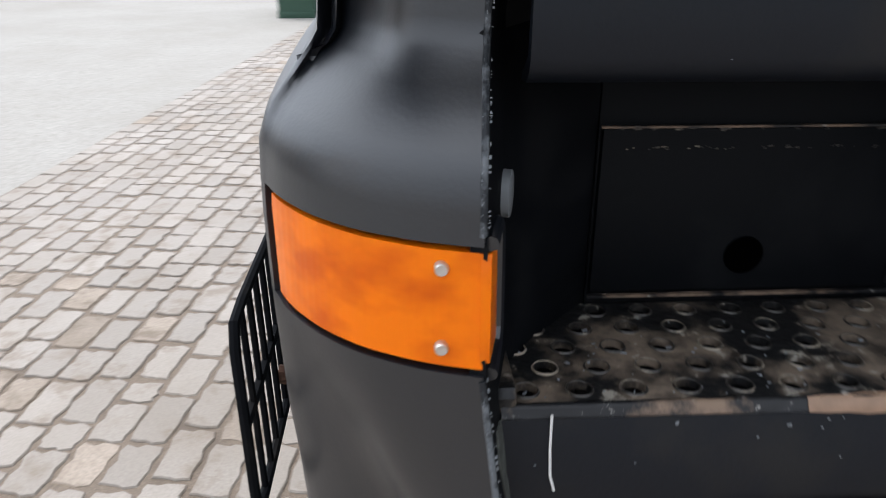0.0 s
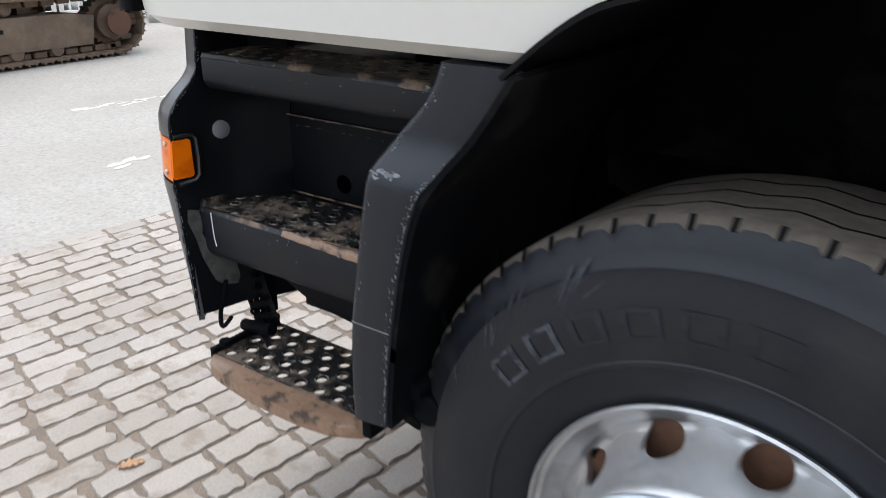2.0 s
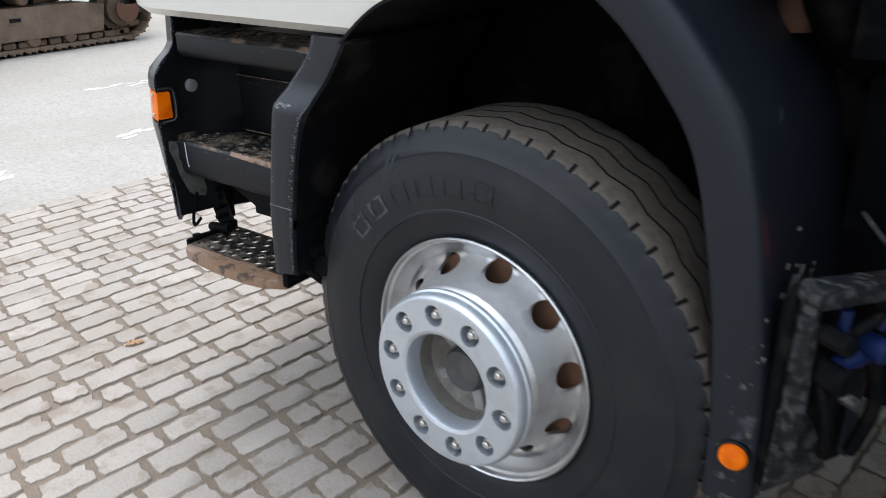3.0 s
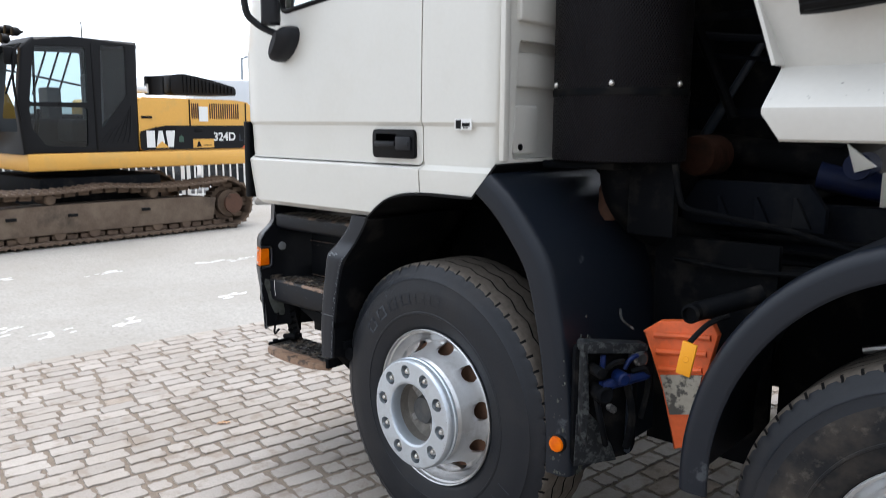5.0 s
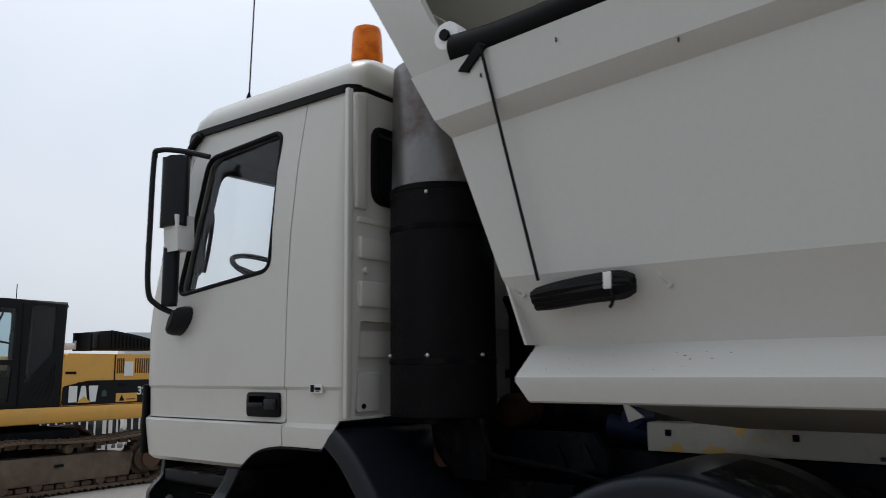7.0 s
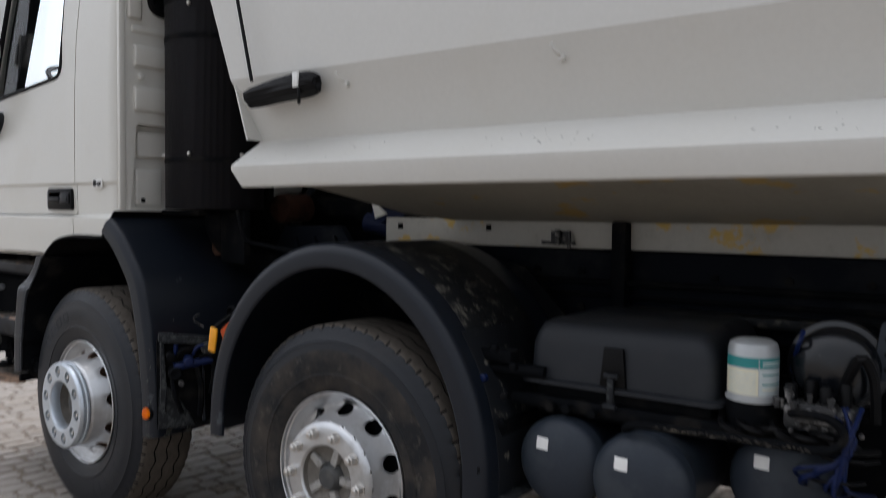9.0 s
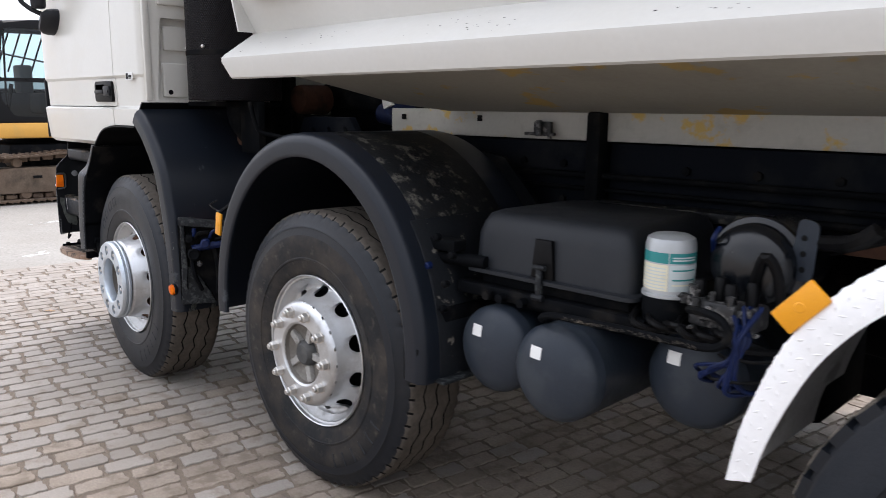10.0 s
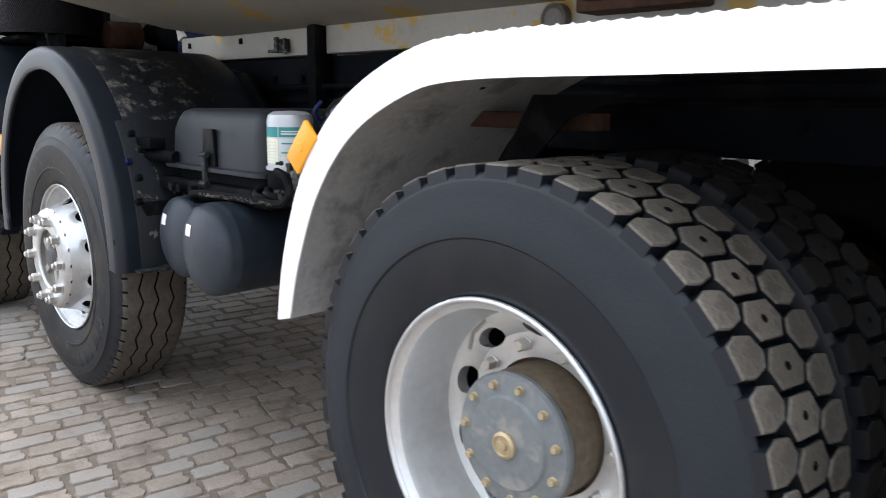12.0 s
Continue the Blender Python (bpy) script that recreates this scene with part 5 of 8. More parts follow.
# raised pattern of the chequer plate along the lip and the top edge
bm = fresh()
step, k = 0.030, 0
s = 0.0
while s < length[-1] - 0.03:
    s += step
    k += 1
    x = float(np.interp(s, length, [p[0] for p in rear_path]))
    z = float(np.interp(s, length, [p[1] for p in rear_path]))
    x2 = float(np.interp(s - 0.01, length, [p[0] for p in rear_path]))
    z2 = float(np.interp(s - 0.01, length, [p[1] for p in rear_path]))
    d = Vector((x - x2, z - z2)).normalized() if (x - x2) ** 2 + (z - z2) ** 2 > 1e-9 else Vector((1, 0))
    nrm = Vector((-d.y, d.x))
    for row in range(3):
        o = 0.026 + 0.022 * row
        if o < 0.009 + 0.073 * lip_cut(s) + 0.012:
            continue
        a = radians(45 if (k // 3 + row) % 2 else -45)
        ax = d * math.cos(a) + nrm * math.sin(a)
        bx = Vector((-ax.y, ax.x))
        c = Vector((x, z)) + nrm * o
        vs = [bm.verts.new((c.x + u.x, -0.0545, c.y + u.y)) for u in (ax * 0.0150, bx * 0.0050, ax * -0.0150, bx * -0.0050)]
        tip = bm.verts.new((c.x, -0.0562, c.y))
        for i in range(4):
            bm.faces.new((vs[i], vs[(i + 1) % 4], tip))
    for row in range(4):
        y = -0.040 + 0.028 * row
        c = Vector((x, z)) + nrm * 0.0875
        sgn = 1 if (k // 3 + row) % 2 else -1
        vs = []
        for u, v in ((0.014, 0.013 * sgn), (-0.005, 0.005 * sgn), (-0.014, -0.013 * sgn), (0.005, -0.005 * sgn)):
            vs.append(bm.verts.new((c.x + d.x * u, y + v, c.y + d.y * u)))
        tip = bm.verts.new((c.x + nrm.x * 0.0055, y, c.y + nrm.y * 0.0055))
        for i in range(4):
            bm.faces.new((vs[i], vs[(i + 1) % 4], tip))
tagged(part("chequer_relief", bm, ALU, guard3, smooth=0), kind="stuff")
bm = fresh()
prism(bm, [(3.90, 1.17), (4.16, 1.17), (4.00, 1.12), (3.86, 0.98), (3.80, 0.86), (3.76, 0.86), (3.80, 1.0)], "y", 0.30, 0.306)
part("guard_gusset", bm, METAL_BLACK, guard3)
bm = fresh()
box(bm, (3.42, 0.40, 1.09), (4.0, 0.46, 1.13), 0.004)
part("guard_rail", bm, RUST, guard3)
bm = fresh()
box(bm, (-0.030, -0.006, -0.058), (0.030, 0.006, 0.058), 0.004)
lathe(bm, [(0.012, -0.0065), (0.010, -0.008), (0.0, -0.008)], (0, 0, 0), "y", 12)
refl = part("side_reflector", bm, YELLOW, truck, "amber rectangular reflector bolted to the mudguard")
refl.matrix_basis = pose(3.520, -0.055, 1.048, 0, 0, 0) @ pose(0, 0, 0, 0, 42, 0)
bm = fresh()
box(bm, (-0.022, -0.004, -0.05), (0.022, 0.006, 0.05), 0.003)
lathe(bm, [(0.010, -0.0045), (0.008, -0.006), (0.0, -0.006)], (0, 0, 0), "y", 12)
refl = part("side_reflector", bm, YELLOW, truck, "amber reflector hanging on a strap")
refl.matrix_basis = pose(1.005, -0.004, 0.935, 0, 10, 0)
bm = fresh()
tube(bm, spline([(1.01, 0.0, 0.985), (1.035, 0.06, 1.03), (1.07, 0.12, 1.05)], 4), 0.008, 6)
part("reflector_strap", bm, SEAL, truck)

# ---- black front corner: bumper, steps, pillar ----
front_pillar_left = spline([(-0.455, 1.225), (-0.48, 1.17), (-0.545, 1.095), (-0.565, 1.03), (-0.585, 0.92), (-0.605, 0.80), (-0.612, 0.70), (-0.612, 0.605)], 4)
front_pillar_right = spline([(-0.318, 1.225), (-0.375, 1.14), (-0.432, 1.075), (-0.468, 1.02), (-0.495, 0.93), (-0.518, 0.80), (-0.53, 0.70), (-0.535, 0.615)], 4)


def pillar_depth(z):
    """How far the pillar's face lies back: flat below, a slanted knee, a set-back upper part."""
    return float(np.interp(z, [0.60, 1.040, 1.054, 1.066, 1.096, 1.110, 1.23], [-0.029, -0.033, -0.031, -0.023, 0.004, 0.010, 0.012]))


rings = []
for i in range(57):
    k = i / 56 * (len(front_pillar_left) - 1)
    (xl, zl), (xr, zr) = [(float(np.interp(k, range(len(e)), [p[0] for p in e])), float(np.interp(k, range(len(e)), [p[1] for p in e]))) for e in (front_pillar_left, front_pillar_right)]
    yl, yr = pillar_depth(zl), pillar_depth(zr)
    ring = [(xl, 0.10, zl), (xl, yl + 0.014, zl), (xl + 0.003, yl + 0.005, zl), (xl + 0.009, yl + 0.001, zl)]
    for u in (0.15, 0.4, 0.65, 0.9):
        z = zl + (zr - zl) * u
        ring.append((xl + (xr - xl) * u, pillar_depth(z), z))
    ring += [(xr - 0.002, yr + 0.002, zr), (xr, yr + 0.006, zr), (xr, 0.10, zr)]
    rings.append(ring)
bm = loft(fresh(), rings)
pillar = part("arch_pillar", bm, PILLAR, truck, "black plastic pillar in front of the wheel, chipped edges", 50)
bm = fresh()
ribbon(bm, [p for p in front_pillar_right if p[1] > 0.74], [(0.0, -0.026), (0.010, -0.026), (0.010, 0.55), (0.0, 0.55)])
ribbon(bm, [p for p in front_pillar_right if p[1] < 0.78], [(0.0, -0.026), (0.010, -0.026), (0.010, 0.07), (0.0, 0.07)])
part("pillar_flange", bm, METAL_BLACK, pillar)
rc = random.Random(31)
edge_line = [(x - 0.003, pillar_depth(z) - 0.0002, z) for x, z in front_pillar_right]
bm = flakes(fresh(), rc, along(edge_line, (-1, 0, 0), (0, -1, 0), 0.010, 3.0), 300, 0.0021, 0.5)
flakes(bm, rc, along([(x + 0.010, pillar_depth(z) - 0.0002, z) for x, z in front_pillar_left], (1, 0, 0), (0, -1, 0), 0.012, 2.0), 40, 0.0024, 0.5)
tagged(part("edge_flakes", bm, CHIP, pillar, "flaking paint along the edges", 0), kind="stuff")
bm = flakes(fresh(), rc, lambda r: (lambda x, z: ((x, pillar_depth(z) - 0.0005, z), (1, 0, 0), (0, 0.45, 0.89), (0, -0.89, 0.45)))(r.gauss(-0.523, 0.013), r.gauss(1.063, 0.003)), 26, 0.0075, 0.55)
tagged(part("paint_scar", bm, CHIP, pillar, "scraped grey paint patch", 0), kind="stuff")
bm = fresh()
box(bm, (-0.600, -0.0312, 0.7985), (-0.522, -0.029, 0.8002))
part("crack_line", bm, CHIP, pillar)
bm = fresh()
tube(bm, [(-0.57, 0.05, 0.62), (-0.56, 0.10, 0.56), (-0.50, 0.16, 0.545)], 0.03, 10)
box(bm, (-0.55, 0.06, 0.60), (-0.52, 0.16, 0.78), 0.006)
lathe(bm, [(0.026, 0.03), (0.030, 0.035), (0.030, 0.075), (0.024, 0.08)], (-0.498, 0, 0.628), "y", 14)
lathe(bm, [(0.016, 0.02), (0.016, 0.09)], (-0.515, 0, 0.665), "y", 10)
part("pillar_bracket", bm, METAL_BLACK, truck)
bm = fresh()
box(bm, (-0.50, 0.18, 0.735), (-0.40, 0.24, 0.80), 0.008)
tube(bm, spline([(-0.47, 0.20, 0.76), (-0.44, 0.19, 0.715), (-0.41, 0.20, 0.73), (-0.40, 0.22, 0.80)], 4), 0.010, 8)
part("arch_bracket", bm, RUST, truck, "rusty bracket inside the wheel arch")

# inner wheel housing so that daylight does not leak through
bm = fresh()
house = spline([(-0.50, 0.76), (-0.52, 0.95), (-0.42, 1.20), (-0.2, 1.33), (0.1, 1.36), (0.30, 1.33)], 4)
ribbon(bm, house, [(0.0, 0.10), (0.012, 0.10), (0.012, 0.78), (0.0, 0.78)])
part("wheel_housing", bm, METAL_BLACK, truck)
# black sheet added so the gap behind the first mudguard stays dark
bm = fresh()
box(bm, (0.62, 0.55, 0.42), (1.06, 0.58, 1.20), 0.004)
part("splash_shield", bm, METAL_BLACK, truck)
# another added sheet, for the darkness behind the second wheel
bm = fresh()
prism(bm, [(1.06, 0.46), (2.36, 0.46), (2.36, 1.0), (2.1, 1.26), (1.7, 1.31), (1.3, 1.24), (1.06, 0.95)], "y", 0.645, 0.665)
part("inner_fender", bm, METAL_BLACK, truck)
# unseen box, added to keep light from reaching the ground beneath
for x0, x1 in ((2.33, 3.48),):
    bm = fresh()
    box(bm, (x0, 1.78, 0.24), (x1, 2.44, 1.08), 0.08, 3)
    part("fuel_tank", bm, METAL_BLACK, truck, "unseen black box added on the far side to block light")
# also unseen: fills the far gap between the first two axles
bm = fresh()
box(bm, (0.62, 1.9, 0.30), (1.08, 2.42, 1.05), 0.03)
part("tool_box", bm, METAL_BLACK, truck, "unseen black box added to close the far wheel gap")
# dark box added between the rails to stop a sky leak
bm = fresh()
box(bm, (5.0, 0.95, 0.45), (6.9, 1.55, 1.05), 0.03)
part("rear_beam", bm, METAL_BLACK, truck)
# gearbox and shaft are unseen, added to hold light off the ground
bm = fresh()
box(bm, (0.4, 1.0, 0.55), (2.2, 1.5, 1.1), 0.08)
part("gearbox", bm, METAL_BLACK, truck)
bm = fresh()
tube(bm, [(2.1, 1.25, 0.75), (4.1, 1.25, 0.62), (5.42, 1.25, 0.6)], 0.07, 14)
part("prop_shaft", bm, METAL_BLACK, truck)
bm = fresh()
box(bm, (-0.55, 0.70, 0.95), (0.70, 0.72, 1.44), 0.004)
part("engine_cover_panel", bm, METAL_BLACK, truck)
bm = fresh()
box(bm, (-1.0, 0.86, 0.62), (0.35, 1.64, 1.40), 0.05)
part("engine_block", bm, METAL_BLACK, truck)


def corner_plan(z):
    """The bumper corner's outline at a height, from the step edge round to the front."""
    at = lambda zs, vs: float(np.interp(z, zs, vs))
    ex = at([0.62, 0.647, 0.925, 1.06, 1.131, 1.24], [-1.082, -1.086, -1.121, -1.121, -1.114, -1.110])
    ey = at([0.62, 0.65, 0.93, 1.015, 1.045, 1.065, 1.09, 1.115, 1.135, 1.24], [0.020, 0.021, 0.029, 0.036, 0.0385, 0.045, 0.068, 0.097, 0.112, 0.118])
    fx = min(ex, at([0.62, 0.80, 0.92], [-1.105, -1.118, -1.121]))
    sh = at([0.75, 1.0, 1.045, 1.07, 1.10, 1.125, 1.24], [-0.008, -0.016, -0.014, -0.006, 0.018, 0.036, 0.044])
    w = at([0.62, 0.66, 0.80, 0.90], [0.35, 0.45, 0.8, 1.0])
    pts = [(ex, ey), (ex - 0.027 * w, ey + 0.008), (ex - 0.053 * w, ey + 0.019), (ex - 0.082 * w + sh * 0.4, ey + 0.040), (ex - 0.112 * w + sh * 0.8, ey + 0.076), (fx - 0.140 + 0.02 * (1 - w) + sh, ey + 0.130), (fx - 0.155 + sh, 0.24), (fx - 0.166 + sh, 0.6), (fx - 0.168 + sh, 1.25)]
    return [(x, y, z) for x, y in spline(pts, 4)]


def corner_panel(z0, z1, n, thick=0.012, u0=0, u1=None, push=0.0):
    """A curved sheet of the corner between two heights, with thickness."""
    bm = fresh()
    rows = []
    for i in range(n + 1):
        z = z0 + (z1 - z0) * i / n
        line = corner_plan(z)[u0:u1]
        outer, inner = [], []
        for j, p in enumerate(line):
            a, b = line[max(j - 1, 0)], line[min(j + 1, len(line) - 1)]
            t = Vector((b[0] - a[0], b[1] - a[1])).normalized()
            nx, ny = t.y, -t.x
            if nx * (-1) + ny * (-1) < 0:
                nx, ny = -nx, -ny
            outer.append((p[0] + nx * push, p[1] + ny * push, z))
            inner.append((p[0] + nx * (push - thick), p[1] + ny * (push - thick), z))
        rows.append(outer + inner[::-1])
    return loft(bm, rows)


bumper = part("bumper", corner_panel(1.014, 1.240, 22), BUMPER, truck, "black front bumper corner with rounded shoulder", 60)
part("bumper_lower", corner_panel(0.63, 0.921, 14), BUMPER, bumper, "", 60)
part("lamp_recess", corner_panel(0.916, 1.024, 4, 0.004, u0=2, push=-0.026), SEAL, bumper)
part("front_band", corner_panel(0.921, 1.019, 3, 0.012, u0=21), BUMPER, bumper, "", 60)
indicator = part("indicator", corner_panel(0.926, 1.009, 6, 0.018, u0=0, u1=21, push=-0.002), LENS, truck, "orange wrap-round indicator lamp", 60)


def panel_x(y, z):
    """The side panel of the step well, which leans in from the bumper's edge."""
    e = corner_plan(z)[0]
    return float(np.interp(y, [e[1], e[1] + 0.11, e[1] + 0.155, 0.245], [e[0] + 0.002, e[0] + 0.027, e[0] + 0.058, -0.998]))


bm = fresh()
rows = []
for z in (0.930, 0.934, 0.952, 0.97, 0.99, 1.004, 1.008):
    ya, yb = corner_plan(z)[0][1] + (0.001 if 0.932 < z < 1.006 else 0.004), 0.073 if 0.932 < z < 1.006 else 0.069
    ys = [ya, ya + 0.015, (ya + yb) / 2, yb]
    rows.append([(panel_x(y, z) + 0.003, y, z) for y in ys] + [(panel_x(yb, z) - 0.006, yb, z), (panel_x(ya, z) - 0.004, ya, z)])
loft(bm, rows)
part("lens_return", bm, LENS, indicator, "", 40)
bm = fresh()
tube(bm, [(panel_x(y, z) + 0.002, y, z) for y, z in ((0.040, 1.015), (0.060, 1.016), (0.078, 1.015), (0.085, 1.007), (0.086, 0.97), (0.083, 0.932), (0.074, 0.922), (0.038, 0.918))], 0.0055, 8)
part("lamp_gasket", bm, BUMPER, indicator)
for z in (0.940, 0.997):
    bm = fresh()
    line = corner_plan(z)
    cx, cy, cz = line[4]
    lathe(bm, [(0.005, cy + 0.004), (0.005, cy - 0.002), (0.004, cy - 0.0035), (0.0, cy - 0.003)], (cx, 0, z), "y", 12)
    part("lens_screw", bm, NUT, indicator)
for z0, z1, n in ((0.64, 0.918, 90), (1.021, 1.236, 110)):
    line = [corner_plan(z0 + (z1 - z0) * k / 24)[0] for k in range(25)]
    bm = flakes(fresh(), rc, along([(x - 0.0005, y - 0.0005, z) for x, y, z in line], (-1, -0.3, 0), (0.0, -1, 0), 0.002, 2.0), n, 0.0011, 0.4, 0.0006)
    part("worn_edge_line", tube(fresh(), [(x - 0.0004, y + 0.0012, z) for x, y, z in line], 0.0026, 8), EDGE_WEAR, bumper, "scraped grey edge")
    flakes(bm, rc, along([(x + 0.001, y + 0.003, z) for x, y, z in line], (0, 1, 0), (1, 0, 0), 0.004, 2.0), n // 2, 0.0012, 0.4, 0.0030)
    tagged(part("edge_flakes", bm, CHIP, bumper, "paint worn thin along the bumper's edge", 0), kind="stuff")

# recess behind the steps
bm = fresh()
rows = []
for k in range(26):
    z = 0.64 + 0.61 * k / 25
    e = corner_plan(z)[0]
    ys = [e[1] + 0.001, e[1] + 0.06, e[1] + 0.11, e[1] + 0.135, e[1] + 0.155, 0.245]
    rows.append([(panel_x(y, z), y, z) for y in ys] + [(-0.998, 0.262, z), (-1.06, 0.262, z)] + [(panel_x(y, z) - 0.012, y, z) for y in (e[1] + 0.155, e[1] + 0.11, e[1] + 0.006)])
loft(bm, rows)
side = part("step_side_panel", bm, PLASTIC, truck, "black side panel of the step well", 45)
wear = [(0.045, 0.865), (0.066, 0.860), (0.070, 0.835), (0.064, 0.81), (0.072, 0.785), (0.080, 0.765), (0.100, 0.752), (0.122, 0.745), (0.126, 0.70), (0.118, 0.685), (0.090, 0.690), (0.072, 0.705), (0.064, 0.73), (0.055, 0.76), (0.050, 0.80), (0.040, 0.84)]
bm = fresh()
low_ring = [bm.verts.new((panel_x(y, z) - 0.001, y, z)) for y, z in wear]
top_ring = [bm.verts.new((panel_x(y, z) + 0.0012, y, z)) for y, z in wear]
for i in range(len(wear)):
    j = (i + 1) % len(wear)
    bm.faces.new((low_ring[i], low_ring[j], top_ring[j], top_ring[i]))
bm.faces.new(top_ring)
part("side_wear", bm, BARE, side, "bare grey-green worn patch", 0)
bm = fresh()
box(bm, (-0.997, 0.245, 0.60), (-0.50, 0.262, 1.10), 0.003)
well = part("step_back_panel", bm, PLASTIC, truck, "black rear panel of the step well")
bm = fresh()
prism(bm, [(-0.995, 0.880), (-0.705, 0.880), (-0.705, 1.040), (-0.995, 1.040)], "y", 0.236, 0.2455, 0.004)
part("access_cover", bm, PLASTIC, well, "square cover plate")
rc = random.Random(5)
bm = flakes(fresh(), rc, along([(-0.985, 0.2358, 1.0235), (-0.715, 0.2358, 1.0235)], (0, 0, -1), (0, -1, 0), 0.003), 46, 0.0022, 0.35)
flakes(bm, rc, along([(-0.985, 0.2358, 1.038), (-0.715, 0.2358, 1.038)], (0, 0, 1), (0, -1, 0), 0.003), 30, 0.0030, 0.35)
tagged(part("edge_flakes", bm, BURR, well, "worn paint along the cover's edge", 0), kind="stuff")
bm = fresh()
box(bm, (-0.997, 0.233, 1.0405), (-0.70, 0.2365, 1.0425))
box(bm, (-0.7045, 0.233, 0.885), (-0.7025, 0.2365, 0.94))
part("worn_edge_line", bm, STEP_EDGE, well)
bm = fresh()
box(bm, (-0.997, 0.232, 0.876), (-0.70, 0.2365, 0.8785))
part("worn_edge_line", bm, STEP_EDGE, well)
# flat disc, not cut through; the hole's shade is its colour
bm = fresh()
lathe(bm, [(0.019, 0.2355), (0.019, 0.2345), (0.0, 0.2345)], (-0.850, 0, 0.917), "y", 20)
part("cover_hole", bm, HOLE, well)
bm = fresh()
lathe(bm, [(0.0185, -0.006), (0.0185, 0.002), (0.017, 0.003), (0.0, 0.003)], (0, 0, 0), "x", 24)
disc = part("round_reflector", bm, REFLECT_GREY, truck, "round grey reflector disc")
disc.matrix_basis = pose(-1.0915, 0.139, 1.015, 0, 0, -14)
bm = fresh()
lathe(bm, [(0.021, 0.246), (0.021, 0.2425), (0.019, 0.242), (0.0, 0.242)], (-0.678, 0, 0.957), "y", 24)
part("round_reflector", bm, REFLECT_GREY, truck, "round grey reflector disc")


def perforated(bm, x0, x1, y0, y1, z, cols, rows, r, thick=0.006, burr=None):
    """A plate with staggered round holes punched upwards; the holes go through."""
    w, h = (x1 - x0) / (cols + 0.5), (y1 - y0) / rows

    def quad(a, b, c, d):
        bm.faces.new([bm.verts.new((*p, z)) for p in (a, b, c, d)])

    for j in range(rows):
        ya, yb = y0 + h * j, y0 + h * (j + 1)
        off = 0.5 * w if j % 2 else 0.0
        if off:
            quad((x0, ya), (x0 + off, ya), (x0 + off, yb), (x0, yb))
        else:
            quad((x1 - 0.5 * w, ya), (x1, ya), (x1, yb), (x1 - 0.5 * w, yb))
        for i in range(cols):
            xa = x0 + off + w * i
            cx, cy = xa + w / 2, (ya + yb) / 2
            outer = []
            for k in range(16):
                a = 2 * math.pi * k / 16
                c, s = math.cos(a), math.sin(a)
                f = 1 / max(abs(c), abs(s))
                outer.append(bm.verts.new((cx + c * f * w / 2, cy + s * f * h / 2, z)))
            rings = [outer]
            for rad, dz in ((r * 1.20, 0.0), (r * 1.08, 0.0016), (r, 0.001), (r * 0.97, -thick)):
                rings.append([bm.verts.new((cx + rad * math.cos(2 * math.pi * k / 16), cy + rad * math.sin(2 * math.pi * k / 16), z + dz)) for k in range(16)])
            for n_ring, (p, q) in enumerate(zip(rings, rings[1:])):
                for k in range(16):
                    f = bm.faces.new((p[k], p[(k + 1) % 16], q[(k + 1) % 16], q[k]))
                    f.material_index = 1 if n_ring in (1, 2) else 0
    return bm


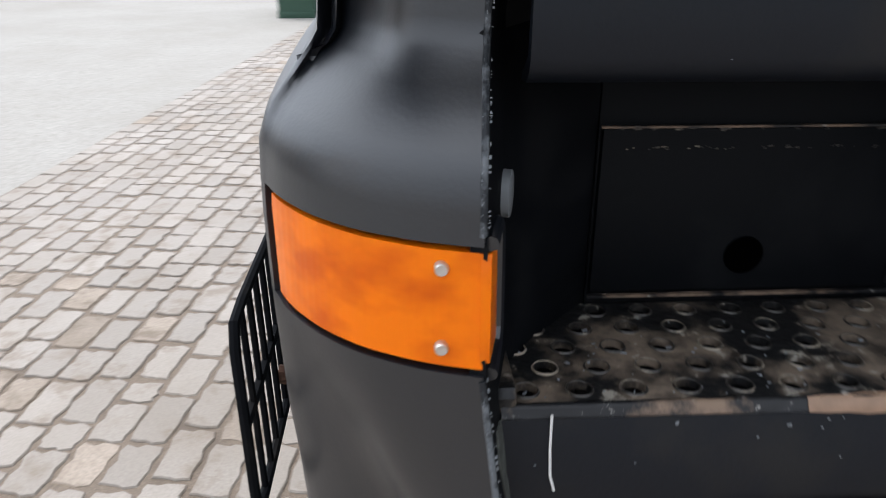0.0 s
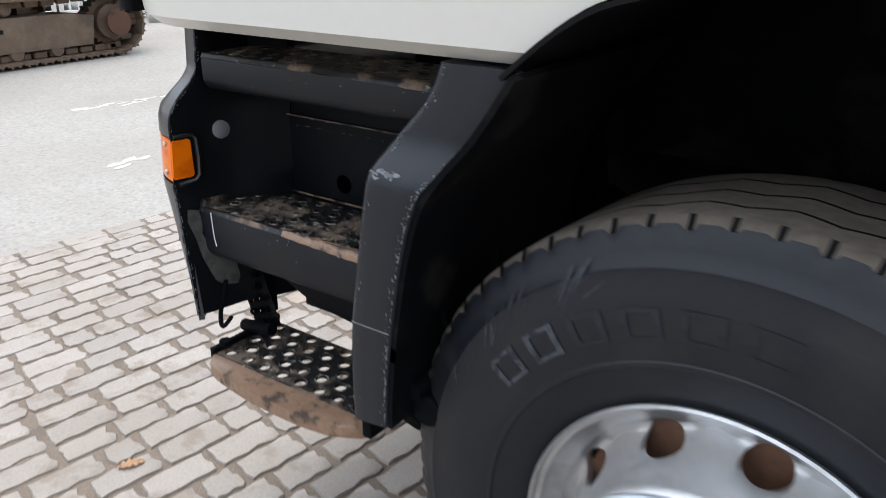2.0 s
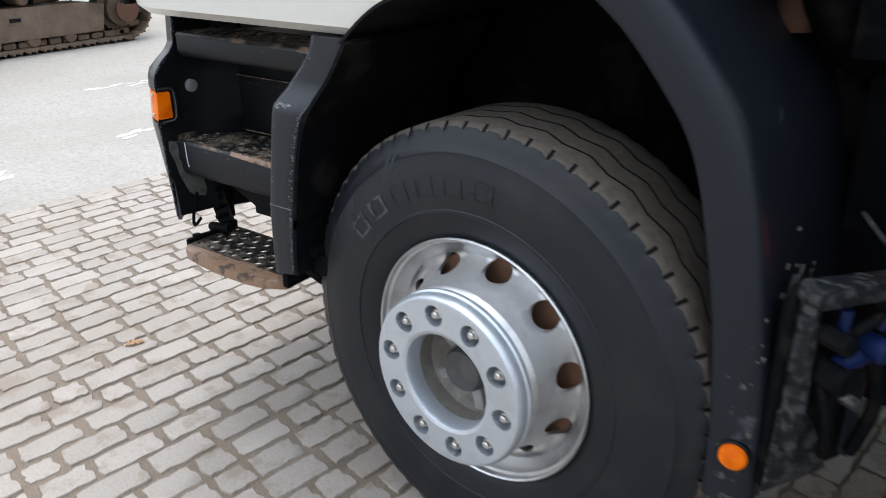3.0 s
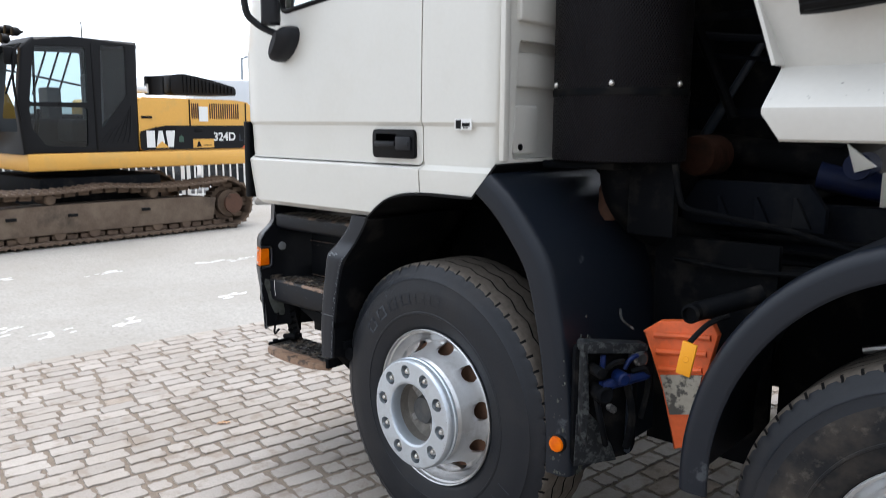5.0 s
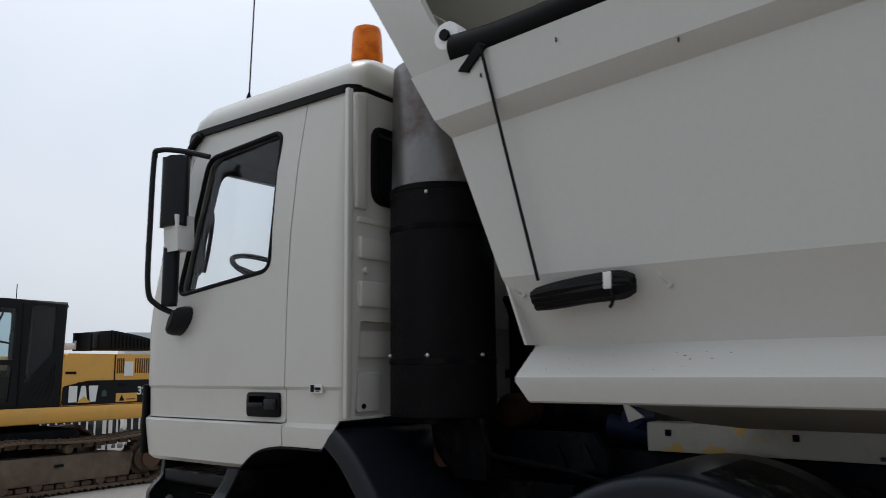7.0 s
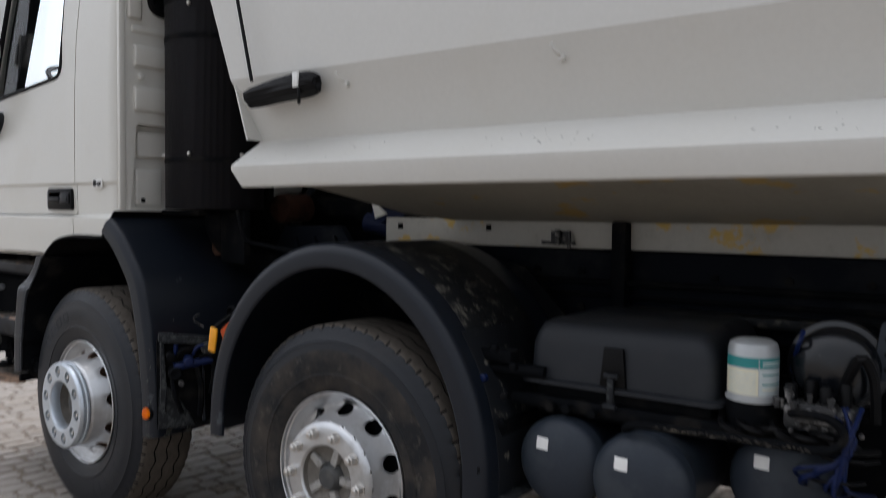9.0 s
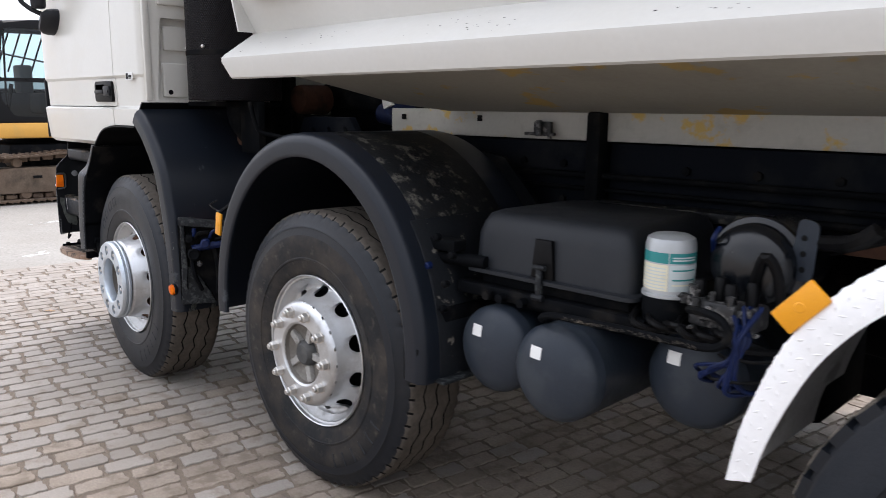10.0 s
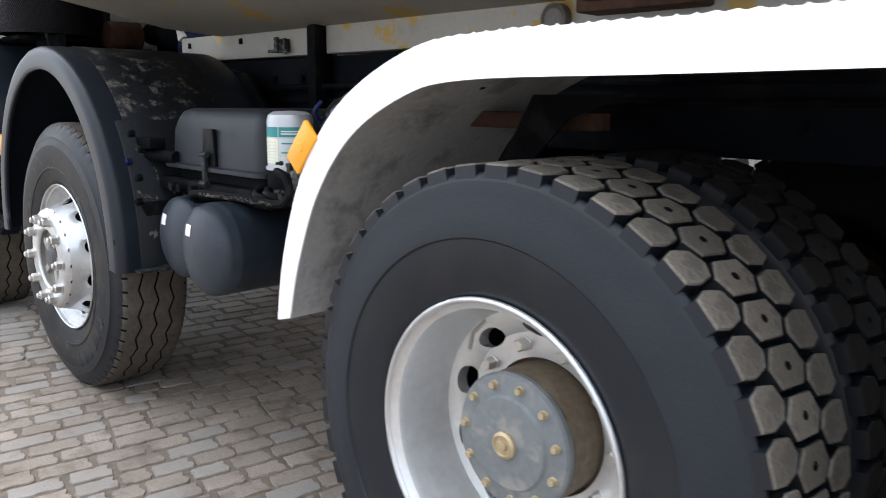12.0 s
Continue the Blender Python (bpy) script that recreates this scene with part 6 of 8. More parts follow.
def step(x0, x1, y0, y1, z, cols, rows, r, depth, label, side=True):
    bm = fresh()
    fold = min(0.016, depth * 0.5)
    prof = [(y0 + 0.010, z - 0.001), (y0 + 0.003, z - 0.004), (y0, z - 0.012), (y0, z - depth + fold), (y0 + fold * 0.25, z - depth + fold * 0.35), (y0 + fold * 0.9, z - depth - fold * 0.2), (y0 + fold * 2.2, z - depth - fold * 0.3), (y0 + fold * 2.2, z - depth), (y0 + 0.012, z - depth + fold), (y0 + 0.010, z - 0.02)]
    prism(bm, prof, "x", x0, x1)
    st = part("cab_step", bm, STEP_FACE, truck, label, 50)
    part("tread_plate", perforated(fresh(), x0, x1, y0 + 0.010, y1, z, cols, rows, r), [STEP_TOP, BURR], st, "worn perforated tread plate")
    bm = fresh()
    lines = []
    for i in range(0, 25):
        x = x0 + (x1 - x0) * i / 24
        wide = 0.0010 + 0.010 * (i / 24) ** 2.6 + 0.0005 * math.sin(i * 2.1)
        lines.append([(x, y0 - 0.0012, z - 0.006 - wide * 0.9), (x, y0 - 0.0006, z - 0.008), (x, y0 + 0.003, z - 0.0015), (x, y0 + 0.003 + wide, z + 0.0006), (x, y0 + 0.004 + wide * 2.4, z + 0.0008), (x, y0 + 0.004 + wide, z - 0.002), (x, y0 + 0.004, z - 0.012)])
    part("worn_edge", loft(bm, lines), STEP_EDGE, st, "edge worn to bare brown metal", 60)
    if depth > 0.08:
        bm = fresh()
        lines = []
        for i in range(17):
            u = i / 16
            x = x0 + (x1 - x0) * (0.48 + 0.52 * u)
            wide = 0.0015 + 0.0125 * u ** 0.8 + 0.0010 * math.sin(i * 2.7)
            lines.append([(x, y0 - 0.0016, z - 0.007 - wide * 0.8), (x, y0 - 0.0010, z - 0.007), (x, y0 + 0.003, z - 0.0006), (x, y0 + 0.004 + wide, z + 0.0012), (x, y0 + 0.004 + wide, z - 0.002), (x, y0 + 0.004, z - 0.012)])
        part("worn_edge", loft(bm, lines), WORN_EDGE, st, "edge rubbed down to bare brown metal", 60)
    rr = random.Random(int(z * 1000))
    bm = flakes(fresh(), rr, along([(x0 + 0.02, y0 - 0.0003, z - 0.016), (x1, y0 - 0.0003, z - 0.014)], (0, 0, -1), (0, -1, 0), min(0.05, depth * 0.6), 3.2), 18 if z < 1 else 10, 0.0024, 0.6)
    flakes(bm, rr, lambda r: ((r.uniform(x0 + 0.01, x1), y0 + 0.014 + 0.13 * r.random() ** 1.6, z + 0.0004), (1, 0, 0), (0, 1, 0), (0, 0, 1)), 60, 0.0024, 0.7, 0.0003)
    tagged(part("paint_chips", bm, CHIP, st, "", 0), kind="stuff")
    return st


upper_step = step(-1.100, -0.60, 0.068, 0.240, 0.866, 11, 5, 0.0098, 0.105, "upper black cab step with perforated worn tread")
step(-1.085, -0.44, 0.105, 0.260, 1.172, 14, 4, 0.0098, 0.066, "black top cab step under the door")
bm = fresh()
prism(bm, [(0.072, 0.862), (0.072, 0.874), (0.078, 0.880), (0.232, 0.880), (0.240, 0.874), (0.240, 0.862)], "x", -1.104, -1.088, 0.003)
part("step_rim", bm, STEP_TOP, upper_step, "raised black rim at the step's end")
bm = fresh()
tube(bm, [(-1.062, 0.0665, 0.862), (-1.0615, 0.0665, 0.83), (-1.060, 0.0665, 0.805), (-1.056, 0.0665, 0.790)], 0.0012, 5)
part("paint_drip", bm, WHITE, upper_step, "thin white paint drip")
low = step(-1.050, -0.615, 0.020, 0.200, 0.560, 8, 5, 0.0125, 0.012, "hinged lower cab step with a rounded nose")
bm = fresh()
nose = spline([(-1.05, 0.020), (-1.02, -0.010), (-0.90, -0.030), (-0.76, -0.032), (-0.66, -0.015), (-0.612, 0.020)], 4)
prism(bm, nose + [(-0.612, 0.034), (-1.05, 0.034)], "z", 0.532, 0.5595, 0.004)
part("step_nose", bm, WORN_EDGE, low, "rounded rusty step nose")
bm = fresh()
box(bm, (-1.062, 0.02, 0.545), (-1.047, 0.21, 0.572), 0.004)
for yy in (0.05, 0.19):
    lathe(bm, [(0.013, 0.570), (0.013, 0.582), (0.0, 0.583)], (-1.045, yy, 0), "z", 8)
part("step_cheek", bm, METAL_BLACK, low)
bm = fresh()
box(bm, (-0.618, 0.0, 0.545), (-0.596, 0.20, 0.585), 0.004)
part("step_cheek", bm, METAL_BLACK, low)
bm = fresh()
perforated(bm, 0.0, 0.085, 0.0, 0.165, 0.0, 3, 6, 0.0075, 0.008)
bmesh.ops.transform(bm, matrix=Matrix.Translation((-1.118, 0.150, 0.715)) @ Matrix.Rotation(radians(-90), 4, "X") @ Matrix.Rotation(radians(-22), 4, "Z"), verts=bm.verts)
hanger = part("step_hanger", bm, [METAL_BLACK, METAL_BLACK], low, "black perforated step hanger")
bm = fresh()
box(bm, (-1.045, 0.16, 0.60), (-1.025, 0.19, 0.78), 0.006)
tube(bm, [(-1.075, 0.13, 0.575), (-0.985, 0.13, 0.59)], 0.014, 10)
part("hanger_arm", bm, METAL_BLACK, low)
bm = fresh()
box(bm, (-0.70, 0.12, 0.56), (-0.60, 0.16, 0.78), 0.01)
part("step_hanger", bm, METAL_BLACK, low, "black perforated step hanger")
bm = fresh()
tube(bm, spline([(-1.07, 0.09, 0.70), (-1.075, 0.07, 0.63), (-1.06, 0.06, 0.605), (-1.04, 0.07, 0.63)], 4), 0.005, 6)
part("wire_hook", bm, METAL_BLACK, truck)
bm = fresh()
prism(bm, [(-1.0, 0.74), (-0.62, 0.72), (-0.66, 0.66), (-0.86, 0.68)], "y", 0.14, 0.16, 0.004)
part("step_skirt", bm, PLASTIC, truck)
# headlight guard
bm = fresh()
tube(bm, [(-1.315, 0.64, 0.885), (-1.320, 0.225, 0.885), (-1.322, 0.195, 0.878), (-1.321, 0.183, 0.855), (-1.312, 0.161, 0.715), (-1.311, 0.168, 0.697), (-1.310, 0.190, 0.692), (-1.305, 0.64, 0.692)], 0.0052, 8)
light_guard = part("headlight_guard", bm, METAL_BLACK, truck, "black steel grille guard before the headlight")
for k in range(11):
    y = 0.215 + 0.038 * k
    bm = fresh()
    tube(bm, [(-1.3195, y, 0.883), (-1.310, y - 0.018, 0.694)], 0.0034, 6)
    part("guard_bar", bm, METAL_BLACK, light_guard)
bm = fresh()
tube(bm, [(-1.316, 0.173, 0.785), (-1.311, 0.64, 0.785)], 0.005, 6)
part("guard_rail", bm, METAL_BLACK, light_guard)
bm = fresh()
tube(bm, [(-1.312, 0.33, 0.74), (-1.28, 0.33, 0.735), (-1.25, 0.33, 0.70)], 0.011, 8)
part("guard_brace", bm, RUST, light_guard)

# ---- stack and the gap behind the cab ----
SX, SY = 0.550, 0.37
bm = fresh()
prof = [(0.226, 1.475), (0.228, 1.48), (0.228, 2.43), (0.226, 2.445)]
lathe(bm, prof, (SX, SY, 0), "z", 64, cap=False)
uvl = bm.loops.layers.uv.new("uv")
for f in bm.faces:
    angs = [math.atan2(l.vert.co.x - SX, l.vert.co.y - SY) for l in f.loops]
    if max(angs) - min(angs) > math.pi:
        angs = [a + 2 * math.pi if a < 0 else a for a in angs]
    for l, a in zip(f.loops, angs):
        l[uvl].uv = (a * 0.234, l.vert.co.z)
stack = part("intake_pipe_guard", bm, GUARD, truck, "tall stack behind the cab in a black expanded-metal guard")
part("stack_pipe", lathe(fresh(), [(0.212, 1.50), (0.212, 2.40), (0.221, 2.45), (0.216, 2.90), (0.212, 3.00), (0.204, 3.005), (0.196, 2.95)], (SX, SY, 0), "z", 48), STEEL_PIPE, stack, "bare heat-stained steel upper pipe")
for z in (1.70, 2.26, 2.43):
    bm = fresh()
    lathe_h = [(0.2285, z - 0.012), (0.231, z - 0.010), (0.231, z + 0.010), (0.2285, z + 0.012)]
    lathe(bm, lathe_h, (SX, SY, 0), "z", 64, cap=False)
    part("guard_band", bm, METAL_BLACK, stack)
for a, z in ((22, 1.725), (22, 2.40), (-38, 1.725), (82, 1.725)):
    bm = fresh()
    c = Vector((SX + 0.231 * math.sin(radians(a)), SY - 0.231 * math.cos(radians(a)), z))
    bmesh.ops.create_uvsphere(bm, u_segments=10, v_segments=6, radius=0.010, matrix=Matrix.Translation(c))
    part("guard_screw", bm, NUT, stack)
bm = fresh()
tube(bm, spline([(SX, SY + 0.02, 1.50), (SX, SY + 0.05, 1.35), (SX + 0.05, SY + 0.2, 1.22), (SX + 0.2, 0.80, 1.15)], 5), 0.07, 14)
part("exhaust_elbow", bm, METAL_BLACK, truck, "black exhaust elbow")
bm = fresh()
lathe(bm, [(0.035, 1.34), (0.042, 1.36), (0.042, 1.45), (0.035, 1.475)], (0.475, 0.46, -0.09), "z", 16)
part("rusty_sleeve", bm, RUST, truck, "short rusty pipe sleeve")
bm = fresh()
box(bm, (0.60, 0.36, 1.22), (0.77, 0.40, 1.475), 0.006)
box(bm, (0.40, 0.66, 1.10), (0.60, 0.70, 2.30), 0.006)
part("stack_frame", bm, METAL_BLACK, truck, "black stack mounting frame")
# added plate: keeps sky light off the mudguard's top
bm = fresh()
box(bm, (0.335, 0.22, 1.446), (0.62, 0.60, 1.470), 0.004)
part("stack_tray", bm, METAL_BLACK, truck, "black plate added under the stack to shade the mudguard")
bm = fresh()
tube(bm, spline([(0.795, 0.30, 1.47), (0.81, 0.32, 1.36), (0.83, 0.34, 1.325), (0.90, 0.40, 1.305), (1.10, 0.48, 1.265), (1.27, 0.52, 1.22), (1.45, 0.55, 1.19)], 5), 0.010, 8)
part("pipe_bend", bm, METAL_BLACK, truck)
bm = fresh()
tube(bm, [(0.60, 0.80, 2.00), (0.78, 0.80, 1.62)], 0.020, 8)
part("hoist_strut", bm, METAL_BLACK, truck)
bm = fresh()
tube(bm, [(0.70, 1.4, 1.9), (1.3, 1.4, 1.75)], 0.03, 10)
part("hoist_strut", bm, METAL_BLACK, truck)
bm = fresh()
tube(bm, [(0.60, 0.93, 1.525), (0.86, 0.93, 1.97)], 0.015, 12)
tube(bm, [(0.60, 0.93, 1.525), (0.70, 0.93, 1.695)], 0.021, 12)
part("gas_strut", bm, TANK, truck, "thin blue-grey gas strut")
bm = fresh()
prism(bm, [(1.17, 1.535), (1.265, 1.462), (1.20, 1.440)], "y", 0.79, 0.81, 0.003)
part("belly_gusset", bm, CREAM, truck, "small cream corner plate under the body")
for z, r in ((1.91, 0.016), (1.84, 0.009)):
    part("hydraulic_line", tube(fresh(), spline([(0.55, 0.90, z + 0.03), (0.80, 0.92, z), (1.05, 0.97, z - 0.02)], 4), r, 8), CHASSIS, truck)
for k, (x, z) in enumerate(((0.80, 1.245), (0.93, 1.25), (1.06, 1.255))):
    bm = fresh()
    prism(bm, [(x, z), (x + 0.06, z), (x + 0.01, z + 0.10), (x, z + 0.10)], "y", 0.64, 0.66, 0.003)
    part("cover_rib", bm, CHASSIS, truck)
bm = fresh()
box(bm, (0.46, 1.00, 1.30), (1.0, 2.3, 2.30), 0.05, 3)
oil_tank = part("oil_tank", bm, METAL_BLACK, truck, "black hydraulic oil tank behind the cab")
bm = fresh()
box(bm, (0.455, 0.995, 1.62), (1.005, 2.305, 1.66), 0.004)
box(bm, (0.455, 0.995, 2.0), (1.005, 2.305, 2.03), 0.004)
part("tank_strap", bm, CHASSIS, oil_tank)
bm = fresh()
prism(bm, [(0.66, 1.30), (0.72, 1.40), (1.10, 1.40), (1.16, 1.32), (1.16, 1.24), (0.66, 1.24)], "y", 0.66, 0.70, 0.006)
part("cover_plate", bm, CHASSIS, truck, "dark painted cover plate over the chassis")
bm = fresh()
lathe(bm, [(0.0, 0.95), (0.13, 0.96), (0.14, 1.0), (0.14, 1.55), (0.0, 1.56)], (1.03, 0, 1.62), "y", 24)
tube(bm, [(0.55, 0.95, 1.52), (1.2, 0.95, 1.44)], 0.06, 14)
part("hydraulic_unit", bm, METAL_BLACK, truck)
bm = fresh()
tube(bm, [(1.06, 0.90, 1.42), (1.34, 0.94, 1.37)], 0.05, 16)
lathe(bm, [(0.045, 0.82), (0.045, 0.96)], (1.20, 0, 1.46), "y", 18)
part("hoist_mount", bm, BLUE_PAINT, truck, "dark blue painted hoist mount")
bm = fresh()
lathe(bm, [(0.0, 0.62), (0.07, 0.63), (0.075, 0.66), (0.075, 0.80)], (0.715, 0, 1.485), "y", 20)
part("rusty_canister", bm, RUST_DARK, truck, "brown rusty canister end")
for y in (0.5, 0.56, 0.62, 0.74):
    bm = fresh()
    tube(bm, spline([(0.72, y, 1.13), (0.95, y + 0.02, 1.11), (1.3, y + 0.05, 1.12), (1.7, y + 0.1, 1.08)], 4), 0.010, 6)
    part("brake_hose", bm, METAL_BLACK, truck)
# flaked paint on the guard behind the first wheel
rc = random.Random(77)
FLAKED = ((0.04, 0.50), (0.07, 0.56), (0.14, 0.49), (0.20, 0.53), (0.25, 0.60), (0.27, 0.50), (0.25, 0.70), (0.10, 0.64), (0.27, 0.78), (0.18, 0.60))


def guard_face(r):
    cy, cz = r.choice(FLAKED)
    z = max(0.465, r.gauss(cz, 0.028))
    return (float(np.interp(z, [0.46, 0.62, 0.80], [0.6445, 0.641, 0.622])), r.gauss(cy, 0.010), z), (0, 1, 0), (0.05, 0, 1), (1, 0, 0.05)


bm = flakes(fresh(), rc, guard_face, 420, 0.0042, 1.8, 0.0014)
flakes(bm, rc, guard_face, 70, 0.0105, 1.6, 0.0018)
flakes(bm, rc, lambda r: ((r.uniform(0.57, 0.635), -0.0362, 0.47 + 0.4 * r.random() ** 2), (1, 0, 0), (0, 0, 1), (0, -1, 0)), 34, 0.005, 1.3)
flakes(bm, rc, lambda r: ((r.uniform(0.612, 0.640), r.uniform(0.05, 0.12), r.uniform(0.72, 0.98)), (0, 1, 0), (0.12, 0, 1), (1, 0, 0.1)), 14, 0.0016, 9.0, 0.004)
tagged(part("paint_flakes", bm, BARE, rear_guard, "grey flaked patches", 0), kind="stuff")
# between the first two wheels: valve box, orange panel, spring eye
bm = fresh()
prism(bm, rounded([(0.70, 0.44), (0.93, 0.46), (0.93, 0.83), (0.70, 0.86)], 0.03), "y", 0.205, 0.225, 0.006)
valve = part("valve_bracket", bm, METAL_BLACK, truck, "black bracket with chipped paint and blue fittings")
bm = fresh()
prism(bm, [(0.712, 0.56), (0.735, 0.52), (0.738, 0.64), (0.728, 0.84), (0.712, 0.862)], "y", 0.172, 0.206, 0.006)
part("bracket_cheek", bm, FLAKED_PAINT, valve, "edge worn to grey")
bm = fresh()
prism(bm, rounded([(0.705, 0.835), (0.930, 0.815), (0.935, 0.845), (0.705, 0.872)], 0.008), "y", 0.160, 0.206, 0.005)
part("bracket_top", bm, FLAKED_PAINT, valve, "chipped upper flange")
bm = fresh()
prism(bm, [(0.705, 0.445), (0.86, 0.447), (0.84, 0.50), (0.79, 0.58), (0.745, 0.63), (0.708, 0.62)], "y", 0.196, 0.206, 0.004)
part("bracket_foot", bm, FLAKED_PAINT, valve, "bare grey lower corner")
bm = fresh()
prism(bm, rounded([(0.890, 0.47), (0.902, 0.47), (0.900, 0.70), (0.890, 0.72)], 0.003), "y", 0.186, 0.206, 0.002)
part("bracket_rib", bm, TANK, valve, "pale upright rib")
bm = fresh()
tube(bm, [(0.765, 0.150, 0.725), (0.930, 0.150, 0.750)], 0.017, 10)
tube(bm, [(0.775, 0.165, 0.78), (0.776, 0.165, 0.82)], 0.010, 8)
lathe(bm, [(0.022, 0.16), (0.022, 0.115), (0.016, 0.110), (0.0, 0.110)], (0.825, 0, 0.752), "y", 12)
tube(bm, spline([(0.845, 0.150, 0.775), (0.86, 0.145, 0.805), (0.89, 0.150, 0.815)], 3), 0.008, 8)
part("blue_fitting", bm, BLUE, valve)
bm = fresh()
lathe(bm, [(0.030, 0.20), (0.030, 0.135), (0.022, 0.128), (0.014, 0.132), (0.0, 0.132)], (0.772, 0, 0.700), "y", 16)
lathe(bm, [(0.018, 0.20), (0.018, 0.125), (0.0, 0.122)], (0.752, 0, 0.775), "y", 8)
tube(bm, spline([(0.76, 0.17, 0.68), (0.77, 0.15, 0.60), (0.80, 0.17, 0.52)], 4), 0.011, 6)
tube(bm, spline([(0.86, 0.17, 0.74), (0.88, 0.15, 0.62), (0.875, 0.17, 0.50)], 4), 0.013, 6)
tube(bm, spline([(0.87, 0.15, 0.765), (0.915, 0.14, 0.77), (0.935, 0.15, 0.71), (0.92, 0.16, 0.60)], 4), 0.010, 6)
tube(bm, spline([(0.78, 0.16, 0.77), (0.80, 0.14, 0.80), (0.84, 0.15, 0.80)], 4), 0.009, 6)
part("valve_hose", bm, METAL_BLACK, valve)
bm = fresh()
lathe(bm, [(0.024, 0.19), (0.026, 0.150), (0.018, 0.145), (0.0, 0.147)], (0.905, 0, 0.800), "y", 14)
part("valve_nut", bm, CAST, valve)
bm = fresh()
lathe(bm, [(0.012, 0.15), (0.012, 0.12), (0.0, 0.118)], (0.795, 0, 0.655), "y", 8)
part("valve_nut", bm, CAST, valve)
valve.matrix_basis = pose(0.689, -0.047, 0.06, 0, 0, 60) @ pose(-0.70, -0.16, 0)
bm = fresh()
panel = [(0.74, 0.92), (0.80, 0.965), (0.97, 0.995), (0.995, 0.95), (0.91, 0.56), (0.87, 0.54), (0.83, 0.74)]
prism(bm, panel, "y", 0.24, 0.275, 0.008)
chock = part("chock_panel", bm, ORANGE_PANEL, truck, "orange ribbed panel between the wheels")
for dz in (0.0, 0.055, 0.11):
    bm = fresh()
    tube(bm, [(0.785 + dz * 0.2, 0.238, 0.915 - dz), (0.975 - dz * 0.2, 0.238, 0.940 - dz)], 0.010, 8)
    part("panel_rib", bm, ORANGE_PANEL, chock)
bm = fresh()
prism(bm, [(0.815, 0.785), (0.955, 0.815), (0.930, 0.68), (0.855, 0.66)], "y", 0.232, 0.243)
part("flaking_patch", bm, PATCHY, chock, "flaking beige paint")
bm = fresh()
lathe(bm, [(0.030, 0.20), (0.030, 0.14), (0.022, 0.135), (0.020, 0.15), (0.0, 0.15)], (0.945, 0, 1.03), "y", 18)
tube(bm, [(0.945, 0.18, 1.03), (1.10, 0.30, 1.09)], 0.03, 12)
part("spring_eye", bm, METAL_BLACK, truck)
bm = fresh()
tube(bm, spline([(0.70, 0.16, 1.00), (0.74, 0.10, 0.985), (0.76, 0.14, 0.95)], 4), 0.004, 6)
part("wire_hook", bm, CAST, truck)
bm = fresh()
tube(bm, [(1.36, 0.42, 0.94), (1.50, 0.44, 0.98)], 0.012, 8)
part("shock_rod", bm, NUT, truck)

# ---- tipper body ----
SIDE = [(0.015, 2.84), (-0.020, 2.825), (-0.025, 2.62), (-0.010, 2.595), (0.030, 2.555), (0.020, 1.992), (0.104, 1.765), (0.108, 1.748), (-0.040, 1.655), (-0.057, 1.640), (-0.057, 1.625), (-0.040, 1.562), (-0.030, 1.556), (-0.020, 1.562), (0.02, 1.60), (0.16, 1.58), (0.34, 1.53), (0.55, 1.465), (0.75, 1.436)]
END = 6.6


def front_x(z, y):
    base = 0.87 + (2.55 - z) * 0.393
    if z > 2.56:
        base = 0.84 - (z - 2.595) * 0.60
    if z < 1.76:
        base = 1.172 if z > 1.745 else (1.185 if z > 1.60 else 1.225 + max(0.0, y) * 0.62)
    return base


SPLIT = 13
half_side, half_belly = SIDE[:SPLIT + 1], SIDE[SPLIT:]


def body_strip(section, mat, name, label):
    bm = fresh()
    rise = lambda x, z: z + (0.08 * (x - 0.87) if z > 2.5 else 0.0)
    a = [bm.verts.new((front_x(z, y), y, z)) for y, z in section]
    mids = [[bm.verts.new((x, y, rise(x, z))) for y, z in section] for x in (2.6, 4.2)]
    b = [bm.verts.new((END, y, rise(END, z))) for y, z in section]
    rows = [a] + mids + [b]
    for p, q in zip(rows, rows[1:]):
        for i in range(len(section) - 1):
            bm.faces.new((p[i], p[i + 1], q[i + 1], q[i]))
    return part(name, bm, mat, truck, label, 20)


tipper = body_strip(half_side, BED, "body_side", "pale cream steel tipper side wall with a folded lower flange")
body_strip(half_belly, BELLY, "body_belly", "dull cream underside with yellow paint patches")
mirror = [(2.5 - y, z) for y, z in SIDE]
bm = fresh()
a = [bm.verts.new((front_x(z, 2.5 - y), y, z)) for y, z in mirror]
b = [bm.verts.new((END, y, z)) for y, z in mirror]
for i in range(len(mirror) - 1):
    bm.faces.new((a[i], a[i + 1], b[i + 1], b[i]))
part("body_far_side", bm, BED, truck, "", 20)
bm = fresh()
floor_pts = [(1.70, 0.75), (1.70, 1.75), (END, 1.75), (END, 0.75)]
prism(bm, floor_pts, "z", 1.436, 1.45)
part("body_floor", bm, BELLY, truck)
bm = fresh()
secs = [(z, front_x(z, 0.1)) for z in (1.75, 1.99, 2.55, 2.60, 2.84, 3.25, 3.42)]
rows = [[(x, 0.03, z), (x, 2.47, z), (x + 0.01, 2.47, z), (x + 0.01, 0.03, z)] for z, x in secs]
loft(bm, rows)
prism(bm, [(front_x(1.75, 0.1), 0.10), (1.75, 0.75), (1.75, 1.75), (front_x(1.75, 0.1), 2.40)], "z", 1.742, 1.752)
part("body_front", bm, BED, truck, "sloping front wall of the tipper body", 20)
bm = fresh()
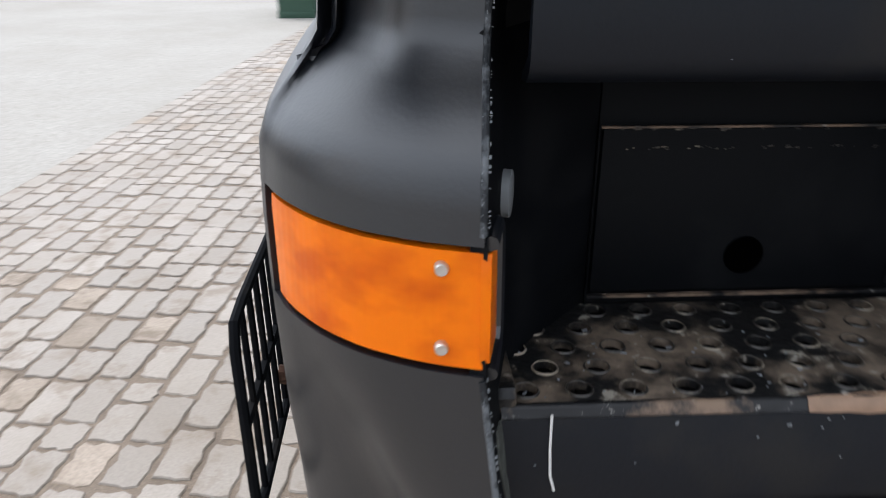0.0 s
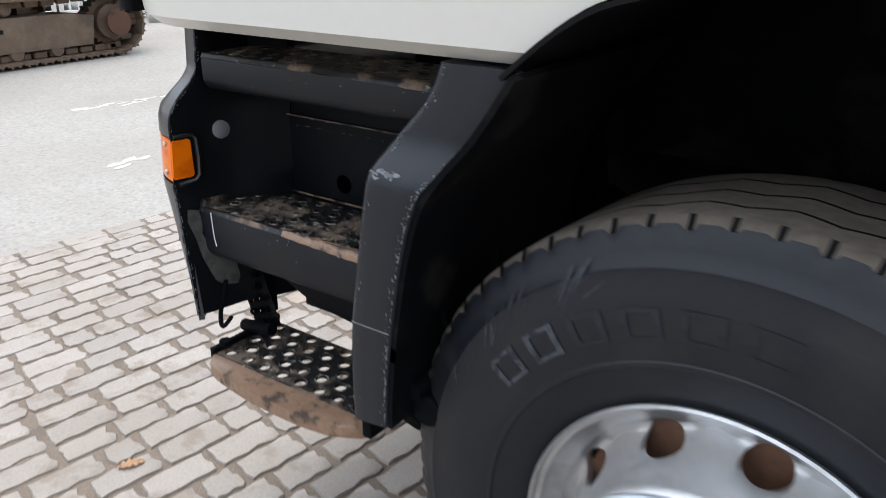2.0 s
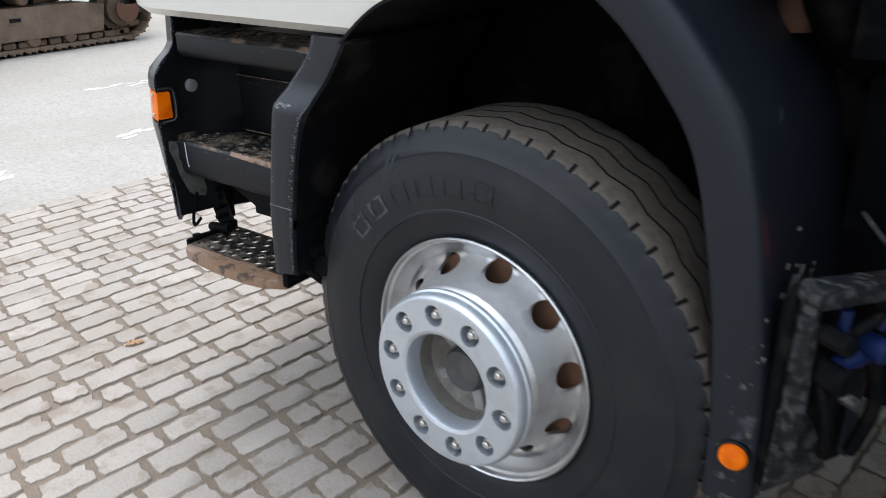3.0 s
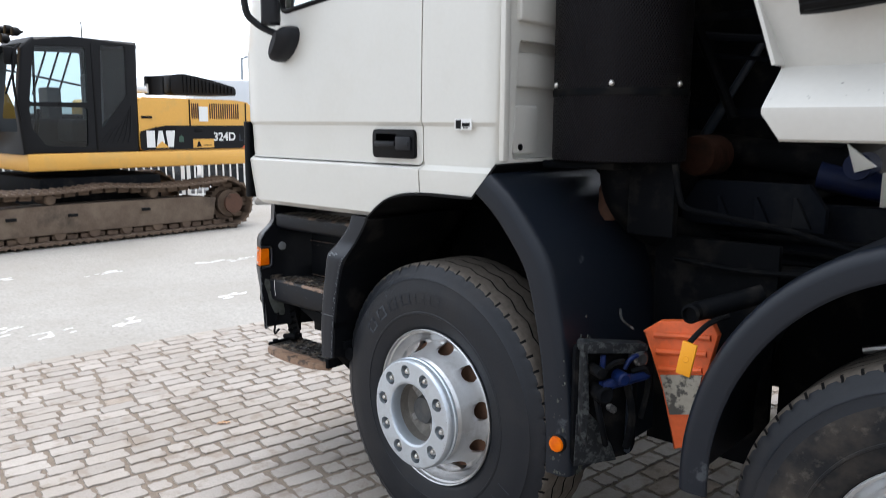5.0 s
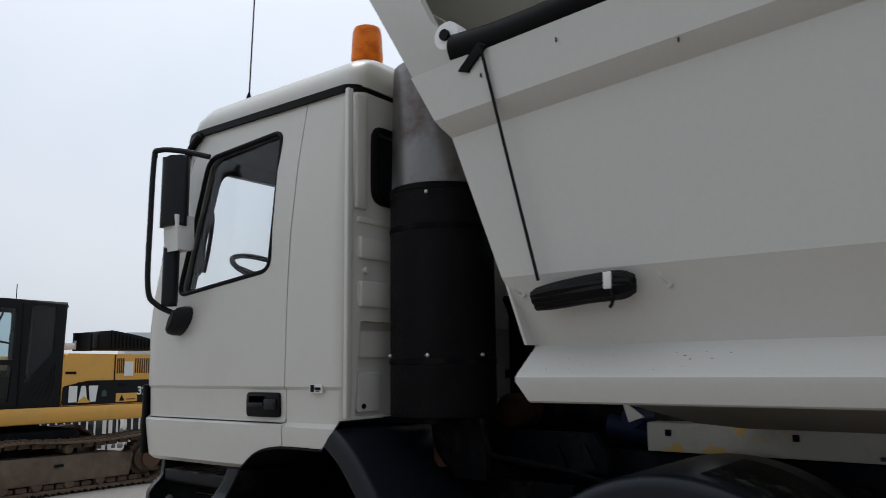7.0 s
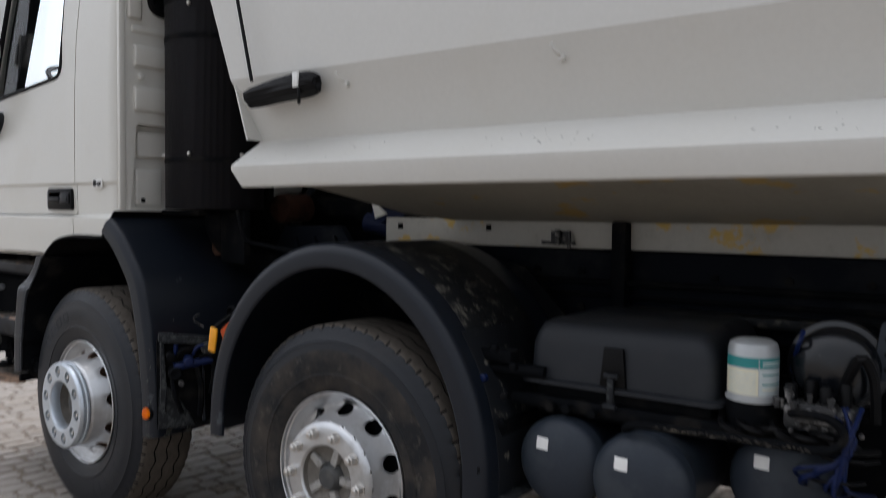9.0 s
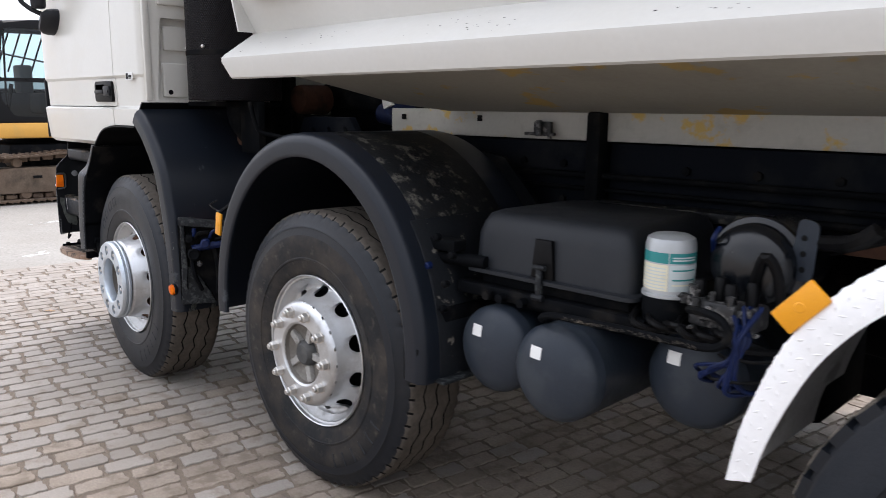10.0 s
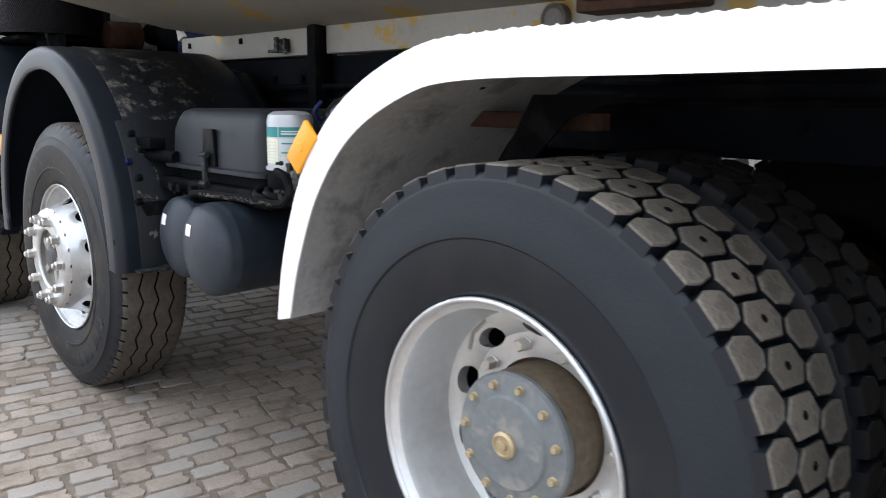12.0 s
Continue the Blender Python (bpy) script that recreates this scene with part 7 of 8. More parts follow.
prism(bm, [(0.822, 2.63), (0.62, 2.98), (0.36, 3.42), (0.62, 3.42), (0.80, 3.04), (0.93, 2.90), (1.0, 2.835), (0.96, 2.70)], "y", -0.019, 0.03, 0.002)
part("headboard_plate", bm, BED, truck, "cream headboard side plate")
bm = fresh()
prism(bm, [(0.36, 3.42), (0.30, 3.46), (1.5, 3.46), (1.5, 3.42)], "y", 0.02, 2.48)
part("headboard_canopy", bm, BED, truck)
bm = fresh()
lathe(bm, [(0.055, -0.02), (0.060, -0.012), (0.060, 0.05), (0.0, 0.05)], (0.88, 0, 2.955), "y", 28)
roll = part("tarp_roller", bm, ALU, truck, "white roller end of the rolled tarpaulin")
bm = fresh()
lathe(bm, [(0.022, -0.035), (0.022, -0.018), (0.0, -0.018)], (0.88, 0, 2.955), "y", 20)
part("roller_socket", bm, SEAL, roll)
bm = fresh()
tube(bm, spline([(0.90, 0.02, 2.90), (1.2, 0.03, 2.905), (2.0, 0.03, 2.975), (6.5, 0.03, 3.335)], 4), 0.065, 14)
part("rolled_tarpaulin", bm, SEAL, truck, "black tarpaulin rolled along the top rail")
bm = fresh()
prism(bm, [(0.99, 2.83), (0.945, 2.79), (0.99, 2.775), (1.08, 2.86), (1.04, 2.88)], "y", -0.035, 0.03, 0.004)
part("tarp_flap", bm, SEAL, roll)
bm = fresh()
tube(bm, [(1.055, -0.038, 2.86), (1.16, -0.031, 2.41), (1.265, -0.022, 1.965)], 0.0068, 6)
rope = part("tarp_rope", bm, SEAL, truck, "black rope hanging down the body side")
bm = fresh()
rb = random.Random(8)
for k in range(11):
    a = 2 * math.pi * k / 11
    oy, oz = 0.020 * math.cos(a), 0.028 * math.sin(a)
    pts = [(1.245 + 0.02 * rb.random(), -0.015 + oy, 1.905 + oz * 0.8), (1.33, -0.012 + oy * 1.1, 1.912 + oz), (1.45, -0.012 + oy * 1.1, 1.922 + oz), (1.56, -0.012 + oy, 1.930 + oz), (1.598, -0.012 + oy * 0.4, 1.930 + oz * 0.5)]
    tube(bm, spline([tuple(np.array(p) + np.array([0, rb.uniform(-0.004, 0.004), rb.uniform(-0.004, 0.004)])) for p in pts], 3), 0.0175, 8)
tube(bm, spline([(1.54, -0.045, 1.93), (1.55, -0.05, 1.88), (1.53, -0.03, 1.86)], 3), 0.006, 6)
part("coiled_rope", bm, SEAL, rope, "bundled black rope on a hook")
bm = fresh()
box(bm, (1.520, -0.056, 1.915), (1.548, -0.046, 1.970), 0.003)
part("rope_tag", bm, WHITE, rope)
for x in (1.155, 1.69, 2.545, 3.4, 4.25, 5.1):
    bm = fresh()
    tube(bm, spline([(x + 0.008, 0.045, 1.928), (x + 0.006, 0.010, 1.936), (x, -0.004, 1.948), (x - 0.003, -0.006, 1.962)], 4), 0.0055, 8)
    lathe(bm, [(0.011, 0.045), (0.011, 0.030), (0.0, 0.028)], (x + 0.010, 0, 1.925), "y", 12)
    part("rope_hook", bm, BED, tipper, "small welded rope hook")
for x, z in ((2.62, 2.12), (1.37, 2.80), (1.05, 2.75), (1.8, 2.68)):
    bm = fresh()
    box(bm, (x - 0.004, -0.030 if z > 2.6 else 0.020, z - 0.008), (x - 0.001, -0.020 if z > 2.6 else 0.0275, z + 0.008), 0.0005, 1)
    part("paint_nick", bm, SEAL, tipper)
rb = random.Random(12)
SLOPE = Vector((0, -0.148, -0.093)).normalized()


def on_flange(r):
    """A spot on the sloping top of the flange, in a few loose groups."""
    x = r.choice((1.30, 1.75, 2.35, 2.45, 2.55, 3.1, 3.35, 4.2)) + r.gauss(0, 0.07)
    d = r.uniform(0.30, 0.97)
    return (x, 0.108 - 0.148 * d, 1.748 - 0.093 * d), (1, 0, 0), SLOPE, (0, -0.53, 0.85)


bm = flakes(fresh(), rb, on_flange, 70, 0.0042, 0.35, 0.0008)
tagged(part("flange_chips", bm, METAL_BLACK, tipper, "small dark chips in the flange's paint", 0), kind="stuff")

# ---- tanks, battery box and air drier ----
for x, z, r, y in ((2.535, 0.690, 0.141, 0.085), (2.812, 0.692, 0.147, 0.035), (3.150, 0.716, 0.140, 0.215)):
    bm = fresh()
    prof = [(0.0, y - 0.018)] + [(r * math.sin(radians(a)), y - 0.018 + 0.055 * (1 - math.cos(radians(a)))) for a in range(15, 91, 15)] + [(r, y + 0.06), (r * 1.006, y + 0.062), (r * 1.006, y + 0.074), (r, y + 0.076), (r, y + 0.62), (0.0, y + 0.66)]
    lathe(bm, prof, (x, 0, z), "y", 48)
    tank = part("air_tank", bm, TANK, truck, "dark grey steel air tank with a domed end")
    bm = fresh()
    grid = []
    for i in range(6):
        line = []
        for j in range(6):
            dx, dz = -0.064 + 0.042 * i / 5, 0.044 + 0.036 * j / 5
            tilt = math.asin(min(0.99, math.hypot(dx, dz) / r))
            line.append(bm.verts.new((x + dx, y - 0.0195 + 0.055 * (1 - math.cos(tilt)), z + dz)))
        grid.append(line)
    for p, q in zip(grid, grid[1:]):
        for j in range(5):
            bm.faces.new((p[j], p[j + 1], q[j + 1], q[j]))
    part("tank_sticker", bm, WHITE, tank, "white square sticker")
bm = fresh()
lid_rows = []
for z, g in ((0.936, 0.0), (1.05, -0.006), (1.085, -0.016), (1.112, -0.030), (1.124, -0.055)):
    lid_rows.append([(x, y, z) for x, y in rounded([(2.392 - g, 0.157 - g), (2.992 + g, 0.157 - g), (2.992 + g, 0.70 + g), (2.392 - g, 0.70 + g)], 0.045)])
loft(bm, lid_rows)
lid = part("battery_box", bm, BOXP, truck, "dark plastic battery box with a domed lid", 50)
bm = fresh()
loft(bm, [[(x, y, z) for x, y in rounded([(2.392 - g, 0.157 - g), (2.992 + g, 0.157 - g), (2.992 + g, 0.70 + g), (2.392 - g, 0.70 + g)], 0.04)] for z, g in ((0.922, 0.014), (0.924, 0.020), (0.936, 0.020), (0.940, 0.008))])
part("lid_rim", bm, BOXP, lid)
bm = fresh()
box(bm, (2.41, 0.18, 0.82), (2.975, 0.68, 0.924), 0.015)
part("box_base", bm, METAL_BLACK, lid)
bm = fresh()
prism(bm, [(2.645, 0.940), (2.730, 0.940), (2.720, 1.060), (2.658, 1.060)], "y", 0.146, 0.162, 0.004)
part("lid_recess", bm, SEAL, lid)
bm = fresh()
box(bm, (2.677, 0.126, 0.875), (2.699, 0.142, 0.980), 0.005)
tube(bm, [(2.668, 0.130, 0.978), (2.712, 0.130, 0.978)], 0.008, 8)
tube(bm, [(2.668, 0.128, 0.885), (2.708, 0.128, 0.885)], 0.010, 8)
part("box_latch", bm, FLAKED_PAINT, lid, "black over-centre latch")
bm = fresh()
box(bm, (2.34, 0.135, 0.845), (3.05, 0.20, 0.885), 0.006)
part("box_bracket", bm, METAL_BLACK, truck)
for x in (2.50, 2.555, 2.64):
    bm = fresh()
    lathe(bm, [(0.015, 0.125), (0.015, 0.10), (0.0, 0.098)], (x, 0, 0.862), "y", 8)
    part("bracket_bolt", bm, METAL_BLACK, truck)
bm = fresh()
tube(bm, spline([(2.76, 0.16, 0.835), (2.765, 0.06, 0.846), (2.79, 0.032, 0.866), (2.85, 0.03, 0.876), (3.05, 0.03, 0.882), (3.26, 0.03, 0.884), (3.318, 0.03, 0.900), (3.332, 0.03, 0.932), (3.310, 0.03, 0.962), (3.26, 0.04, 0.969), (3.20, 0.09, 0.955)], 5), 0.0108, 8)
gt = part("guard_tube", bm, METAL_BLACK, truck, "black tube with flaking paint before the tanks")
bm = flakes(fresh(), rc, along([(2.86, 0.0189, 0.881), (3.05, 0.0189, 0.887), (3.26, 0.0189, 0.889)], (0, 0, -1), (0, -1, 0.3), 0.010), 150, 0.0035, 0.8)
tagged(part("paint_flakes", bm, BURR, gt, "flaked pale paint", 0), kind="stuff")
FX, FY = 3.078, 0.205
part("filter_head", lathe(fresh(), [(0.062, 0.86), (0.070, 0.92), (0.068, 0.955)], (FX, FY, 0), "z", 24), METAL_BLACK, truck, "black air drier base")
can = part("air_drier", lathe(fresh(), [(0.066, 0.952), (0.072, 0.955), (0.072, 0.963), (0.0670, 0.967), (0.0670, 1.095), (0.062, 1.112), (0.047, 1.121), (0.0, 1.124)], (FX, FY, 0), "z", 40), SILVER, truck, "silver air drier cartridge with a teal and cream label")


def band(z0, z1, a0, a1, r, mat, name, label=""):
    bm = fresh()
    n = 14
    rows = []
    for z in (z0, z1):
        rows.append([bm.verts.new((FX + r * math.sin(radians(a0 + (a1 - a0) * k / n)), FY - r * math.cos(radians(a0 + (a1 - a0) * k / n)), z)) for k in range(n + 1)])
    for k in range(n):
        bm.faces.new((rows[0][k], rows[0][k + 1], rows[1][k + 1], rows[1][k]))
    part(name, bm, mat, can, label, 60)


band(1.050, 1.078, -80, 25, 0.0676, TEAL, "label_stripe", "teal label stripe")
band(1.050, 1.078, 27, 110, 0.0676, TEAL, "label_stripe", "teal label stripe")
band(0.975, 1.046, -80, 25, 0.0675, CREAM_PRINT, "label_field", "cream label field")
band(0.975, 1.046, 27, 110, 0.0675, PALE_PRINT, "label_field", "pale blue label field")
for k in range(7):
    band(0.980 + 0.009 * k, 0.983 + 0.009 * k, -50, 20, 0.0679, PALE_PRINT, "label_line")
for k, (z, mm) in enumerate(((1.030, TEAL), (1.016, PALE_PRINT), (1.004, TEAL), (0.990, CREAM_PRINT), (1.064, PALE_PRINT), (1.057, PALE_PRINT))):
    band(z, z + 0.004, 34, 95, 0.0680, mm, "label_line")
bm = fresh()
lathe(bm, [(0.0, 0.215), (0.055, 0.218), (0.095, 0.232), (0.108, 0.250), (0.110, 0.285), (0.124, 0.290), (0.128, 0.298), (0.124, 0.306), (0.112, 0.310), (0.112, 0.52), (0.0, 0.54)], (3.275, 0, 1.055), "y", 40)
part("spring_brake_pot", bm, POT, truck, "black round brake air pot")
bm = fresh()
prism(bm, rounded([(3.36, 1.03), (3.42, 1.03), (3.43, 1.18), (3.38, 1.19)], 0.02), "y", 0.28, 0.286)
plate = part("hole_plate", bm, TANK, truck, "grey bracket plate with holes")
for z in (1.06, 1.10, 1.14):
    bm = fresh()
    lathe(bm, [(0.008, 0.2785), (0.0, 0.278)], (3.395, 0, z), "y", 10)
    part("plate_hole", bm, SEAL, plate)
bm = fresh()
box(bm, (3.17, 0.14, 0.90), (3.34, 0.25, 0.965), 0.012)
box(bm, (3.20, 0.125, 0.925), (3.30, 0.15, 0.975), 0.006)
vb = part("valve_block", bm, CAST, truck, "grey cast valve block with fittings")
for k in range(4):
    bm = fresh()
    x, y = 3.185 + 0.042 * k, 0.17 + 0.03 * (k % 2)
    lathe(bm, [(0.016, 0.960), (0.016, 1.012 + 0.008 * (k % 2)), (0.012, 1.018 + 0.008 * (k % 2)), (0.0, 1.020 + 0.008 * (k % 2))], (x, y, 0), "z", 12)
    part("valve_cap", bm, SEAL, vb)
rb = random.Random(44)
for k in range(22):
    bm = fresh()
    x, y, z = rb.uniform(3.15, 3.36), rb.uniform(0.115, 0.16), rb.uniform(0.895, 0.985)
    r = rb.uniform(0.005, 0.010)
    if k % 2:
        lathe(bm, [(r * 1.2, y), (r * 1.2, y - 0.009), (r * 0.8, y - 0.010), (r * 0.8, y - 0.020), (0.0, y - 0.021)], (x, 0, z), "y", 6)
    else:
        lathe(bm, [(r, z), (r, z + 0.018), (r * 1.3, z + 0.018), (r * 1.3, z + 0.026), (0.0, z + 0.027)], (x, y, 0), "z", 6)
    part("pipe_union", bm, CAST, vb)
rb = random.Random(21)
for k in range(8):
    bm = fresh()
    x0, y0, x1 = rb.uniform(3.27, 3.36), rb.uniform(0.11, 0.16), rb.uniform(3.20, 3.36)
    mid = [(3.335 + rb.gauss(0, 0.012), 0.105 + rb.gauss(0, 0.010), 0.905), (3.318 + rb.gauss(0, 0.014), 0.100 + rb.gauss(0, 0.010), 0.845)]
    tube(bm, spline([(x0, y0 + 0.03, 0.955 + rb.uniform(-0.02, 0.02))] + mid + [(x1, 0.115 + rb.uniform(-0.01, 0.02), 0.775 + rb.uniform(-0.03, 0.04)), (x1 + rb.uniform(-0.04, 0.05), 0.24, 0.73)], 6), rb.choice((0.0052, 0.0065)), 7)
    part("air_hose", bm, BLUE, truck, "blue plastic air hose")
for x, z in ((3.30, 0.845), (3.27, 0.785)):
    bm = fresh()
    tube(bm, [(x - 0.03, 0.125, z), (x, 0.095, z + 0.004), (x + 0.07, 0.095, z + 0.01), (x + 0.10, 0.13, z + 0.01)], 0.0045, 6)
    part("hose_tie", bm, SEAL, truck)
bm = fresh()
tube(bm, spline([(3.16, 0.30, 1.02), (3.185, 0.23, 1.10), (3.195, 0.21, 1.125), (3.20, 0.23, 1.15)], 4), 0.0065, 6)
part("air_hose", bm, BLUE, truck, "blue plastic air hose")
for k in range(7):
    bm = fresh()
    x = 3.00 + 0.045 * k
    tube(bm, spline([(x, 0.20, 0.91), (x + 0.02, 0.12 + 0.012 * (k % 3), 0.89 + 0.008 * (k % 2)), (x + 0.07, 0.11, 0.875 + 0.012 * (k % 3)), (x + 0.12, 0.20, 0.86)], 4), 0.0095, 7)
    part("black_hose", bm, SEAL, truck)
bm = fresh()
tube(bm, spline([(3.30, 0.22, 1.00), (3.345, 0.17, 1.10), (3.375, 0.19, 1.05), (3.38, 0.22, 0.93)], 4), 0.013, 8)
tube(bm, spline([(3.42, 0.40, 1.10), (3.60, 0.30, 1.17), (3.75, 0.3, 1.20)], 4), 0.018, 8)
tube(bm, spline([(3.38, 0.35, 1.12), (3.52, 0.22, 1.15), (3.58, 0.20, 1.19)], 4), 0.02, 8)
part("black_hose", bm, SEAL, truck)
bm = fresh()
box(bm, (2.60, 0.45, 0.60), (3.42, 0.80, 0.92), 0.02)
part("tank_carrier", bm, METAL_BLACK, truck)
bm = fresh()
box(bm, (2.45, 0.70, 1.085), (3.25, 0.80, 1.12), 0.008)
part("bracket_beam", bm, MUDDY, truck)


# ---- the excavator standing across the yard ----
digger = thing("excavator", "yellow and black tracked excavator parked across the yard", "excavator")
XT = -8.30                      # outer face of the near track


def track(x_out, sign):
    """One crawler: frame, sprocket, idler and shoes; it runs along y."""
    w = 0.54
    x0, x1 = sorted((x_out, x_out + sign * w))
    ys, yi, zc, r = 4.52, 0.72, 0.37, 0.315
    bm = fresh()
    prism(bm, [(yi + 0.1, 0.14), (ys - 0.28, 0.14), (ys - 0.22, 0.46), (ys - 0.5, 0.50), (2.0, 0.52), (yi + 0.1, 0.50)], "x", x0 + 0.07, x1 - 0.10, 0.02)
    fr = part("track_frame", bm, TRACK_FRAME, digger, "dusty brown track frame", 30)
    face = x_out - sign * 0.0
    for y in (1.1, 1.55, 2.0, 2.45, 2.9, 3.35, 3.8):
        bm = fresh()
        lathe(bm, [(0.07, x0 + 0.11), (0.085, x0 + 0.13), (0.085, x1 - 0.13), (0.07, x1 - 0.11)], (0, y, 0.13), "x", 16)
        part("track_roller", bm, TRACK, fr)
    for y in (1.35, 2.1, 3.1):
        bm = fresh()
        box(bm, (face - 0.075 if sign < 0 else face + 0.05, y, 0.36), (face - 0.05 if sign < 0 else face + 0.075, y + 0.12, 0.40))
        part("frame_slot", bm, SEAL, fr)
    for y in (1.9, 3.3):
        bm = fresh()
        lathe(bm, [(0.06, x0 + 0.1), (0.075, x0 + 0.12), (0.075, x1 - 0.1), (0.06, x1 - 0.08)], (0, y, 0.60), "x", 16)
        part("carrier_roller", bm, TRACK, fr)
    bm = fresh()
    n = 24
    gear = []
    for k in range(n * 2):
        a = math.pi * k / n
        rr = 0.285 if k % 2 else 0.25
        gear.append((ys + rr * math.cos(a), zc + rr * math.sin(a)))
    prism(bm, gear, "x", x0 + 0.16, x1 - 0.2)
    lathe(bm, [(0.19, x0 + 0.03), (0.20, x0 + 0.04), (0.20, x1 - 0.1)], (0, ys, zc), "x", 32)
    sp = part("sprocket", bm, TRACK, digger, "rusty drive sprocket", 30)
    bm = fresh()
    hx = x_out - sign * -0.0
    lathe(bm, [(0.135, 0.0), (0.15, -0.01), (0.15, -0.05)] if sign > 0 else [(0.15, 0.05), (0.15, 0.01), (0.135, 0.0)], (x_out + (0.02 if sign > 0 else -0.02), ys, zc), "x", 24)
    part("final_drive", bm, RUST, sp)
    bm = fresh()
    lathe(bm, [(0.25, x0 + 0.18), (0.29, x0 + 0.2), (0.29, x1 - 0.2), (0.25, x1 - 0.18)], (0, yi, zc), "x", 28)
    part("idler", bm, TRACK, digger)
    loop = [(y, zc - r - 0.02) for y in np.linspace(yi, ys, 22)]
    loop += [(ys + (r + 0.02) * math.cos(radians(a)), zc + (r + 0.02) * math.sin(radians(a))) for a in np.linspace(-78, 78, 6)]
    loop += [(y, zc + r + 0.02 - 0.05 * math.sin(math.pi * ((ys - y) / (ys - yi) * 2 % 1.0)) + 0.03) for y in np.linspace(ys, yi, 22)]
    loop += [(yi - (r + 0.02) * math.cos(radians(a)), zc + (r + 0.02) * math.sin(radians(a))) for a in np.linspace(78, -78, 6)]
    bm = fresh()
    prism(bm, [(-0.092, -0.006), (-0.085, 0.012), (-0.05, 0.012), (-0.045, 0.035), (-0.030, 0.035), (-0.025, 0.012), (0.03, 0.012), (0.035, 0.028), (0.05, 0.028), (0.055, 0.010), (0.092, -0.010), (0.092, -0.018), (-0.092, -0.018)], "x", x0, x1)
    bmesh.ops.recalc_face_normals(bm, faces=bm.faces)
    me = bpy.data.meshes.new("track_shoe")
    bm.to_mesh(me)
    bm.free()
    me.materials.append(TRACK)
    m = len(loop)
    for k in range(m):
        p, q = loop[k - 1], loop[(k + 1) % m]
        t = Vector((q[0] - p[0], q[1] - p[1])).normalized()
        shoe = add_mesh("track_shoe", me, fr)
        a = math.atan2(t.y, t.x)
        shoe.matrix_basis = Matrix.Translation((0, loop[k][0], loop[k][1])) @ Matrix.Rotation(a, 4, "X") @ Matrix.Scale(-1, 4, (0, 0, 1))
    bm = fresh()
    for k in range(m):
        y, z = loop[k]
        c = Vector((0, 2.6, zc))
        yy, zz = y + (0.06 if y < 1 else -0.06 if y > 4.4 else 0), z + (0.055 if z < zc else -0.055)
        box(bm, (x0 + 0.14, yy - 0.075, zz - 0.035), (x0 + 0.20, yy + 0.075, zz + 0.035), 0.01, 1)
        box(bm, (x1 - 0.20, yy - 0.075, zz - 0.035), (x1 - 0.14, yy + 0.075, zz + 0.035), 0.01, 1)
    tagged(part("chain_rest", bm, TRACK, fr), kind="stuff")


track(XT, -1)
track(XT - 2.75, 1)
# black paint here stands in for the shade beneath the deck
bm = fresh()
box(bm, (XT - 2.4, 1.9, 0.45), (XT - 0.4, 3.6, 0.85), 0.05)
lathe(bm, [(0.62, 0.80), (0.62, 1.03)], (XT - 1.37, 2.75, 0), "z", 40)
part("undercarriage", bm, METAL_BLACK, digger, "slewing base, black for the shade under the deck")
HX = XT - 0.38                  # outer face of the upper structure
bm = fresh()
box(bm, (HX - 2.2, 1.85, 1.01), (HX + 0.02, 5.30, 1.24), 0.03)
deck = part("deck", bm, CAT_YELLOW, digger, "yellow deck skirt")
bm = fresh()
prism(bm, rounded([(3.32, 1.24), (5.22, 1.24), (5.30, 1.40), (5.28, 1.80), (5.18, 1.95), (4.9, 1.99), (3.32, 2.00)], 0.08), "x", HX - 2.2, HX - 0.01, 0.03, 3)
hood = part("engine_hood", bm, CAT_YELLOW, digger, "yellow engine hood with black lower band", 30)
bm = fresh()
prism(bm, rounded([(3.33, 1.25), (5.20, 1.25), (5.20, 1.60), (3.95, 1.60), (3.70, 1.60), (3.33, 1.52)], 0.05), "x", HX - 0.012, HX + 0.004)
part("dark_band", bm, CAT_BLACK, hood)
for y0, y1, z0, z1, cnt in ((4.15, 4.28, 1.70, 1.93, 4), (4.45, 4.98, 1.70, 1.93, 14)):
    for k in range(cnt):
        y = y0 + (y1 - y0) * k / cnt
        bm = fresh()
        box(bm, (HX - 0.02, y, z0), (HX - 0.004, y + 0.022, z1), 0.003, 1)
        part("vent_slat", bm, RUST, hood)
bm = fresh()
box(bm, (HX - 0.012, 4.27, 1.66), (HX + 0.0, 4.42, 1.88))
part("white_label", bm, WHITE, hood)
bm = fresh()
box(bm, (HX - 0.03, 4.11, 1.26), (HX + 0.002, 4.125, 1.98))
box(bm, (HX - 0.03, 5.08, 1.26), (HX + 0.002, 5.095, 1.95))
part("panel_gap", bm, SEAL, hood)
for k in range(7):
    bm = fresh()
    box(bm, (HX + 0.0035, 3.55 + 0.05 * k, 1.50), (HX + 0.007, 3.58 + 0.05 * k, 1.58))
    part("vent_slat", bm, SEAL, hood)
bm = fresh()
box(bm, (HX + 0.0035, 4.15, 1.27), (HX + 0.0075, 4.50, 1.40))
part("warning_label", bm, CAT_YELLOW, hood, "yellow warning label")
bm = fresh()
prism(bm, [(4.20, 1.285), (4.29, 1.285), (4.245, 1.38)], "x", HX + 0.007, HX + 0.010)
box(bm, (HX + 0.007, 4.32, 1.30), (HX + 0.010, 4.46, 1.312))
part("warning_sign", bm, SEAL, hood)
bm = fresh()
box(bm, (HX + 0.0035, 4.18, 1.50), (HX + 0.010, 4.32, 1.56), 0.003)
part("hood_catch", bm, SEAL, hood)
bm = fresh()
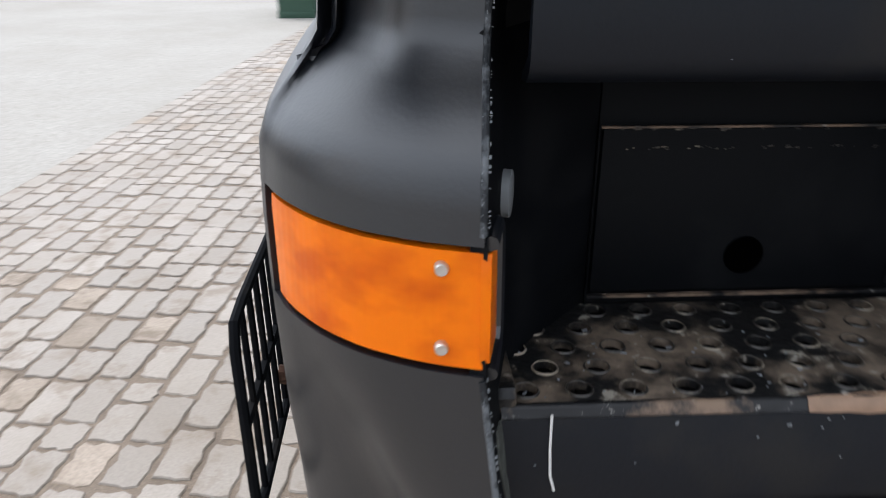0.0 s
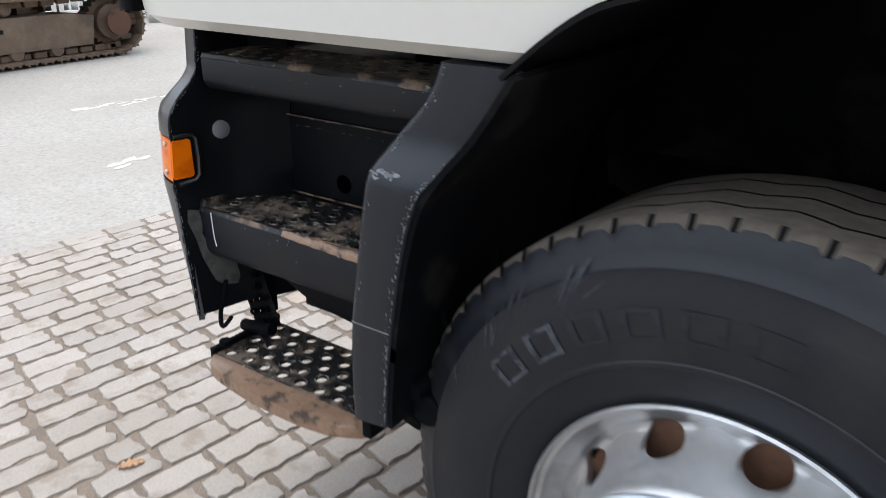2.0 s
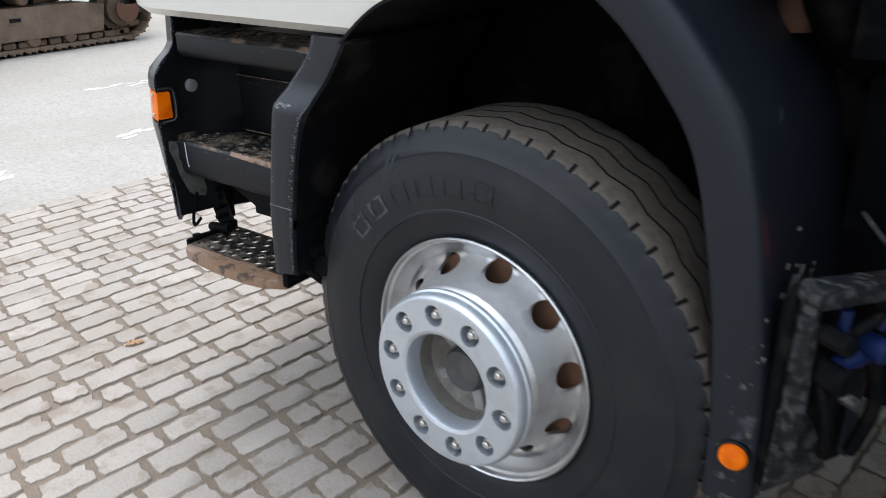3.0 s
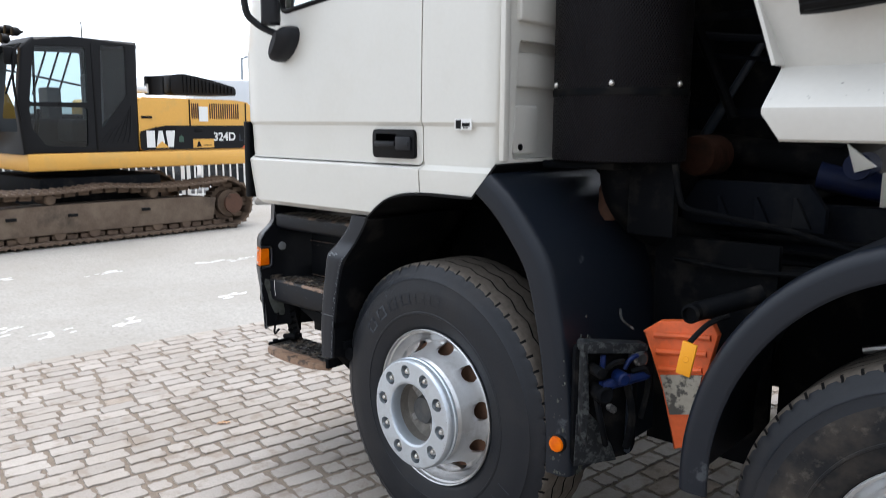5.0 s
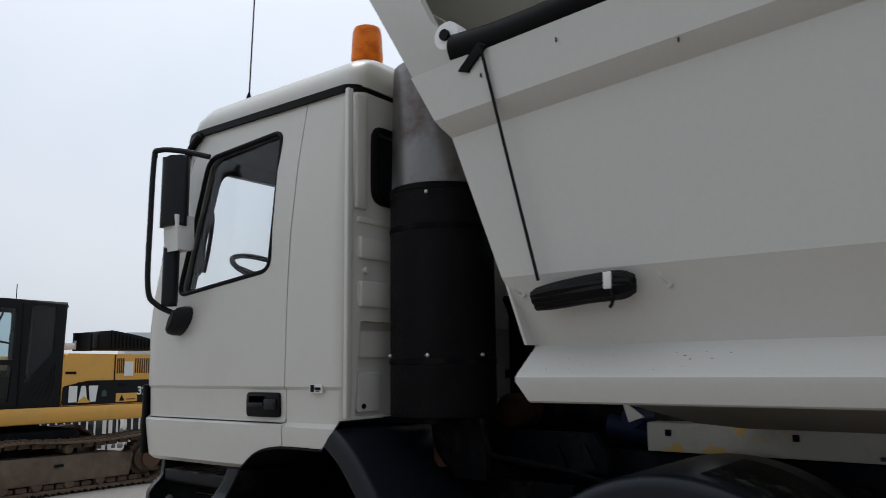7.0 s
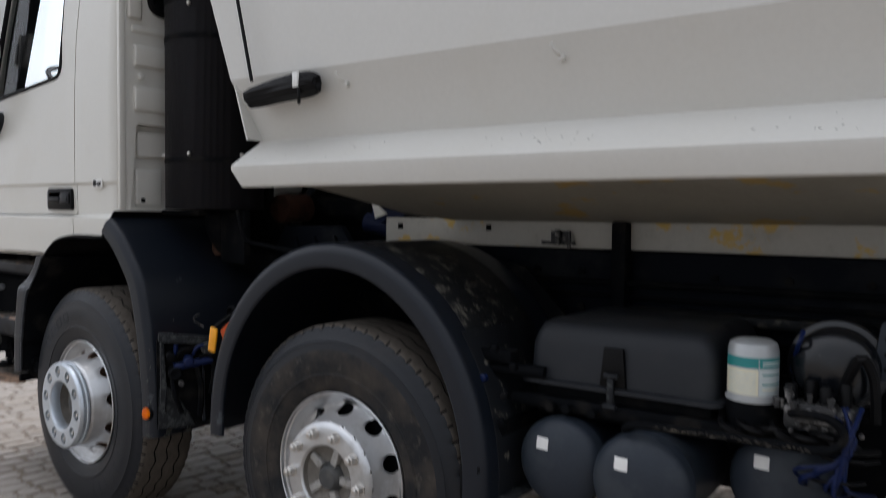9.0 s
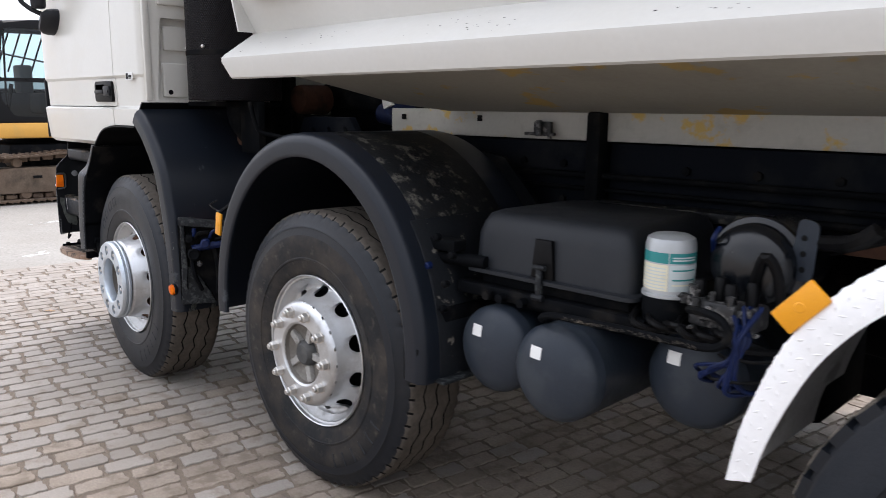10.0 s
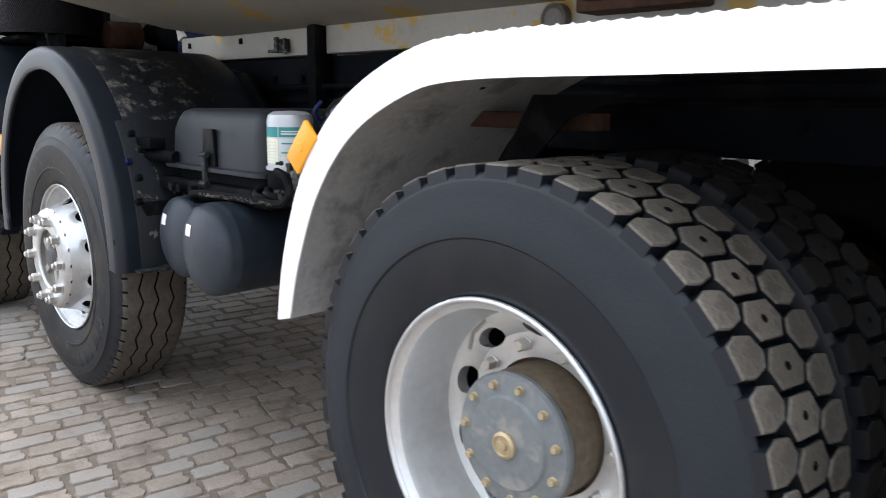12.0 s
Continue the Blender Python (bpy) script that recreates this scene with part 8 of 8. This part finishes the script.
prism(bm, [(3.92, 1.36), (4.0, 1.36), (3.995, 1.43), (3.96, 1.46), (3.925, 1.43)], "x", HX + 0.0035, HX + 0.007)
part("shield_badge", bm, GREEN, hood)
bm = fresh()
prism(bm, [(5.00, 1.25), (5.19, 1.25), (5.19, 1.47)], "x", HX + 0.0035, HX + 0.0075)
part("red_corner", bm, ORANGE_PANEL, hood, "red reflective corner")
hood.location = (0, -0.03, -0.065)
deck.location = (0, -0.08, -0.07)
face_x = Matrix(((0, 0, 1, HX + 0.006), (1, 0, 0, 0), (0, 1, 0, 0), (0, 0, 0, 1)))
letters("324D", 0.175, WHITE, hood, Matrix.Translation((0, 4.69, 1.425)) @ face_x, label="white model number lettering")
letters("L", 0.15, TANK, hood, Matrix.Translation((0, 4.98, 1.41)) @ face_x)
# maker's mark as plain white blocks with a yellow wedge
for y0, poly in ((3.42, [(0.0, 0.0), (0.125, 0.0), (0.125, 0.235), (0.0, 0.235)]),
                 (3.565, [(0.0, 0.0), (0.140, 0.0), (0.10, 0.235), (0.04, 0.235)]),
                 (3.715, [(0.03, 0.0), (0.115, 0.0), (0.145, 0.235), (0.0, 0.235)])):
    bm = fresh()
    prism(bm, [(y0 + u, 1.29 + v) for u, v in poly], "x", HX + 0.0035, HX + 0.0075)
    part("maker_mark", bm, WHITE, hood)
bm = fresh()
prism(bm, [(3.54, 1.28), (3.76, 1.28), (3.65, 1.375)], "x", HX + 0.008, HX + 0.010)
part("yellow_wedge", bm, CAT_YELLOW, hood)
bm = fresh()
box(bm, (HX - 0.02, 3.36, 1.70), (HX + 0.0, 3.52, 1.735))
part("small_label", bm, SEAL, hood)
bm = fresh()
prism(bm, rounded([(3.95, 2.0), (5.06, 2.0), (5.05, 2.13), (4.60, 2.235), (4.16, 2.305), (3.95, 2.28)], 0.03), "x", HX - 1.0, HX - 0.25, 0.02)
tray = part("hood_rack", bm, CAT_BLACK, digger, "black slatted guard on top of the hood")
for k in range(14):
    bm = fresh()
    y = 4.14 + 0.064 * k
    top = 2.29 - 0.19 * (y - 4.14)
    box(bm, (HX - 0.254, y, 2.03), (HX - 0.235, y + 0.018, top - 0.01), 0.003, 1)
    part("rack_bar", bm, SEAL, tray)
bm = fresh()
tube(bm, [(HX - 0.4, 3.76, 1.98), (HX - 0.4, 3.76, 2.25)], 0.14, 20)
part("intake_cap", bm, CAT_BLACK, digger, "round black air intake")
bm = fresh()
box(bm, (HX - 0.6, 3.36, 2.0), (HX - 0.3, 3.60, 2.10), 0.02)
tube(bm, [(HX - 0.35, 3.62, 2.0), (HX - 0.35, 3.62, 2.13)], 0.02)
part("hood_clutter", bm, RIM_DIRTY, digger)

# cab of the excavator, with real window openings
bm = fresh()
prof = [(1.74, 1.16), (3.28, 1.16), (3.32, 2.68), (2.40, 2.69), (1.95, 2.65), (1.80, 2.50), (1.70, 1.75)]
prism(bm, prof, "x", HX - 1.0, HX, 0.04, 3)
inside = prism(fresh(), [(1.80, 1.21), (3.22, 1.21), (3.26, 2.62), (2.40, 2.63), (1.98, 2.59), (1.86, 2.46), (1.76, 1.78)], "x", HX - 0.95, HX - 0.05)
for f in inside.faces:
    f.material_index = 1
w1 = prism(fresh(), rounded([(1.85, 1.83), (2.59, 1.84), (2.60, 2.56), (1.95, 2.54)], 0.04), "x", HX - 0.5, HX + 1)
w5 = prism(fresh(), rounded([(1.84, 1.62), (2.95, 1.62), (2.95, 2.56), (1.98, 2.54)], 0.04), "x", HX - 2, HX - 0.5)
w2 = prism(fresh(), rounded([(1.86, 1.50), (2.02, 1.27), (2.56, 1.25), (2.585, 1.77), (1.84, 1.78)], 0.05), "x", HX - 0.5, HX + 1)
w3 = prism(fresh(), rounded([(2.76, 1.50), (3.14, 1.95), (3.15, 2.62), (2.80, 2.61)], 0.04), "x", HX - 0.5, HX + 1)
w4 = prism(fresh(), rounded([(HX - 0.90, 1.45), (HX - 0.10, 1.45), (HX - 0.10, 2.58), (HX - 0.90, 2.58)], 0.05), "y", 1.0, 2.0)
dcab = part("operator_cab", boolean(bm, [("DIFFERENCE", inside), ("DIFFERENCE", w1), ("DIFFERENCE", w2), ("DIFFERENCE", w3), ("DIFFERENCE", w4), ("DIFFERENCE", w5)]), [CAT_BLACK, LINING], digger, "black operator cab with large windows", 30)
for poly, m in (([(1.82, 1.82), (2.61, 1.82), (2.63, 2.58), (1.93, 2.57)], MACHINE_GLASS), ([(1.82, 1.23), (2.60, 1.23), (2.60, 1.79), (1.82, 1.79)], DARK_GLASS), ([(2.74, 1.48), (3.18, 1.48), (3.18, 2.62), (2.74, 2.62)], SMOKED_GLASS)):
    bm = fresh()
    bm.faces.new([bm.verts.new((HX - 0.02, y, z)) for y, z in poly])
    g = part("cab_pane", bm, m, dcab, "", 0)
    g.visible_shadow = False
bm = fresh()
bm.faces.new([bm.verts.new((HX - 0.98, y, z)) for y, z in ((1.82, 1.60), (2.97, 1.60), (2.97, 2.58), (1.96, 2.56))])
part("cab_pane", bm, MACHINE_GLASS, dcab, "", 0).visible_shadow = False
for k in range(6):
    bm = fresh()
    tube(bm, spline([(HX + 0.002, 2.74 + 0.075 * k, 1.30), (HX + 0.002, 2.86 + 0.06 * k, 1.46), (HX + 0.002, 3.08 + 0.02 * k, 1.60 + 0.04 * k)], 3), 0.008, 6)
    part("cab_rib", bm, CAT_BLACK, dcab)
bm = fresh()
box(bm, (HX - 0.005, 2.67, 1.20), (HX + 0.006, 2.70, 2.64), 0.003)
box(bm, (HX + 0.001, 2.20, 1.80), (HX + 0.015, 2.25, 1.82), 0.003)
part("door_edge", bm, SEAL, dcab)
bm = fresh()
box(bm, (HX - 0.75, 2.45, 1.3), (HX - 0.25, 2.9, 1.62), 0.05)
box(bm, (HX - 0.72, 2.80, 1.60), (HX - 0.28, 2.95, 2.25), 0.05)
part("operator_seat", bm, LINING, dcab)
bm = fresh()
tube(bm, [(HX - 0.5, 2.05, 1.28), (HX - 0.5, 2.15, 1.75)], 0.03)
tube(bm, [(HX - 0.15, 1.95, 1.30), (HX - 0.15, 2.0, 2.6)], 0.015)
part("levers", bm, SEAL, dcab)
for k in range(5):
    bm = fresh()
    tube(bm, [(HX - 0.93, 1.90 + 0.17 * k, 1.95), (HX - 0.93, 2.12 + 0.17 * k, 2.55)], 0.014, 6)
    part("window_guard_bar", bm, SEAL, dcab)
bm = fresh()
tube(bm, [(HX - 0.93, 1.85, 2.28), (HX - 0.93, 2.92, 2.10)], 0.016, 6)
box(bm, (HX - 0.90, 2.30, 1.62), (HX - 0.60, 2.50, 2.05), 0.03)
part("cab_console", bm, LINING, dcab)
bm = fresh()
tube(bm, spline([(HX + 0.0, 1.80, 2.55), (HX + 0.05, 1.70, 2.45), (HX + 0.05, 1.66, 2.1), (HX + 0.02, 1.72, 1.6)], 4), 0.014, 6)
box(bm, (HX + 0.0, 1.58, 2.28), (HX + 0.04, 1.74, 2.50), 0.02)
part("cab_mirror", bm, SEAL, digger, "black mirror on a bent arm")
part("lamp_bar", tube(fresh(), [(HX - 0.85, 1.86, 2.70), (HX - 0.08, 1.86, 2.70)], 0.018), SEAL, digger)
for x, y, z in ((0.12, 1.80, 2.70), (0.30, 1.78, 2.74), (0.50, 1.78, 2.74), (0.10, 1.66, 2.60), (0.72, 1.78, 2.74)):
    bm = fresh()
    lathe(bm, [(0.050, y - 0.05), (0.060, y - 0.045), (0.056, y + 0.02), (0.030, y + 0.05), (0.0, y + 0.052)], (HX - x, 0, z), "y", 14)
    part("work_lamp", bm, SEAL, digger, "black round work lamp")
part("rear_lamp", tube(fresh(), [(HX - 0.2, 3.28, 2.62), (HX - 0.2, 3.40, 2.64)], 0.03), SEAL, digger)
part("cab_aerial", tube(fresh(), [(HX - 0.3, 2.70, 2.66), (HX - 0.3, 2.70, 2.92)], 0.006), SEAL, digger)
bm = fresh()
prism(bm, [(2.3, 1.3), (1.95, 1.95), (1.90, 2.65), (0.9, 3.4), (-1.8, 3.9), (-2.2, 3.6), (-1.7, 3.35), (0.6, 2.75), (1.3, 2.2), (1.5, 1.3)], "x", HX - 1.45, HX - 1.12, 0.04)
part("boom", bm, CAT_YELLOW, digger, "yellow boom")
bm = fresh()
prism(bm, [(-2.1, 3.5), (-1.8, 3.3), (-2.1, 1.2), (-2.4, 1.2)], "x", HX - 1.42, HX - 1.15, 0.03)
box(bm, (HX - 1.75, -2.6, 0.0), (HX - 0.8, -1.7, 1.1), 0.15, 4)
part("stick_and_bucket", bm, CAT_YELLOW, digger)
bm = fresh()
box(bm, (HX - 2.15, 1.9, 1.24), (HX - 1.5, 3.3, 1.70), 0.05)
part("far_side_box", bm, CAT_BLACK, digger)

# ---- site fence, blocks and things in the distance ----
def fence_point(s):
    """A point of the fence line; s runs along it in metres from beside the excavator."""
    return Vector((-12.2 + 0.52 * s, 6.0 + 0.854 * s, 0))


for n_panel in range(-6, 5):
    s0 = n_panel * 2.6
    f = thing("site_fence_panel", "white picket site fence panel", "fence", fence_point(s0), "fence panels")
    f.rotation_euler = (0, 0, math.atan2(0.854, 0.52))
    bm = fresh()
    box(bm, (0, -0.02, 0.10), (2.56, 0.02, 0.16), 0.004)
    part("rail", bm, FENCE_WHITE, f)
    bm = fresh()
    box(bm, (0, -0.02, 1.08), (2.56, 0.02, 1.14), 0.004)
    part("rail", bm, FENCE_WHITE, f)
    for x in (0.0, 2.49):
        bm = fresh()
        box(bm, (x, -0.035, 0.0), (x + 0.07, 0.035, 1.25), 0.006)
        part("post", bm, FENCE_WHITE, f)
    bm = fresh()
    box(bm, (0.14, -0.012, 0.03), (0.175, 0.012, 1.22), 0.003, 1)
    first = part("picket", bm, FENCE_WHITE, f)
    for k in range(1, 17):
        ob = add_mesh("picket", first.data, f)
        ob.matrix_basis = pose(0.137 * k, 0, 0)
for k, s in enumerate((1.6, 3.4)):
    bm = fresh()
    prism(bm, rounded([(-0.40, -0.014), (0.40, -0.014), (0.40, 0.10), (0.30, 0.17), (-0.30, 0.17), (-0.40, 0.10)], 0.03), "y", -0.13, 0.13, 0.015)
    ob = part("concrete_foot", bm, CONCRETE, None)
    p = fence_point(s)
    ob.matrix_world = pose(p.x + 0.55, p.y - 0.25, 0, 0, 0, 62)
    tagged(ob, "grey concrete barrier foot on the yard", "concrete block", "barrier feet")
# low kerb strip below the fence
bm = fresh()
a, b = fence_point(-22), fence_point(24)
d = Vector((0.52, 0.854, 0)).normalized()
nrm = Vector((-d.y, d.x, 0))
v = [a + nrm * 0.1, b + nrm * 0.1, b + nrm * 8.0, a + nrm * 8.0]
prism(bm, [(p.x, p.y) for p in v], "z", -0.012, -0.006)
tagged(part("road", bm, material("far_asphalt", (0.16, 0.16, 0.16), 0.9, grain=0.15, grain_scale=30, bump=0.2), None, smooth=0), "dark asphalt strip behind the fence", "road", kind="structure")

CAR_PAINT = material("dark_car_paint", (0.012, 0.014, 0.018), 0.25, coat=0.5, grain=0.02)


def parked_car(at, turn):
    """A small dark saloon, far off, added for the unclear dark mass there."""
    car = thing("parked_car", "dark saloon car added to fill the dark beyond the white fence", "car", at, "cars beyond the fence")
    car.rotation_euler = (0, 0, radians(turn))
    side = rounded([(-2.1, 0.28), (2.1, 0.28), (2.15, 0.62), (1.95, 0.82), (1.05, 0.90), (0.45, 1.38), (-0.95, 1.42), (-1.65, 0.98), (-2.1, 0.92)], 0.12)
    part("body", prism(fresh(), side, "y", -0.86, 0.86, 0.06, 2), CAR_PAINT, car)
    for y in (-0.862, 0.862):
        pane = prism(fresh(), rounded([(-1.35, 0.95), (0.80, 0.95), (0.38, 1.30), (-0.90, 1.33)], 0.05), "y", y - 0.004, y + 0.004)
        part("window", pane, DARK_GLASS, car)
        for x in (-1.35, 1.35):
            part("wheel", lathe(fresh(), [(0.16, y - 0.02), (0.30, y - 0.02), (0.32, y), (0.30, y + 0.02), (0.16, y + 0.02)], (x, 0, 0.306), "y", 20), RUBBER, car)
    return car


# added cars make the background between the pickets dark
for s_car, off, turn in ((-2.0, 2.3, 62), (2.4, 2.1, 60), (-7.0, 2.4, 57), (6.8, 2.2, 59)):
    p = fence_point(s_car) + nrm * off
    parked_car((p.x, p.y, 0), turn)

van = thing("white_van", "white box lorry parked beyond the fence", "lorry", (-17.5, 12.2, 0))
van.rotation_euler = (0, 0, radians(65))
bm = fresh()
box(bm, (-2.6, -1.1, 0.75), (1.2, 1.1, 2.75), 0.06)
part("box_body", bm, VAN_WHITE, van)
bm = fresh()
prism(bm, [(1.25, 0.5), (2.6, 0.5), (2.7, 1.3), (2.3, 2.15), (1.25, 2.2)], "y", -1.0, 1.0, 0.06)
part("van_cab", bm, VAN_WHITE, van)
for x in (-1.7, 1.9):
    for y in (-1.0, 1.0):
        bm = fresh()
        lathe(bm, [(0.2, y - 0.13), (0.40, y - 0.12), (0.40, y + 0.12), (0.2, y + 0.13)], (x, 0, 0.386), "y", 24)
        part("wheel", bm, RUBBER, van)
bm = fresh()
lathe(bm, [(0.07, -0.014), (0.06, 0.5), (0.04, 3.9), (0.035, 3.95)], (0, 0, 0), "z", 12)
tube(bm, [(0, 0, 3.9), (0.20, 0.15, 3.98)], 0.03, 8)
mast = part("lamp_post", bm, GREY_METAL, None)
mast.location = (-23.4, 14.85, 0)
tagged(mast, "thin grey street lamp post beyond the fence", "lamp post")
bm = fresh()
box(bm, (0.10, 0.05, 3.94), (0.42, 0.25, 4.01), 0.03)
ob = part("lamp_head", bm, GREY_METAL, mast)

bin_ob = thing("wheeled_bin", "dark green waste container on the paving", "waste bin", (-2.45, 10.5, 0))
bm = fresh()
loft(bm, [[(x * s, y * s, z) for x, y in rounded([(-0.30, -0.35), (0.30, -0.35), (0.30, 0.35), (-0.30, 0.35)], 0.05)] for z, s in ((0.08, 0.80), (0.6, 0.92), (1.05, 1.0))])
part("bin_body", bm, GREEN, bin_ob)
bm = fresh()
box(bm, (-0.33, -0.40, 1.05), (0.33, 0.40, 1.12), 0.03)
part("bin_lid", bm, GREEN, bin_ob)
for x in (-0.22, 0.22):
    bm = fresh()
    lathe(bm, [(0.03, x - 0.03), (0.10, x - 0.03), (0.10, x + 0.03), (0.03, x + 0.03)], (0, 0.28, 0.093), "x", 16)
    part("bin_wheel", bm, RUBBER, bin_ob)
bm = fresh()
box(bm, (-0.25, -0.28, -0.007), (0.25, -0.20, 0.10), 0.01)
part("bin_foot", bm, GREEN, bin_ob)
bm = fresh()
box(bm, (-0.9, -0.5, -0.010), (0.9, 0.5, 1.35), 0.02)
gc = part("metal_locker", bm, GREY_METAL, None)
gc.location = (-1.45, 11.4, 0)
for k in range(8):
    part("locker_rib", box(fresh(), (-0.86 + 0.22 * k, -0.52, 0.05), (-0.78 + 0.22 * k, -0.50, 1.30), 0.005, 1), GREY_METAL, gc)
tagged(gc, "blue-grey ribbed metal locker on the paving", "locker")

# a fallen leaf
bm = fresh()
rim = []
for k in range(29):
    u = k / 28
    wide = 0.020 * math.sin(math.pi * min(1.0, u * 0.94 + 0.05)) ** 0.7 * (0.72 + 0.28 * math.cos(2 * math.pi * 4.5 * u)) + 0.0012
    lift = 0.003 + 0.004 * math.sin(3.4 * u)
    rim.append([bm.verts.new((-0.036 + 0.072 * u, d * wide, lift + (0.004 if d else 0.0) * abs(math.sin(9 * u)))) for d in (-1, 0, 1)])
for p, q in zip(rim, rim[1:]):
    bm.faces.new((p[0], p[1], q[1], q[0]))
    bm.faces.new((p[1], p[2], q[2], q[1]))
bmesh.ops.solidify(bm, geom=bm.faces[:], thickness=0.001)
leaf = part("fallen_leaf", bm, LEAF, None)
leaf.matrix_world = pose(-1.535, 0.055, 0.024, 0, 0, 60)
tagged(leaf, "dry brown oak leaf on the paving", "leaf")

# ---- paving stones ----
PL, PW = 0.205, 0.109           # stone with its joints
FINE = 1.5                       # beyond this line the courses are narrower


def stone_outline(length, fancy, rnd):
    """Half-lengths of a paver with softly toothed sides."""
    a, b = length / 2 - 0.0045, PW / 2 - 0.0038
    if not fancy:
        return [(-b, -a), (b, -a), (b, a), (-b, a)]
    out = [(b - 0.002, -a)]
    for k in range(4):
        out.append((b + (0.0030 if k % 2 else -0.0030), -a + 2 * a * (k + 0.7) / 4.4))
    out += [(b - 0.002, a - 0.004), (b * 0.45, a + 0.004), (b * 0.05, a + 0.002), (-b * 0.30, a - 0.006), (-b + 0.002, a - 0.001)]
    for k in range(4):
        out.append((-b + (0.0030 if k % 2 else -0.0030), a - 2 * a * (k + 0.7) / 4.4))
    out += [(-b + 0.002, -a + 0.004), (-b * 0.45, -a + 0.001), (-b * 0.05, -a - 0.001), (b * 0.30, -a - 0.005)]
    return out


def stone_data(outline, rnd):
    """Vertices and faces of one stone: bevelled top, open below."""
    n = len(outline)
    verts = [(x, y, -0.012) for x, y in outline] + [(x * 0.985, y * 0.992, -0.004) for x, y in outline] + [(x * 0.925, y * 0.962, 0.0) for x, y in outline]
    faces = []
    for lo, hi in ((0, n), (n, 2 * n)):
        for k in range(n):
            faces.append((lo + k, lo + (k + 1) % n, hi + (k + 1) % n, hi + k))
    faces.append(tuple(range(2 * n, 3 * n)))
    return verts, faces


rnd = random.Random(17)
TURN = Matrix.Rotation(-COURSE, 4, "Z")
origin = Vector((EDGE[0] + 0.06, EDGE[1], 0))
variants = []
for v in range(14):
    ln = PL if v < 6 else PL * 0.8 if v < 10 else PL * 0.55
    o = stone_outline(ln, True, rnd)
    o = [(x + rnd.uniform(-0.0045, 0.0030) * (1 if x > 0 else -1), y + rnd.uniform(-0.006, 0.003) * (1 if y > 0 else -1)) for x, y in o]
    verts, faces = stone_data(o, rnd)
    me = bpy.data.meshes.new("paving_stone")
    me.from_pydata(verts, [], faces)
    me.materials.append(PAVER)
    me.shade_smooth()
    me.set_sharp_from_angle(angle=radians(50))
    variants.append((ln, verts, faces, me))
plain = stone_data(stone_outline(PL, False, rnd), rnd)

near, bulk_v, bulk_f, bulk_m = [], [], [], []
for row in range(0, 140):
    coarse = int((FINE - EDGE[0]) / PW)
    narrow = 1.0 if row < coarse else 0.86
    u = row * PW if row < coarse else (coarse + (row - coarse) * narrow) * PW
    v = -9.0 + rnd.uniform(0, 0.2)
    while v < 15.5:
        k = rnd.randrange(14) if rnd.random() < 0.6 else rnd.randrange(10)
        ln = variants[k][0] * narrow
        c = v + ln / 2
        v += ln
        w = TURN @ Vector((u, c, 0)) + origin
        if w.x > 12.2 or w.y > 15.5:
            continue
        tilt = (rnd.gauss(0, 0.004), rnd.gauss(0, 0.004))
        dz = rnd.uniform(-0.003, 0.001) + 0.004 * noise.noise((w.x * 0.9, w.y * 0.9, 0.0))
        size = rnd.uniform(0.96, 1.01) if rnd.random() < 0.75 else rnd.uniform(0.88, 0.96)
        m = Matrix.Translation((w.x, w.y, level(w.x) + min(dz, 0.0))) @ TURN @ Matrix.Rotation(tilt[0], 4, "X") @ Matrix.Rotation(tilt[1], 4, "Y") @ Matrix.Rotation(rnd.gauss(0, 0.01), 4, "Z") @ Matrix.Diagonal((size * narrow, (size if ln > 0.15 else size * 0.98) * narrow, 1, 1))
        if -2.1 < w.x < -0.55 and -0.75 < w.y < 0.75 and len(near) < 300 and (w.x + 1.2) ** 2 + (w.y) ** 2 < 0.95:
            near.append((variants[k][3], m))
            continue
        far = w.y > 5.0 or w.y < -3.0 or w.x > 6.5
        verts, faces = plain if far and k < 6 else (variants[k][1], variants[k][2])
        base = len(bulk_v)
        bulk_v += [tuple(m @ Vector(p)) for p in verts]
        bulk_f += [tuple(base + i for i in f) for f in faces]
        soil = min(0.8, max(0.0, (w.x - 0.2) / 2.2)) if w.y > -2.2 else 0.15
        soiled = 1 if rnd.random() < soil + 0.35 * noise.noise((w.x * 0.8, w.y * 0.8, 3.0)) else 0
        bulk_m += [soiled] * len(faces)
me = bpy.data.meshes.new("paving_stones")
me.from_pydata(bulk_v, [], bulk_f)
me.materials.append(PAVER)
me.materials.append(PAVER_DIRTY)
me.polygons.foreach_set("material_index", bulk_m)
tagged(add_mesh("paving_stones", me, pavement), kind="stuff")
for me, m in near:
    ob = add_mesh("paving_stone", me, pavement)
    ob.matrix_basis = m
